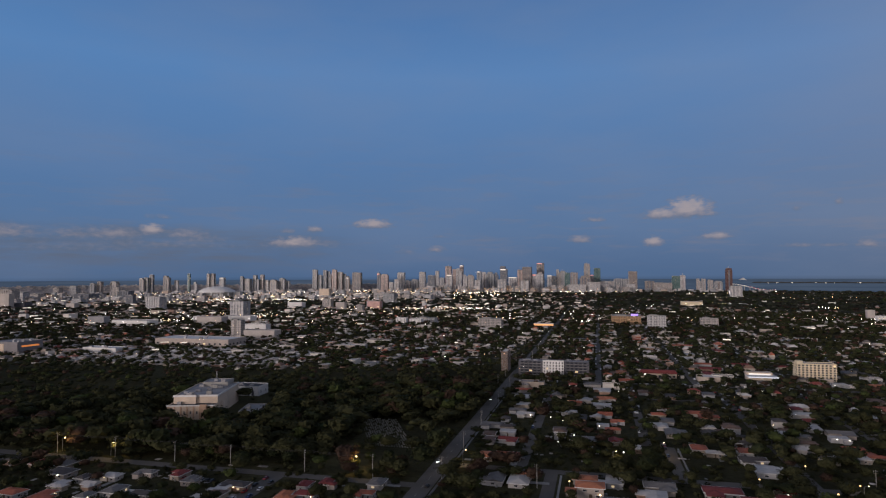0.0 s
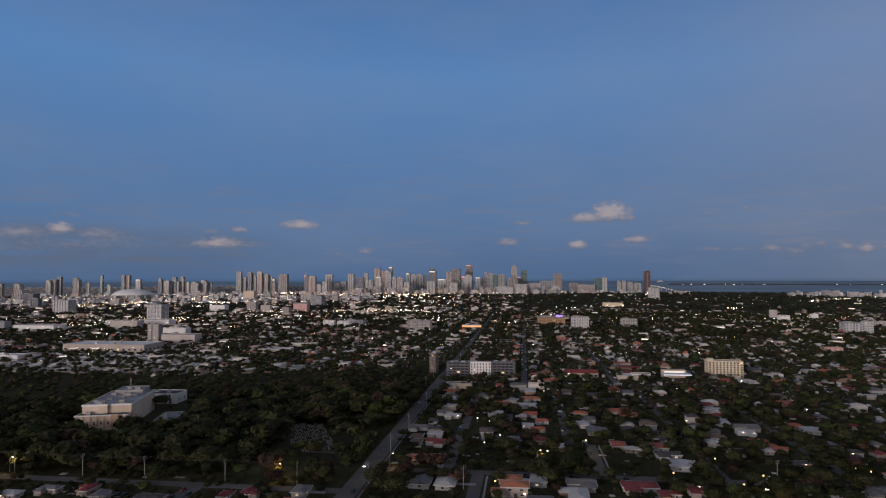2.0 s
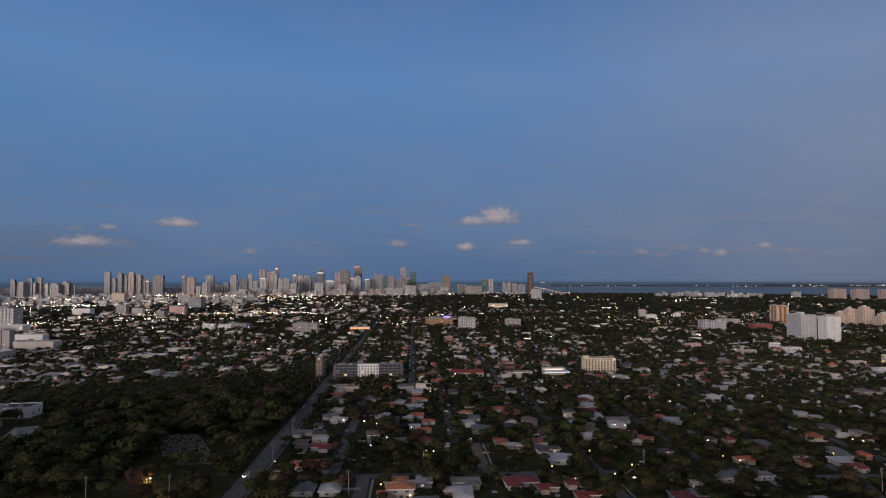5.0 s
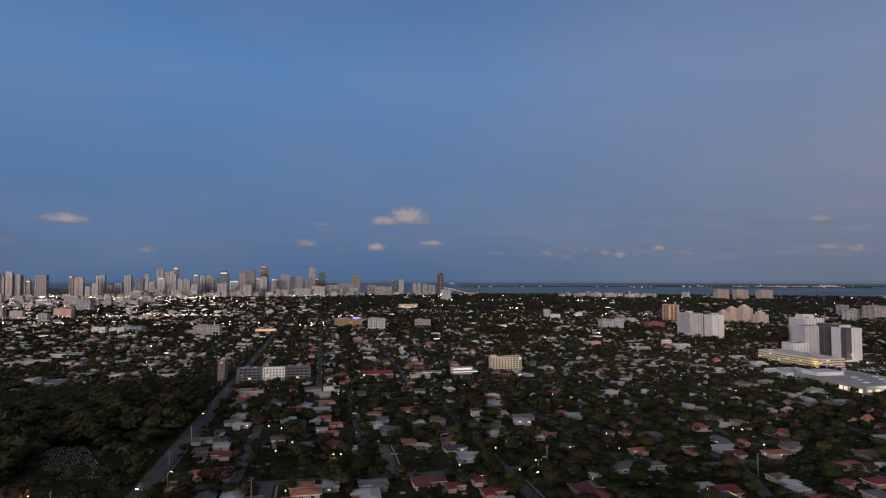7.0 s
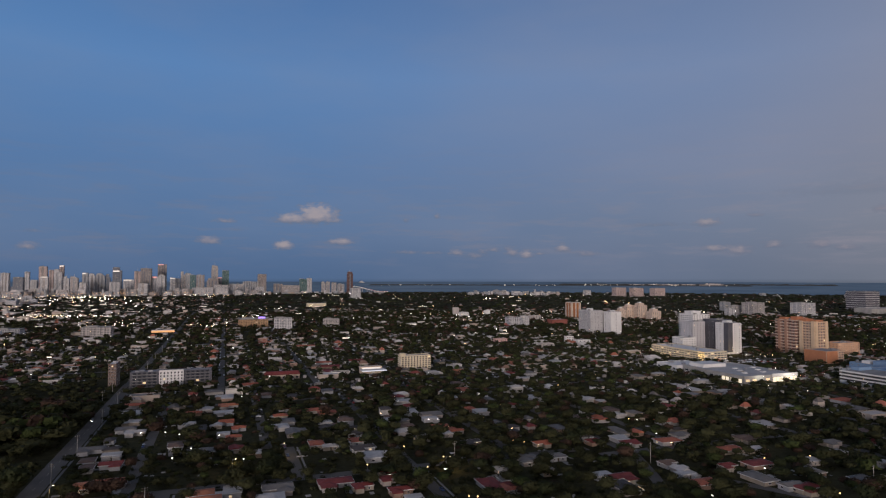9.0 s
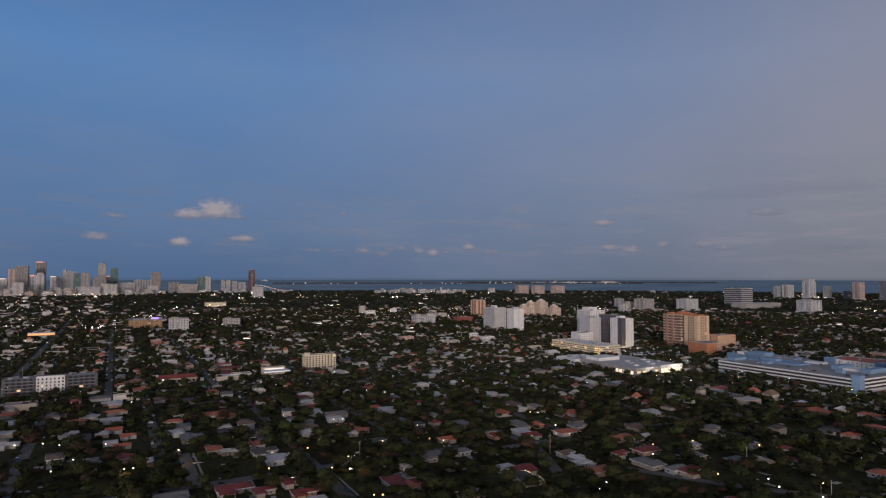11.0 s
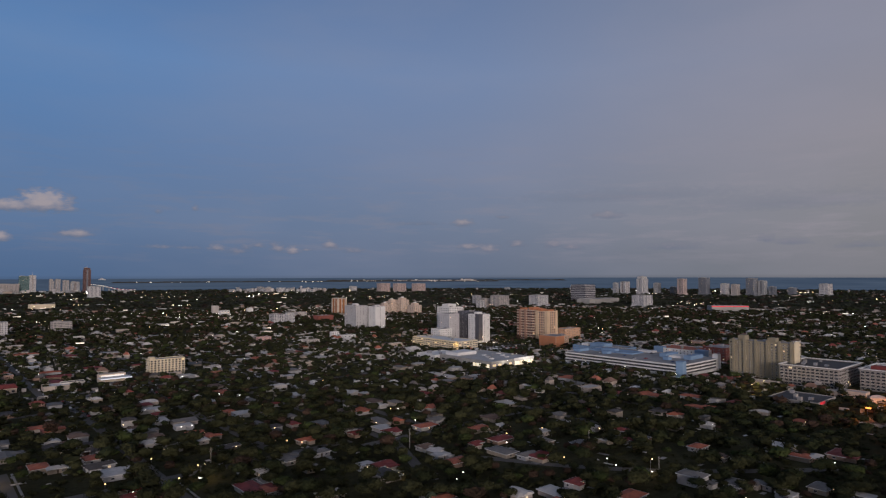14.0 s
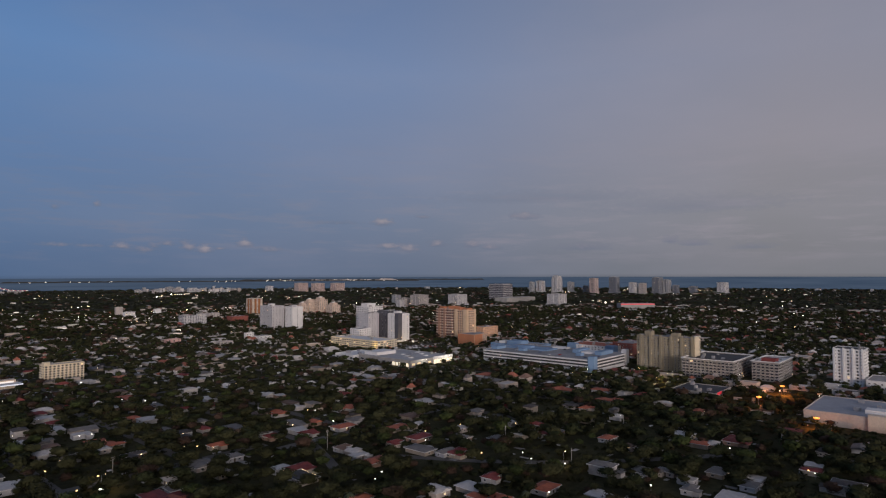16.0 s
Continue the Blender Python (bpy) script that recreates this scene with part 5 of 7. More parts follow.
ob = thing("lit_sign", pose(-878, 1411, 0), "bright white lit sign board on two posts", "sign")
slab_part(ob, "board", crown_bright, -7, -0.5, 4, 7, 0.3, 11, "glowing white board")
slab_part(ob, "post", steel_mat, -5, -0.2, 0, -4.4, 0.2, 4)
slab_part(ob, "post", steel_mat, 4.4, -0.2, 0, 5, 0.2, 4)
ob = thing("filling_station", pose(-118, 1419, 0), "far filling station with warm lit canopy", "filling station")
slab_part(ob, "canopy", white_mat, -22, -8, 6, 22, 8, 7)
slab_part(ob, "canopy_light", warm_front, -22, -8.3, 2.5, 22, -7.9, 6.2, "warm glowing forecourt front")
for k in (-1, 1):
    part("column", mesh_of("column", *tube(k * 12, 0, 0, 6, 0.4, 0.4), [steel_mat]), ob)
keep(-118, 1399, 27, 40)
ob = thing("roof_sign", pose(85, 1529, 19), "small violet lit sign on a flat roof", "sign")
slab_part(ob, "board", blue_lamp, -8, -0.4, 0.9, 8, 0.4, 5, "glowing violet board")
slab_part(ob, "frame", steel_mat, -8, 0.42, 0.61, 8, 0.7, 5)


# ---- the suburb: houses ----
HOUSES_A = [
    (255, 192, 10.7, "t"), (249, 201, 9.6, "t"), (209, 243, 10.5, "t"), (8, 324, 12.3, "g"),
    (96, 314, 8.0, "w"), (290, 156, 11.4, "w"), (-119, 307, 10.0, "t"), (244, 223, 10.8, "w"),
    (169, 285, 12.2, "w"), (-148, 299, 10.5, "r"), (-158, 294, 11.7, "o"), (258, 212, 14.0, "w"),
    (28, 335, 17.4, "w"), (-5, 337, 14.3, "o"), (283, 183, 13.7, "t"), (93, 329, 12.3, "r"),
    (-199, 279, 8.0, "w"), (147, 312, 11.6, "t"), (-118, 324, 11.1, "g"), (-192, 287, 10.5, "b"),
    (331, 106, 14.7, "w"), (-155, 312, 9.0, "r"), (-43, 346, 14.8, "w"), (-145, 318, 9.1, "r"),
]
HOUSES_B = [
    (-56, 346, 13.1, "g"), (142, 320, 19.7, "r"), (75, 342, 11.2, "r"), (279, 215, 11.5, "r"),
    (-195, 295, 8.0, "w"), (331, 126, 9.2, "g"), (31, 354, 14.9, "g"), (8, 356, 12.7, "w"),
    (-8, 357, 12.8, "o"), (-192, 303, 14.8, "d"), (62, 353, 18.1, "r"), (-42, 356, 9.4, "o"),
    (153, 326, 8.4, "g"), (209, 293, 21.3, "d"), (92, 349, 11.3, "r"), (-231, 279, 12.3, "d"),
    (344, 132, 8.0, "w"), (329, 174, 12.7, "g"), (357, 104, 10.9, "g"), (95, 360, 11.1, "r"),
    (-258, 270, 8.0, "g"), (-221, 305, 10.5, "g"), (-250, 281, 11.9, "g"), (342, 158, 11.7, "g"),
]
HOUSES_C = [
    (217, 308, 12.8, "r"), (209, 314, 10.2, "w"), (159, 343, 8.0, "w"), (182, 332, 9.0, "g"),
    (351, 146, 9.9, "g"), (256, 284, 13.8, "t"), (370, 105, 8.0, "w"), (-280, 265, 13.7, "t"),
    (382, 64, 14.4, "d"), (-233, 312, 10.8, "r"), (369, 124, 12.5, "g"), (-269, 285, 8.0, "w"),
    (298, 255, 15.1, "r"), (256, 300, 10.2, "w"), (-69, 389, 12.5, "o"), (-49, 392, 16.6, "t"),
    (297, 265, 11.3, "g"), (287, 276, 18.1, "g"), (181, 356, 14.5, "g"), (-300, 265, 12.3, "t"),
    (-254, 310, 8.5, "g"), (-286, 281, 8.0, "w"), (259, 308, 9.8, "w"), (-269, 300, 10.0, "w"),
]
HOUSES_D = [
    (93, 395, 15.3, "w"), (-282, 294, 8.0, "d"), (202, 356, 12.2, "g"), (405, 85, 8.2, "r"),
    (261, 322, 8.0, "b"), (291, 305, 8.9, "r"), (416, 86, 8.0, "w"), (383, 185, 9.0, "b"),
    (-303, 299, 14.2, "d"), (91, 417, 15.3, "d"), (22, 428, 8.0, "w"), (344, 261, 11.6, "g"),
    (71, 427, 9.8, "w"), (331, 279, 10.3, "g"), (-61, 430, 12.0, "r"), (312, 302, 16.5, "r"),
    (63, 436, 12.8, "t"), (-11, 442, 15.6, "g"), (362, 254, 10.1, "w"), (394, 204, 11.8, "t"),
    (90, 435, 12.0, "t"), (375, 241, 11.3, "r"), (420, 153, 13.3, "t"), (426, 146, 10.6, "w"),
]
HOUSES_E = [
    (136, 429, 9.8, "g"), (260, 369, 11.2, "r"), (246, 381, 8.0, "r"), (-64, 451, 10.9, "w"),
    (348, 296, 8.0, "w"), (157, 434, 8.0, "w"), (320, 333, 17.8, "t"), (454, 88, 10.9, "d"),
    (247, 391, 8.7, "g"), (267, 380, 12.3, "w"), (296, 359, 16.0, "t"), (446, 138, 18.6, "r"),
    (436, 170, 16.0, "w"), (335, 328, 10.8, "w"), (130, 452, 14.4, "w"), (164, 442, 12.8, "t"),
    (10, 474, 8.0, "t"), (386, 278, 8.9, "w"), (51, 474, 19.6, "g"), (-79, 471, 15.3, "g"),
    (76, 475, 17.4, "d"), (477, 72, 12.8, "g"), (160, 456, 11.6, "t"), (135, 465, 11.0, "b"),
]
HOUSES_F = [
    (3, 485, 8.0, "w"), (291, 391, 8.0, "t"), (381, 304, 11.3, "w"), (243, 422, 15.1, "g"),
    (225, 435, 9.8, "r"), (316, 376, 13.5, "g"), (482, 112, 13.8, "r"), (46, 494, 13.6, "w"),
    (355, 353, 17.3, "b"), (14, 501, 9.2, "t"), (80, 495, 9.0, "w"), (126, 489, 8.0, "w"),
    (-15, 508, 18.7, "d"), (160, 483, 11.7, "w"), (457, 229, 9.9, "w"), (-1, 514, 8.0, "w"),
    (51, 512, 14.1, "g"), (-58, 512, 13.3, "w"), (404, 324, 13.6, "g"), (5, 525, 10.6, "t"),
    (275, 447, 12.7, "b"), (291, 438, 13.1, "t"), (166, 500, 20.3, "g"), (-24, 527, 12.6, "w"),
]
HOUSES_G = [
    (-66, 525, 13.6, "g"), (336, 414, 18.3, "t"), (227, 483, 13.9, "g"), (47, 533, 10.7, "t"),
    (152, 513, 16.3, "w"), (209, 494, 14.2, "w"), (478, 242, 9.4, "g"), (469, 262, 10.5, "t"),
    (85, 534, 14.6, "t"), (312, 446, 9.6, "w"), (287, 463, 9.1, "w"), (205, 507, 10.0, "t"),
    (518, 187, 11.1, "t"), (399, 380, 17.9, "w"), (76, 546, 15.9, "t"), (-63, 548, 13.1, "w"),
    (159, 537, 10.7, "r"), (3, 560, 15.4, "w"), (347, 441, 8.0, "w"), (318, 465, 20.9, "b"),
    (451, 339, 17.1, "b"), (53, 562, 10.3, "r"), (246, 511, 10.3, "r"), (-21, 567, 13.0, "t"),
]
HOUSES_H = [
    (510, 262, 19.1, "t"), (269, 507, 19.0, "r"), (532, 221, 13.8, "w"), (-10, 578, 13.2, "w"),
    (158, 558, 20.2, "w"), (560, 152, 18.8, "b"), (430, 390, 11.6, "g"), (-69, 584, 18.8, "w"),
    (235, 540, 19.3, "g"), (7, 592, 16.2, "o"), (115, 582, 11.6, "w"), (375, 461, 11.2, "r"),
    (205, 559, 14.1, "w"), (330, 498, 9.5, "w"), (-38, 599, 13.7, "g"), (161, 581, 11.5, "r"),
    (281, 534, 21.4, "w"), (324, 511, 13.6, "w"), (528, 310, 21.8, "t"), (65, 611, 15.6, "d"),
    (527, 325, 15.5, "t"), (550, 289, 22.0, "t"), (-73, 619, 17.0, "t"), (-29, 629, 15.0, "g"),
]
HOUSES_I = [
    (6, 631, 20.1, "w"), (42, 632, 12.7, "b"), (381, 510, 8.3, "w"), (233, 594, 19.1, "t"),
    (101, 634, 14.3, "g"), (282, 577, 22.0, "w"), (319, 570, 11.7, "w"), (527, 398, 15.0, "g"),
    (-6, 664, 18.2, "g"), (240, 632, 17.0, "b"), (465, 500, 13.6, "g"), (456, 516, 15.1, "w"),
    (30, 694, 16.4, "t"), (483, 500, 13.8, "w"), (549, 431, 18.1, "t"), (457, 544, 15.7, "w"),
    (325, 638, 15.5, "w"), (446, 596, 15.4, "g"), (501, 560, 18.9, "w"), (26, 752, 22.0, "o"),
    (350, 674, 14.3, "g"), (273, 717, 16.6, "o"), (298, 718, 15.3, "g"), (489, 616, 17.5, "w"),
]
HOUSES_J = [
    (279, 807, 21.6, "g"), (339, 799, 19.9, "w"), (431, 755, 17.3, "w"), (438, 802, 18.4, "w"),
    (392, 853, 22.0, "w"),
]

HOUSES_P = [
    (131, 1060, 30.0, "t"), (75, 1018, 20.8, "w"), (24, 1071, 20.9, "w"), (127, 945, 17.5, "w"),
    (126, 845, 25.1, "t"), (131, 805, 21.6, "r"), (123, 765, 20.6, "r"), (174, 999, 20.8, "r"),
    (173, 855, 18.0, "r"), (224, 998, 22.5, "w"), (220, 905, 19.2, "g"), (220, 839, 12.7, "r"),
    (24, 747, 19.6, "b"), (70, 1141, 20.8, "t"), (176, 1332, 21.6, "o"), (67, 1270, 27.7, "w"),
    (353, 2542, 30.0, "b"),
]
HOUSES_Q = [
    (28, 1252, 22.6, "w"), (17, 966, 21.0, "g"), (308, 1174, 23.1, "w"), (349, 1216, 18.5, "w"),
    (93, 1460, 23.4, "w"), (-7, 1199, 22.4, "w"), (-30, 1129, 24.3, "g"), (257, 820, 15.1, "r"),
    (216, 747, 17.1, "g"), (239, 719, 14.4, "w"), (333, 905, 16.8, "w"), (405, 1017, 20.5, "w"),
    (359, 801, 13.8, "t"), (315, 753, 16.5, "g"), (326, 680, 14.0, "r"), (435, 850, 18.9, "w"),
]

HOUSES = HOUSES_A + HOUSES_B + HOUSES_C + HOUSES_D + HOUSES_E + HOUSES_F + HOUSES_G + HOUSES_H + HOUSES_I + HOUSES_J + HOUSES_P + HOUSES_Q


def on_road(x, y, m=0.0):
    if abs(x - AVENUE) < 9 + m and y < 2600:
        return True
    if y < CROSS_Y:
        if any(abs(x - sx) < 5 + m and y0 - 3 < y < y1 + 3 for sx, y0, y1 in NEAR_STREETS) or on_bend(x, y, 5 + m):
            return True
        if x > AVENUE and (abs(y - (372 if x < 236 else 356)) < 5 + m or abs(y - 608) < 5 + m):
            return True
        return x < AVENUE and abs(y - 331) < 5 + m or abs(x + 181) < 5 + m and y < 331
    if abs(y - CROSS_Y) < 5 + m:
        return True
    if y < 2300 and any(abs(x - s) < 5 + m for s in (0, 100, 200, 300, 500, 700)):
        return True
    return any(abs(y - c) < 5 + m for c in (860, 1030, 1200, 1400, 1620, 1900))


def on_open_road(x, y):
    """Stretches that no canopy covers."""
    if -5.8 < x - AVENUE < 6.8 and y < 760 or abs(x - AVENUE) < 5.4 and y < 2300 or CROSS_Y < y < 1900 and abs(x) < 3.4 or (abs(x - 100) < 3 or abs(x - 200) < 3) and 760 < y < 1250:
        return True
    if abs(x + 27) < 7 and 300 < y < 372 or abs(x - 45) < 7 and 372 < y < 440 or x < AVENUE and abs(y - 331) < 5 or abs(x + 181) < 7 and y < 331:
        return True
    if x > AVENUE and abs(y - 372) < 3 and x < -60 or abs(y - 372) < 1.6 and -60 < x < 110 or abs(x - 113) < 6 and 310 < y < 372 or abs(x + 46) < 2.6 and 450 < y < 520 or on_bend(x, y, 3.6):
        return True
    if abs(y - 356) < 4 and 236 < x < 300 or 590 < y < CROSS_Y and abs(x + 2) < 4:
        return True
    return False


def in_park(x, y):
    """The wooded cemetery west of the avenue."""
    return -830 < x < AVENUE - 6 and 345 < y < 690 + 0.35 * max(0, x + 420) - 0.02 * abs(x)


def on_lawn(x, y):
    return -168 < x < AVENUE - 8 and 350 < y < 470 and (x + 178) * 1.0 > (y - 430) * 0.6 or on_graves(x, y)


def on_graves(x, y):
    u, v = x + 152 + 0.5 * (y - 400), y - 400
    return 0 < u < 32 and 0 < v < 76


def clear(x, y, m=0.0):
    return not any(abs(x - a) < c + m and abs(y - b2) < e + m for a, b2, c, e in TAKEN)


def hip_roof(w, d, h, rise, over=0.7, gable=False):
    x, y = w / 2 + over, d / 2 + over
    r = x if gable else max(0.4, x - y * 0.9)
    t = 0.25
    v = [(-x, -y, h), (x, -y, h), (x, y, h), (-x, y, h), (-x, -y, h + t), (x, -y, h + t), (x, y, h + t), (-x, y, h + t), (-r, 0, h + rise), (r, 0, h + rise)]
    return v, [(3, 2, 1, 0), (0, 1, 5, 4), (1, 2, 6, 5), (2, 3, 7, 6), (3, 0, 4, 7), (4, 5, 9, 8), (6, 7, 8, 9), (5, 6, 9), (7, 4, 8)]


def flat_roof(w, d, h):
    return join(box(-w / 2 - 0.4, -d / 2 - 0.4, h, w / 2 + 0.4, d / 2 + 0.4, h + 0.25), box(-w / 2, -d / 2, h + 0.25, w / 2, d / 2, h + 0.32))


def wall_prism(w, d, h, gable, rise):
    v, f = box(-w / 2, -d / 2, 0, w / 2, d / 2, h)
    if gable:
        n = len(v)
        v = v + [(-w / 2, 0, h + rise * 0.9), (w / 2, 0, h + rise * 0.9)]
        f = f + [(7, 4, n), (5, 6, n + 1)]
    return v, f


PLANS = {   # width, depth, wall height, roof rise, gable, wing (width, depth, offset x, offset y)
    "hip": (13.0, 9.0, 2.6, 1.4, False, None),
    "wide": (16.0, 8.5, 2.6, 1.3, False, (6.5, 6.0, -4.0, -6.0)),
    "gable": (12.5, 8.0, 2.6, 1.5, True, (6.0, 5.0, 3.0, -5.5)),
    "flat": (13.5, 9.5, 2.9, 0.3, None, (5.5, 5.0, 4.0, -6.6)),
    "two": (10.5, 8.5, 5.4, 1.6, False, (6.0, 5.0, -6.5, -1.0)),
}
HOUSE_PARTS = {}


def house_parts(plan, tone):
    if (plan, tone) in HOUSE_PARTS:
        return HOUSE_PARTS[plan, tone]
    w, d, h, rise, gable, wing = PLANS[plan]
    out = []
    walls = [wall_prism(w, d, h, bool(gable), rise)]
    roofs = [flat_roof(w, d, h) if gable is None else hip_roof(w, d, h, rise, gable=gable)]
    if wing:
        ww, wd, ox, oy = wing
        hh = h if plan != "two" else 3.0
        sv, sf = box(ox - ww / 2, oy - wd / 2, 0, ox + ww / 2, oy + wd / 2 - 0.004, hh)
        walls.append((sv, sf))
        rv, rf = (flat_roof(ww, wd, hh - 0.3) if gable is None or plan == "two" else hip_roof(ww, wd + 3, hh, rise * 0.8))
        roofs.append(([(a + ox, b2 + oy + (0 if gable is None or plan == "two" else 1.5), c) for a, b2, c in rv], rf))
    out.append(("wall", mesh_of("wall", *join(*walls), [stucco_mat]), None))
    ex, ey, ez = w / 2 + (0.78 if gable is not None else 0.48), d / 2 + (0.78 if gable is not None else 0.48), h - 0.02
    out.append(("fascia", mesh_of("fascia", *join(box(-ex, -ey, ez, ex, -ey + 0.08, ez + 0.3), box(-ex, ey - 0.08, ez, ex, ey, ez + 0.3),
                                                  box(-ex, -ey + 0.08, ez, -ex + 0.08, ey - 0.08, ez + 0.3), box(ex - 0.08, -ey + 0.08, ez, ex, ey - 0.08, ez + 0.3)), [white_mat]), None))
    side = 1 if plan in ("hip", "wide") else -1
    out.append(("driveway", mesh_of("driveway", *box(side * w * 0.3 - 1.7, -d / 2 - 9.5, 0.0, side * w * 0.3 + 1.7, -d / 2 - (4.0 if wing else 0.1), 0.09), [concrete_mat]), None))
    out.append(("air_conditioner", mesh_of("air_conditioner", *join(box(-0.6, -0.5, 0, 0.6, 0.5, 0.9), box(-0.5, -0.4, 0.9, 0.5, 0.4, 1.0)), [steel_mat]), pose(w / 2 + 1.0, d * 0.2, 0)))
    for r in roofs:
        out.append(("roof", mesh_of("roof", *r, [ROOFS[tone]]), None))
    v, f = join(box(-0.5, -0.08, 0, 0.5, 0, 2.1), box(-0.65, -0.05, 0, -0.5, 0, 2.25), box(0.5, -0.05, 0, 0.65, 0, 2.25), box(-0.5, -0.05, 2.1, 0.5, 0, 2.25))
    door = mesh_of("door", v, f, [bark_mat])
    out.append(("door", door, pose(w * 0.02, -d / 2, 0)))
    for m in (pose(w * 0.28, -d / 2, 0.8), pose(-w / 2, d * 0.1, 0.8, 0, 0, -90), pose(w / 2, -d * 0.1, 0.8, 0, 0, 90)):
        out.append(("window", None, m))
    if plan == "two":
        out.append(("window", None, pose(-w * 0.2, -d / 2, 3.5)))
        out.append(("window", None, pose(w * 0.25, -d / 2, 3.5)))
    HOUSE_PARTS[plan, tone] = out
    return out


bulb_v, bulb_f = box(-0.22, -0.45, 0, 0.22, 0, 0.35)
BULBS = [mesh_of("porch_lamp", bulb_v, bulb_f, [white_lamp]), mesh_of("porch_lamp", bulb_v, bulb_f, [warm_lamp])]


def house(x, y, width, tone, rng, yaw):
    plan = "flat" if tone in "w" and rng.random() < 0.55 else rng.choice(["hip", "wide", "gable", "hip", "two" if rng.random() < 0.25 else "wide"])
    w, d, h = PLANS[plan][:3]
    ob = thing("house", pose(x, y, 0, 0, 0, yaw),
               f"{'two-storey' if plan == 'two' else 'single-storey'} stucco house with {ROOF_WORDS[tone]} {'flat' if plan == 'flat' else 'gable' if plan == 'gable' else 'hipped'} roof among garden trees",
               "house", "suburban houses")
    s = max(0.65, min(1.3 if math.hypot(x, y) < 700 else 2.0, width / w))
    ob.scale = (s, max(0.7, min(1.15, s)), 1)
    r = math.hypot(x, y)
    for k, (name, me, m) in enumerate(house_parts(plan, tone)):
        if name in ("fascia", "driveway", "air_conditioner") and r > 470 or name in ("door", "window") and r > 470:
            continue
        part(name, me or window_mesh(1.8, 1.2, rng.random() < 0.12), ob, m)
    if rng.random() < 0.4:
        part("porch_lamp", BULBS[rng.random() < 0.5], ob, pose(rng.uniform(-w * 0.4, w * 0.4), -d / 2, 2.1), "lit lamp under the eaves")
    if tone == "d" and width > 19.5:
        for i in range(12):
            part("eave_bulb", BULBS[1], ob, pose(-w * 0.5 + i * w / 11, -d / 2 - 0.7, 2.35), "warm bulb strung along the eave")
    TAKEN.append((x, y, width * 0.5, width * 0.42))
    return ob


hrng = random.Random(11)
for x, y, w, tone in HOUSES:
    r = math.hypot(x, y)
    for gap in (9, 16):                                               # open front yard and street side
        TAKEN.append((x - x / r * gap, y - y / r * gap, w * 0.40, 4.0))
    if on_road(x, y, 0.3 * w - 2.0):                                  # off the carriageway
        x, y = min(((x + dx, y + dy) for dx in (-7, -4, 0, 4, 7) for dy in (-5, 0, 5)), key=lambda p: (on_road(p[0], p[1], 0.3 * w - 2.0), math.hypot(p[0] - x, p[1] - y)))
    house(x, y, w, tone, hrng, hrng.choice((0, 0, 90, -90)) + hrng.uniform(-3, 3))
GARDEN_LAMPS_A = [
    (-60, 514, "w"), (-26, 568, "a"), (-37, 500, "w"), (-27, 491, "w"), (-17, 448, "w"), (-11, 436, "w"),
    (-27, 428, "w"), (15, 412, "w"), (13, 386, "a"), (15, 386, "a"), (10, 415, "a"), (-16, 348, "a"),
    (-3, 347, "a"), (19, 626, "w"), (85, 375, "a"), (197, 635, "a"), (192, 540, "a"), (164, 475, "w"),
    (237, 564, "w"), (191, 476, "a"), (201, 470, "a"), (236, 513, "a"), (192, 396, "a"), (198, 391, "a"),
    (134, 376, "a"), (118, 359, "a"), (127, 352, "W"), (168, 375, "a"), (172, 353, "W"), (191, 354, "a"),
    (335, 583, "a"), (220, 375, "a"), (121, 620, "a"), (153, 655, "w"), (165, 640, "w"), (152, 564, "w"),
    (153, 553, "w"), (157, 477, "w"), (93, 352, "w"), (117, 407, "a"), (123, 305, "a"), (127, 303, "a"),
    (373, 477, "w"), (309, 426, "a"), (313, 421, "w"),
]
GARDEN_LAMPS_B = [
    (244, 378, "a"), (299, 380, "w"), (197, 280, "a"), (554, 471, "w"), (482, 426, "w"), (390, 416, "w"),
    (479, 394, "w"), (392, 385, "w"), (465, 339, "w"), (311, 331, "w"), (323, 326, "a"), (327, 324, "w"),
    (323, 307, "a"), (306, 291, "w"), (309, 287, "a"), (339, 319, "a"), (354, 301, "a"), (350, 289, "w"),
    (322, 275, "w"), (242, 264, "w"), (308, 248, "a"), (308, 245, "a"), (297, 256, "a"), (413, 224, "w"),
    (323, 195, "w"), (371, 248, "w"), (371, 260, "a"), (318, 215, "w"), (325, 226, "w"), (575, 205, "w"),
    (425, 179, "w"), (417, 168, "w"), (419, 133, "w"), (373, 155, "w"), (515, 192, "a"), (320, 142, "w"),
    (398, 82, "w"), (402, 86, "a"), (535, 217, "a"), (400, 53, "w"), (651, 159, "w"), (637, 111, "w"),
    (647, 126, "w"), (232, 258, "w"), (379, 182, "a"),
]
GARDEN_LAMPS = GARDEN_LAMPS_A + GARDEN_LAMPS_B
for x, y, kind in GARDEN_LAMPS:
    r = math.hypot(x, y)
    TAKEN.append((x - x / r * 4, y - y / r * 4, 2.0, 4.5))
# plain neighbours fill the lots along the near streets
lots = []
for sx, y0, y1 in NEAR_STREETS + ((AVENUE, 240, 690),):
    for off in (-21, 21):
        y = max(240.0, y0)
        while y < min(y1, 660):
            lots.append((sx + off + hrng.uniform(-3, 3), y))
            y += hrng.uniform(14.5, 19)
for y0 in (240, 285):
    x = -720.0
    while x < AVENUE - 20:
        lots.append((x, y0 + 25 + hrng.uniform(-4, 4)))
        x += hrng.uniform(17, 23)
lots = [p for p in lots if 300 < math.hypot(*p) < 680 and -54 < ground_bearing(*p) < 88 and not in_park(*p) and not on_road(p[0], p[1], 6)]
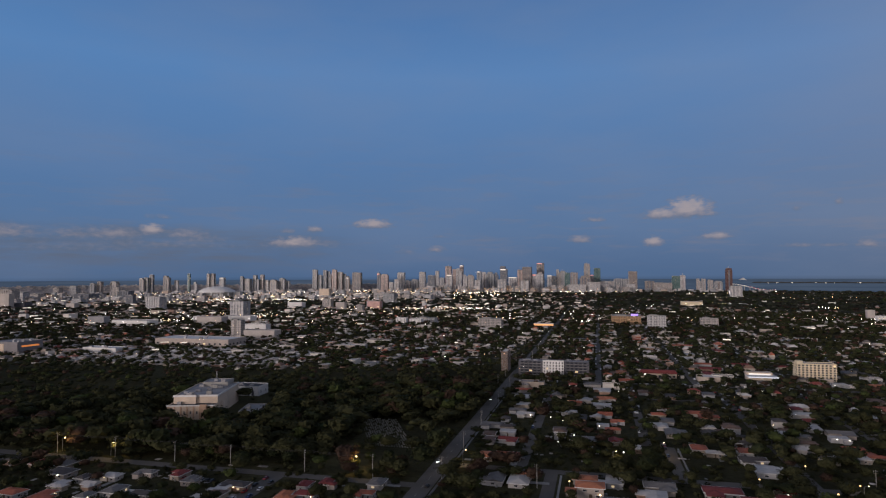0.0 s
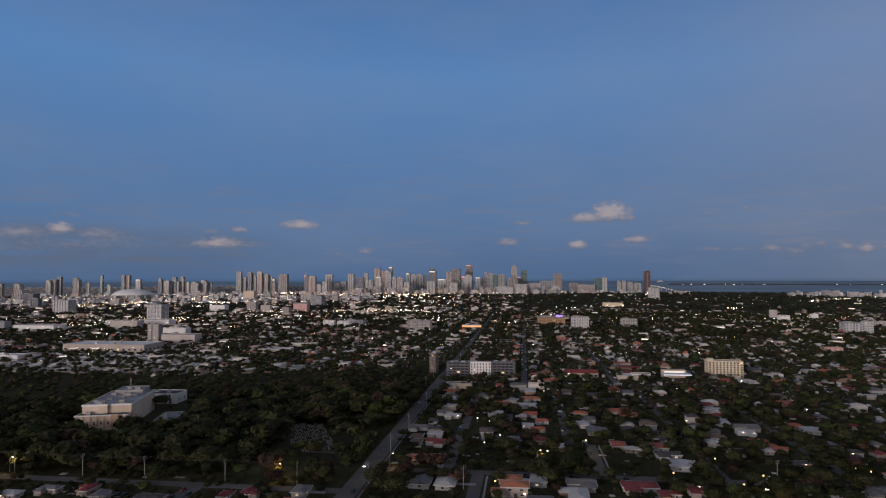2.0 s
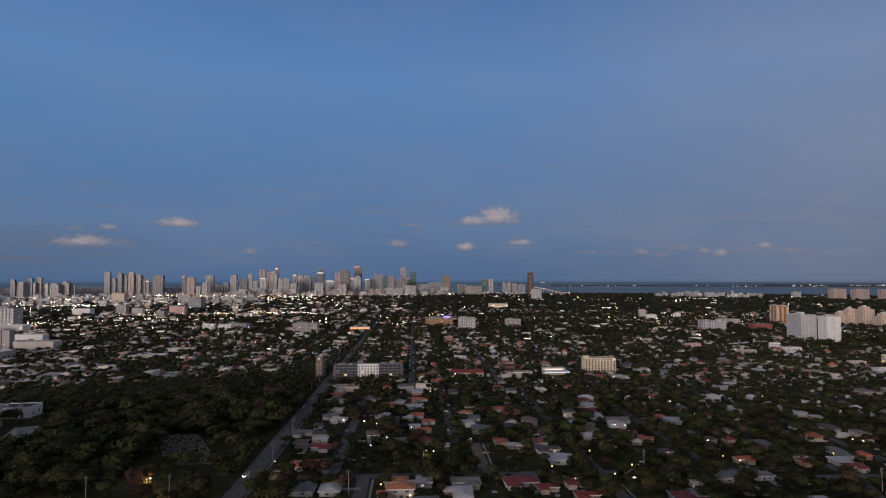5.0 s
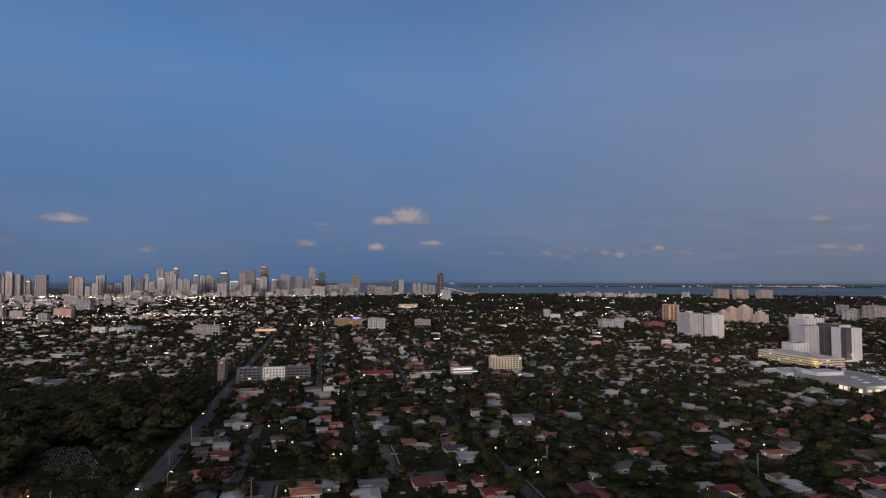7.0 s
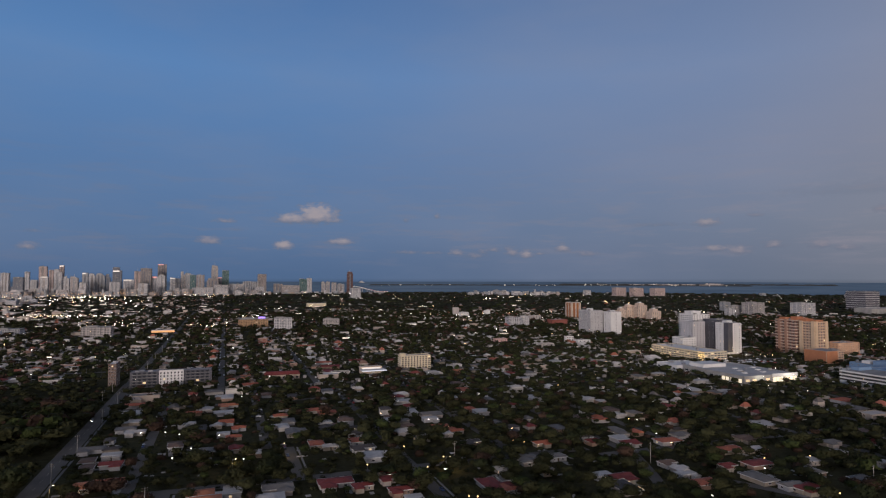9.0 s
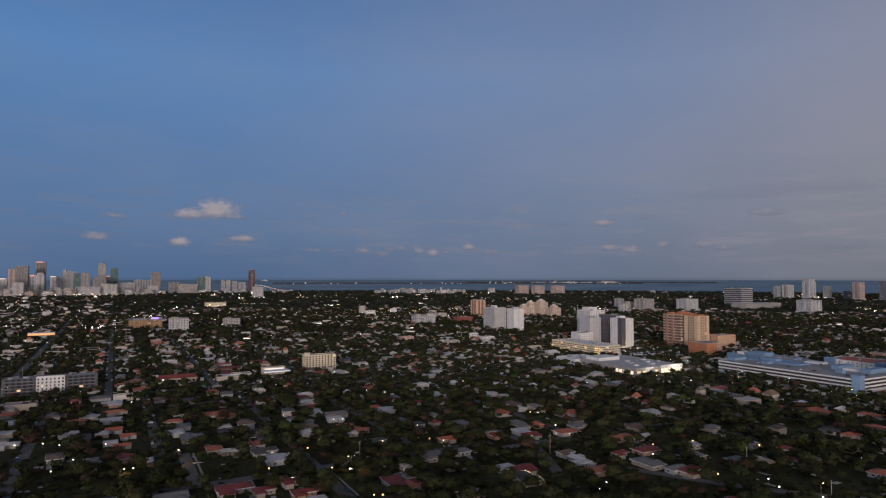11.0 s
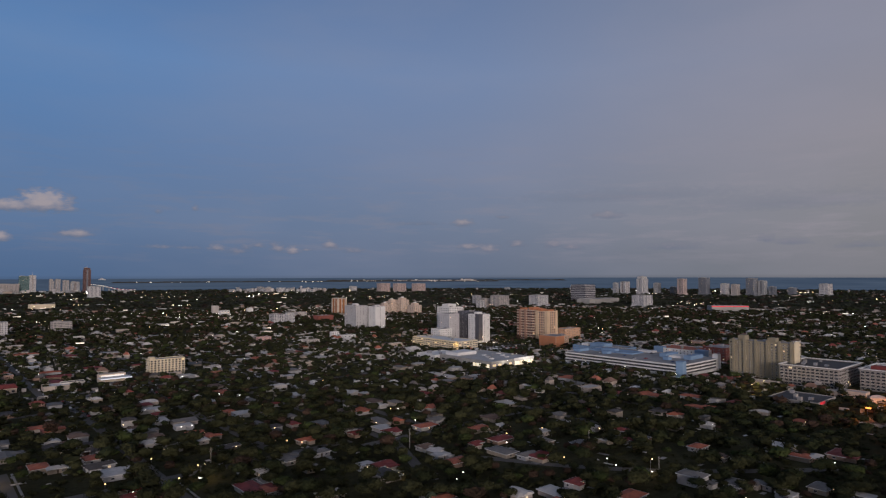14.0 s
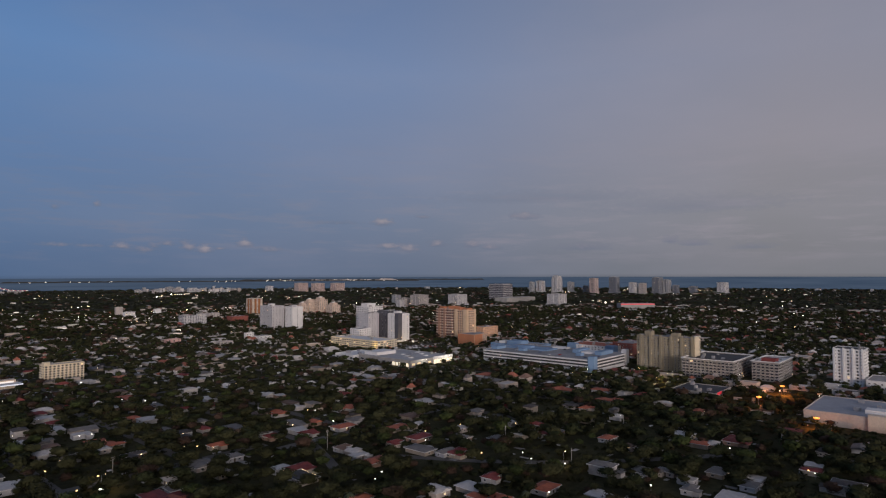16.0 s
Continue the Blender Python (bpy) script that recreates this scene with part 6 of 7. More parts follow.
lots.sort(key=lambda p: math.hypot(*p))
made, far_lots = 0, []
for x, y in lots:
    if not clear(x, y, 5.0) or hrng.random() < 0.10 or math.hypot(x, y) < 430:
        continue
    if made < 40:
        house(x, y, hrng.uniform(8.8, 12.5), hrng.choices("trgdb", (1, 2, 4, 5, 4))[0], hrng, hrng.choice((0, 90, -90)) + hrng.uniform(-3, 3))
        made += 1
    elif math.hypot(x, y) > 590:
        far_lots.append((x, y))

# ---- the rest of the suburb, out to the skyline ----
grid = np.random.RandomState(5)


def sector(n, r0, r1):
    """Even places in the part of the plain that lies before the drone."""
    r = np.sqrt(grid.uniform(r0 * r0, r1 * r1, n))
    a = np.radians(grid.uniform(-54, 88, n))
    return np.stack([r * np.sin(a), r * np.cos(a)], 1)


rest = list(far_lots)
for sx in FAR_STREETS:
    for off in (-30, -14, 14, 30):
        y = 20.0
        while y < 2300:
            x = sx + off + grid.uniform(-4, 4)
            r = math.hypot(x, y)
            patch = noise.noise(Vector((x * 0.006, y * 0.006, 3.0))) + 0.6 * noise.noise(Vector((x * 0.02, y * 0.02, 9.0)))
            if grid.uniform() > 0.60 + 1.35 * patch - (0.10 if x > 0.1 * y and r > 1100 else 0.0):
                y += grid.uniform(14, 24)
                continue
            if (y > CROSS_Y or x > 590 or x < -110) and 600 < r < 2300 and -54 < ground_bearing(x, y) < 88 and not in_park(x, y) and not on_road(x, y, 5) and clear(x, y, 5) and grid.uniform() < 0.95:
                rest.append((x, y))
            y += grid.uniform(16, 26)
rest += [(x, y) for x, y in sector(7500, 2300, 4800) if clear(x, y, 3) and (ground_bearing(x, y) < 0 or grid.uniform() < 0.2)]
rest = np.array(rest)
n = len(rest)
far = np.hypot(rest[:, 0], rest[:, 1])
bear = np.degrees(np.arctan2(rest[:, 0], rest[:, 1]))
busy = (bear < -3) & (far > 1000) & (far < 4400)
flat = grid.uniform(size=n) < np.where(busy, 0.45, 0.22)
z = np.zeros(n)
pos = np.column_stack([rest, z])
yaw = np.where(grid.uniform(size=n) < 0.5, 0, math.pi / 2) + grid.normal(0, 0.04, n)
# hipped houses
hw = (8.5 + 5.0 * grid.uniform(size=n) + 9.0 * grid.uniform(size=n) ** 6) * np.where(far > 2300, 1.25, 0.86)
size = np.column_stack([hw, hw * grid.uniform(0.62, 0.85, n), grid.uniform(4.2, 5.4, n) * np.where(grid.uniform(size=n) < 0.1, 1.7, 1)])
wall_v = [(x, y, z) for z in (0, 0.58) for x, y in ((-0.5, -0.5), (0.5, -0.5), (0.5, 0.5), (-0.5, 0.5))]
wall_t = [(0, 1, 5), (0, 5, 4), (1, 2, 6), (1, 6, 5), (2, 3, 7), (2, 7, 6), (3, 0, 4), (3, 4, 7)]
roof_v = [(-0.56, -0.56, 0.58), (0.56, -0.56, 0.58), (0.56, 0.56, 0.58), (-0.56, 0.56, 0.58), (-0.22, 0, 1), (0.22, 0, 1)]
roof_t = [(0, 1, 5), (0, 5, 4), (2, 3, 4), (2, 4, 5), (1, 2, 5), (3, 0, 4)]
q = ~flat
soup("far_house_walls", *scatter(wall_v, wall_t, pos[q], yaw[q], size[q]), [far_wall_mat], None, "painted walls of far suburban houses", "houses")
soup("far_house_roofs", *scatter(roof_v, roof_t, pos[q], yaw[q], size[q]), [far_roof_mat], None, "tiled and coated hipped roofs of far suburban houses", "roofs")
# flat-roofed shops, warehouses and flats
q = flat
k = int(q.sum())
fw = np.where(busy[q], grid.gamma(2.0, 5.0, k) + 7, grid.uniform(12, 24, k))
fs = np.column_stack([np.minimum(fw, 55), np.minimum(fw, 55) * grid.uniform(0.4, 0.8, k), np.where((grid.uniform(size=k) < 0.12) & (far[q] > 1900) & busy[q], grid.uniform(8, 17, k), grid.uniform(3.8, 6.5, k))])
block_v = [(x, y, z) for z in (0, 1) for x, y in ((-0.5, -0.5), (0.5, -0.5), (0.5, 0.5), (-0.5, 0.5))]
top_v = [(-0.48, -0.46, 0.94), (0.48, -0.46, 0.94), (0.48, 0.46, 0.94), (-0.48, 0.46, 0.94)]
soup("far_block_walls", *scatter(block_v, wall_t, pos[q], yaw[q], fs), [far_wall_mat], None, "painted walls of far flat-roofed blocks", "buildings")
soup("far_block_roofs", *scatter(top_v, [(0, 1, 2), (0, 2, 3)], pos[q], yaw[q], fs), [flat_roof_mat], None, "pale gravel roofs of far flat-roofed blocks", "roofs")

# ---- trees ----
def tuft_cloud(seed, lobes, tufts, size, squash=0.75, single=False):
    """Leaf tufts round several lobes of a crown, in a unit crown one wide and up to one high."""
    r = np.random.RandomState(seed)
    cs = r.normal(0, 1, (lobes, 3))
    cs = cs / np.linalg.norm(cs, axis=1)[:, None] * r.uniform(0.06, 0.22, (lobes, 1))
    which = r.randint(0, lobes, tufts)
    dirs = r.normal(0, 1, (tufts, 3))
    dirs /= np.linalg.norm(dirs, axis=1)[:, None]
    rad = r.uniform(0.19, 0.30, lobes)[which] * r.uniform(0.8, 1.15, tufts)
    c = cs[which] + dirs * rad[:, None]
    c[:, 2] = c[:, 2] * squash + 0.62
    a = r.normal(0, 1, (tufts, 3))
    a /= np.linalg.norm(a, axis=1)[:, None]
    b2 = np.cross(a, dirs)
    b2 /= np.linalg.norm(b2, axis=1)[:, None] + 1e-6
    a = np.cross(b2, dirs) + 0.5 * dirs * r.uniform(-1, 1, (tufts, 1))
    s = size * r.uniform(0.6, 1.4, (tufts, 1))
    if single:
        v = np.stack([c - a * s - b2 * s, c + a * s - b2 * s * 0.4, c + b2 * s], 1).reshape(-1, 3)
        return v, np.arange(tufts * 3).reshape(-1, 3)
    v = np.stack([c - a * s, c + b2 * s * 0.8, c + a * s, c - b2 * s * 0.8], 1).reshape(-1, 3)
    t = np.array([(0, 1, 2), (0, 2, 3)])[None] + 4 * np.arange(tufts)[:, None, None]
    return v, t.reshape(-1, 3)


def core(seed):
    """A rough inner mass that keeps a crown from being seen through."""
    bm = bmesh.new()
    bmesh.ops.create_icosphere(bm, subdivisions=2, radius=0.31)
    for i, v in enumerate(bm.verts):
        k = 0.85 + 0.75 * noise.noise(v.co * 7 + Vector((seed, seed, 0)))
        v.co = Vector((v.co.x * k, v.co.y * k, v.co.z * k * 0.75 + 0.60))
    vs = np.array([v.co for v in bm.verts])
    ts = np.array([[w.index for w in f.verts] for f in bm.faces])
    bm.free()
    return vs, ts


def kernel(r):
    """A small dark heart for a far crown."""
    bm = bmesh.new()
    bmesh.ops.create_icosphere(bm, subdivisions=1, radius=r)
    vs = np.array([(v.co.x, v.co.y, v.co.z * 0.75 + 0.58) for v in bm.verts])
    ts = np.array([[w.index for w in f.verts] for f in bm.faces])
    bm.free()
    return vs, ts


def tri_mesh(name, v, t, mat):
    return mesh_of(name, [tuple(p) for p in v], [tuple(int(i) for i in q) for q in t], [mat])


CROWNS = []
for s in range(6):
    CROWNS.append(tri_mesh("crown", *merge([core(s), tuft_cloud(s + 1, 9 + s, 1100, 0.027, single=True)]), leaf_mat))
GREY_CROWN = tri_mesh("crown", *merge([kernel(0.14), tuft_cloud(40, 9, 1000, 0.026, single=True)]), grey_leaf_mat)


def trunk_mesh():
    shapes = [tube(0, 0, 0, 0.42, 0.035, 0.022, 7)]
    for a in range(4):
        u = a * 1.7
        shapes.append(beam((0, 0, 0.30 + 0.03 * a), (0.2 * math.cos(u), 0.2 * math.sin(u), 0.62), 0.011))
    return mesh_of("trunk", *join(*shapes), [bark_mat])


TRUNK = trunk_mesh()


def palm_parts():
    v, f = join(tube(0, 0, 0, 4.5, 0.24, 0.17, 7), tube(0, 0, 4.5, 9.0, 0.17, 0.15, 7))
    trunk = mesh_of("trunk", v, f, [bark_mat])
    verts, faces = [], []
    r = random.Random(4)
    for i in range(15):
        a = i * 2.4
        rise = r.uniform(-0.5, 0.9)
        pts = []
        for k in range(5):
            s = k / 4
            pts.append(Vector((math.cos(a) * 2.9 * s, math.sin(a) * 2.9 * s, 9.0 + rise * 1.6 * s - 1.9 * s * s)))
        side = Vector((-math.sin(a), math.cos(a), 0))
        for k in range(4):
            w0, w1 = 0.42 * math.sin(0.4 + 2.4 * k / 4), 0.42 * math.sin(0.4 + 2.4 * (k + 1) / 4)
            b0 = len(verts)
            verts += [tuple(pts[k] - side * w0 - Vector((0, 0, 0.15))), tuple(pts[k]), tuple(pts[k] + side * w0 - Vector((0, 0, 0.15))),
                      tuple(pts[k + 1] - side * w1 - Vector((0, 0, 0.15))), tuple(pts[k + 1]), tuple(pts[k + 1] + side * w1 - Vector((0, 0, 0.15)))]
            faces += [(b0, b0 + 1, b0 + 4, b0 + 3), (b0 + 1, b0 + 2, b0 + 5, b0 + 4)]
    return trunk, mesh_of("crown", verts, faces, [palm_mat])


PALM_TRUNK, PALM_CROWN = palm_parts()


def tree(x, y, width, height, kind, rng):
    if kind == "palm":
        ob = thing("palm_tree", pose(x, y, 0, 0, 0, rng.uniform(0, 360)), "tall palm with drooping dark green fronds in a garden", "palm tree", "suburban trees")
        s = height / 10
        ob.scale = (s, s, s)
        part("trunk", PALM_TRUNK, ob)
        part("crown", PALM_CROWN, ob)
        return ob
    label = "bare-looking pale grey tree beside houses" if kind == "grey" else "dark green spreading broadleaf tree with a rounded uneven crown"
    ob = thing("tree", pose(x, y, 0, 0, 0, rng.uniform(0, 360)), label, "tree", "suburban trees")
    ob.scale = (width, width, height)
    part("trunk", TRUNK, ob)
    part("crown", GREY_CROWN if kind == "grey" else rng.choice(CROWNS), ob)
    return ob


trng = random.Random(21)
singles, mid_trees = 0, []
spots = [(x, y) for x, y in sector(7000, 285, 640)]
spots.sort(key=lambda p: math.hypot(*p))
for x, y in spots:
    # thickly grown patches between opener rows of roofs
    leafy = noise.noise(Vector((x * 0.021, y * 0.021, 5.0))) + 0.5 * noise.noise(Vector((x * 0.06, y * 0.06, 2.0))) > (-0.08 if ground_bearing(x, y) > 14 else 0.12)
    if not clear(x, y, -1.2 if leafy else 1.0) or on_open_road(x, y) or (on_lawn(x, y) and (trng.random() < 0.8 or on_graves(x, y))):
        continue
    open_rows = not in_park(x, y)
    if open_rows and trng.random() < (0.15 if leafy else 0.36):
        continue
    w = (4.2 + 7.0 * trng.random() ** 1.5) * (0.85 if open_rows else 1.0) * (1.6 if in_park(x, y) else 1.3 if leafy else 0.95)
    if singles < 300:
        kind = "palm" if trng.random() < 0.07 and not in_park(x, y) else "grey" if trng.random() < 0.03 else "tree"
        tree(x, y, w * 1.4, w * trng.uniform(0.55, 0.85) + 2.4, kind, trng)
        singles += 1
    else:
        mid_trees.append((x, y, w))


tone_rng = np.random.RandomState(12)


def forest(name, places, widths, templates, label, low=0.8, high=1.1, base=None):
    parts, tones, places, widths = [], [], np.asarray(places), np.asarray(widths)
    which = grid.randint(0, len(templates), len(places))
    for i, (tv, tt) in enumerate(templates):
        s = which == i
        w = widths[s]
        sz = np.column_stack([w, w, w * grid.uniform(low, high, len(w)) * 0.72])
        tones.append(np.repeat(tone_rng.choice(4, len(w), p=(0.68, 0.10, 0.08, 0.14)), len(tt)))
        parts.append(scatter(tv, tt, np.column_stack([places[s], np.zeros(len(w))]), grid.uniform(0, 6.28, len(w)), sz))
    return soup(name, *merge(parts), [base or far_leaf_mat, rust_leaf_mat, fresh_leaf_mat, dark_leaf_mat], np.concatenate(tones), label, "trees", "")


mid_templates = [merge([core(30 + s), tuft_cloud(60 + s, 10, 105, 0.066, single=True)]) for s in range(7)]
back_templates = [merge([kernel(0.31), tuft_cloud(70 + s, 7, 46, 0.085, single=True)]) for s in range(6)]
far_templates = [tuft_cloud(80 + s, 5, 22, 0.17, single=True) for s in range(5)]
fine_templates = [merge([core(20 + s), tuft_cloud(50 + s, 11, 460, 0.038, single=True)]) for s in range(7)]
for close, templates, words in ((True, fine_templates, "dark broadleaf trees packed between the near houses"), (False, mid_templates, "dark broadleaf trees over the cemetery and gardens")):
    stand = [q for q in mid_trees if (math.hypot(q[0], q[1]) < 430) == close]
    forest("near_trees", [(a, b2) for a, b2, c in stand], [c * 1.4 for a, b2, c in stand], templates, words, 0.75, 1.2)
p = [(x, y) for x, y in sector(10500, 640, 1150) if clear(x, y, 1) and not on_open_road(x, y)]
forest("middle_distance_trees", p, grid.uniform(6, 13, len(p)) * np.where(np.arctan2(np.array(p)[:, 0], np.array(p)[:, 1]) > 0.25, 1.06, 1.0), back_templates, "dark broadleaf trees between the houses")
p = [(x, y) for x, y in sector(19500, 1150, 2100) if clear(x, y, 2) and not on_open_road(x, y)]
bear = np.degrees(np.arctan2(np.array(p)[:, 0], np.array(p)[:, 1]))
p = [q for q, b2 in zip(p, bear) if b2 > -3 or grid.uniform() < 0.8]
forest("far_trees", p, grid.uniform(9, 17, len(p)), far_templates, "dark tree canopy between far houses", 0.65, 0.9)
p = [(x, y) for x, y in sector(19000, 2100, 4900) if clear(x, y, 2)]
bear = np.degrees(np.arctan2(np.array(p)[:, 0], np.array(p)[:, 1]))
p = [q for q, b2 in zip(p, bear) if b2 > 2 or grid.uniform() < 0.3 or math.hypot(*q) < (4150 if b2 > -14 else 2700)]
# foliage colour lifted and blued here to carry haze over the far canopy
forest("distant_woods", p, grid.uniform(20, 41, len(p)), far_templates, "dark canopy of distant woods before the bay", 0.33, 0.48,
       material("haze_tinted_woods", (0.047, 0.052, 0.038), 0.9, 0.35, 0.01, 0.1, spec=0.03))

shrub_v, shrub_t = tuft_cloud(150, 5, 22, 0.16, single=True)
shrub_v = (shrub_v - [0, 0, 0.62]) * 1.6 + [0, 0, 0.30]
p = np.array([(x, y) for x, y in sector(8200, 254, 720) if clear(x, y, -0.8) and not on_open_road(x, y) and not (on_lawn(x, y) and grid.uniform() < 0.97)])
w = grid.uniform(1.6, 4.2, len(p))
soup("garden_shrubs", *scatter(shrub_v, shrub_t, np.column_stack([p, np.zeros(len(p))]), grid.uniform(0, 6.28, len(p)), np.column_stack([w, w, w * grid.uniform(0.6, 0.9, len(p))])),
     [far_leaf_mat], None, "dark shrubs and hedges round the houses", "shrubs")

# ---- lamps over the city ----
oct_v = [(0.5, 0, 0), (-0.5, 0, 0), (0, 0.5, 0), (0, -0.5, 0), (0, 0, 0.5), (0, 0, -0.5)]
oct_t = [(0, 2, 4), (2, 1, 4), (1, 3, 4), (3, 0, 4), (2, 0, 5), (1, 2, 5), (3, 1, 5), (0, 3, 5)]
pole_v = [(0.06, 0, 0), (-0.03, 0.05, 0), (-0.03, -0.05, 0), (0.06, 0, 1), (-0.03, 0.05, 1), (-0.03, -0.05, 1)]
pole_t = [(0, 1, 4), (0, 4, 3), (1, 2, 5), (1, 5, 4), (2, 0, 3), (2, 3, 5)]
lamps = np.concatenate([sector(250, 640, 1000), sector(430, 1000, 2000), sector(300, 2000, 4700)])
lb = np.degrees(np.arctan2(lamps[:, 0], lamps[:, 1]))
lr = np.hypot(lamps[:, 0], lamps[:, 1])
keep_lamp = (lb < 2) & (lr > 900) | (grid.uniform(size=len(lb)) < 0.55)
lamps = lamps[keep_lamp]
knots = np.concatenate([sector(26, 1000, 2200), sector(60, 2200, 4600)])           # car parks, crossings and forecourts
kb = np.degrees(np.arctan2(knots[:, 0], knots[:, 1]))
crowd = [sector(2600, 1100, 4600)]
cb = np.degrees(np.arctan2(crowd[0][:, 0], crowd[0][:, 1]))
crowd[0] = crowd[0][(cb < -6) & (grid.uniform(size=len(cb)) < 0.9)]
ring = np.random.RandomState(31)
ra, rr = np.radians(ring.uniform(-22, 4, 60)), ring.uniform(4120, 4420, 60)
crowd.append(np.column_stack([rr * np.sin(ra), rr * np.cos(ra)]))
for (kx, ky), b2 in zip(knots, kb):
    if b2 > 2 and math.hypot(kx, ky) > 2000 and grid.uniform() < 0.35:
        continue
    m = grid.randint(5, 13) if b2 > -5 else grid.randint(16, 44)
    crowd.append(np.column_stack([kx + grid.normal(0, 55, m), ky + grid.normal(0, 30, m)]))
for x0, y0, m in ((712, 2215, 16), (1250, 2900, 14), (140, 2200, 8), (470, 2480, 10), (690, 670, 26), (600, 520, 10), (700, 735, 12), (1000, 700, 16), (-20, 1500, 18), (60, 1800, 16), (-900, 720, 16), (-640, 880, 14), (-880, 1500, 30), (-1000, 1300, 20)):
    crowd.append(np.column_stack([x0 + grid.normal(0, 24, m), y0 + grid.normal(0, 28, m)]))
crowd = np.concatenate(crowd)
lamps = np.concatenate([lamps, crowd])
lamps = np.array([q for q in lamps if not in_park(*q)])
lr = np.hypot(lamps[:, 0], lamps[:, 1])
height = grid.uniform(8, 13, len(lamps))
spark = np.where(lr < 1000, 0.06 + 0.00034 * lr, np.where(lamps[:, 0] < 0.035 * lamps[:, 1], 0.00050, 0.00042) * lr) * (grid.uniform(0.6, 1.5, len(lamps)) + 1.6 * grid.uniform(size=len(lamps)) ** 9)
white = grid.uniform(size=len(lamps)) < 0.5
thin = np.ones((len(lamps), 2))
soup("far_lamp_poles", *scatter(pole_v, pole_t, np.column_stack([lamps, np.zeros(len(lamps))]), np.zeros(len(lamps)), np.column_stack([thin, height])), [steel_mat], None, "thin steel poles of far street lamps", "lamp poles")
for s, mat, tone in ((white, white_lamp, "white"), (~white, warm_lamp, "amber")):
    at = np.column_stack([lamps[s], height[s]])
    soup("far_lamp_heads", *scatter(oct_v, oct_t, at, np.zeros(len(at)), np.repeat(spark[s][:, None], 3, 1)), [mat], None, f"{tone} glowing heads of far street lamps", "street lamps")

quay = np.random.RandomState(32)
qa, qr = np.radians(quay.uniform(-21, 1, 150)), quay.uniform(4080, 4240, 150)
soup("quay_lamp_heads", *scatter(oct_v, oct_t, np.column_stack([qr * np.sin(qa), qr * np.cos(qa), quay.uniform(14, 30, 150)]), np.zeros(150), np.repeat(quay.uniform(2.0, 5.0, 150)[:, None], 3, 1)),
     [glowing("amber_quay_lamp", (1.0, 0.58, 0.26), 1.0, "island")], None, "amber lamps along the foot of the skyline", "street lamps")

# lit shop fronts, forecourts and loading bays in the busy districts
srng = np.random.RandomState(63)
sa, sr = np.radians(srng.uniform(-52, -8, 230)), np.sqrt(srng.uniform(1000 ** 2, 4500 ** 2, 230))
sa = np.concatenate([sa, np.radians(srng.uniform(-3, 84, 24))])
sr = np.concatenate([sr, np.sqrt(srng.uniform(1000 ** 2, 3800 ** 2, 24))])
fronts = np.column_stack([sr * np.sin(sa), sr * np.cos(sa), np.full(254, 6.5)])
tall = 1.0 + 0.0006 * sr * srng.uniform(0.5, 1.3, 254)
soup("lit_shop_fronts", *scatter(block_v, wall_t, fronts, -sa + srng.normal(0, 0.2, 254), np.column_stack([srng.uniform(4, 9, 254) + 0.006 * sr * srng.uniform(0.2, 1.2, 254), np.full(254, 0.6), tall])),
     [shop_glow], None, "lit shop fronts and forecourts of the busy districts", "shop fronts")

# ---- mobile homes, headstones, far shore ----
trailer = np.array([(x, y) for x, y in zip(grid.uniform(-760, -400, 640), grid.uniform(700, 860, 640)) if clear(x, y, 4)])
k = len(trailer)
tw = np.column_stack([grid.uniform(12, 18, k), grid.uniform(4, 5.5, k), grid.uniform(3.2, 4.4, k)])
ta = np.column_stack([trailer, np.zeros(k)])
tyaw = np.where(grid.uniform(size=k) < 0.8, 0.0, math.pi / 2)
soup("mobile_home_walls", *scatter(wall_v, wall_t, ta, tyaw, tw), [far_wall_mat], None, "pale walls of mobile homes beyond the cemetery", "mobile homes")
soup("mobile_home_roofs", *scatter(roof_v, roof_t, ta, tyaw, tw), [flat_roof_mat], None, "white metal roofs of mobile homes in rows", "roofs")

stones = [(-151 + 1.9 * i - 1.6 * j, 401 + 3.2 * j) for i in range(17) for j in range(24) if (i * 7 + j * 3 + i * j) % 7 not in (2, 5)]
stones = np.array(stones)
k = len(stones)
soup("headstones", *scatter(block_v, wall_t + [(4, 5, 6), (4, 6, 7)], np.column_stack([stones, np.zeros(k)]), grid.normal(0, 0.1, k),
     np.column_stack([grid.uniform(0.8, 1.3, k), grid.uniform(0.25, 0.4, k), grid.uniform(0.6, 1.0, k)])), [tank_mat], None, "rows of pale grey headstones on the cemetery lawn", "headstones")


def polar(bearing, r, z=0.0):
    return (r * math.sin(radians(bearing)), r * math.cos(radians(bearing)), z)


def shore(name, b0, b1, z0, z1, r, mat, label):
    """A low island seen across the water, as a part of the far backdrop."""
    n = max(4, int((b1 - b0) / 0.25))
    rng = random.Random(int(b0 * 10) + 7)
    v = [polar(b0 + (b1 - b0) * i / n, r, z0) for i in range(n + 1)]
    v += [polar(b0 + (b1 - b0) * i / n, r, z1 + rng.uniform(-1.5, 2.5) * (0 if i in (0, n) else 1) - (z1 - z0) * (0.9 if i in (0, n) else 0)) for i in range(n + 1)]
    return part(name, mesh_of(name, v, [(i, i + 1, n + 2 + i, n + 1 + i) for i in range(n)], [mat]), backdrop, None, label)


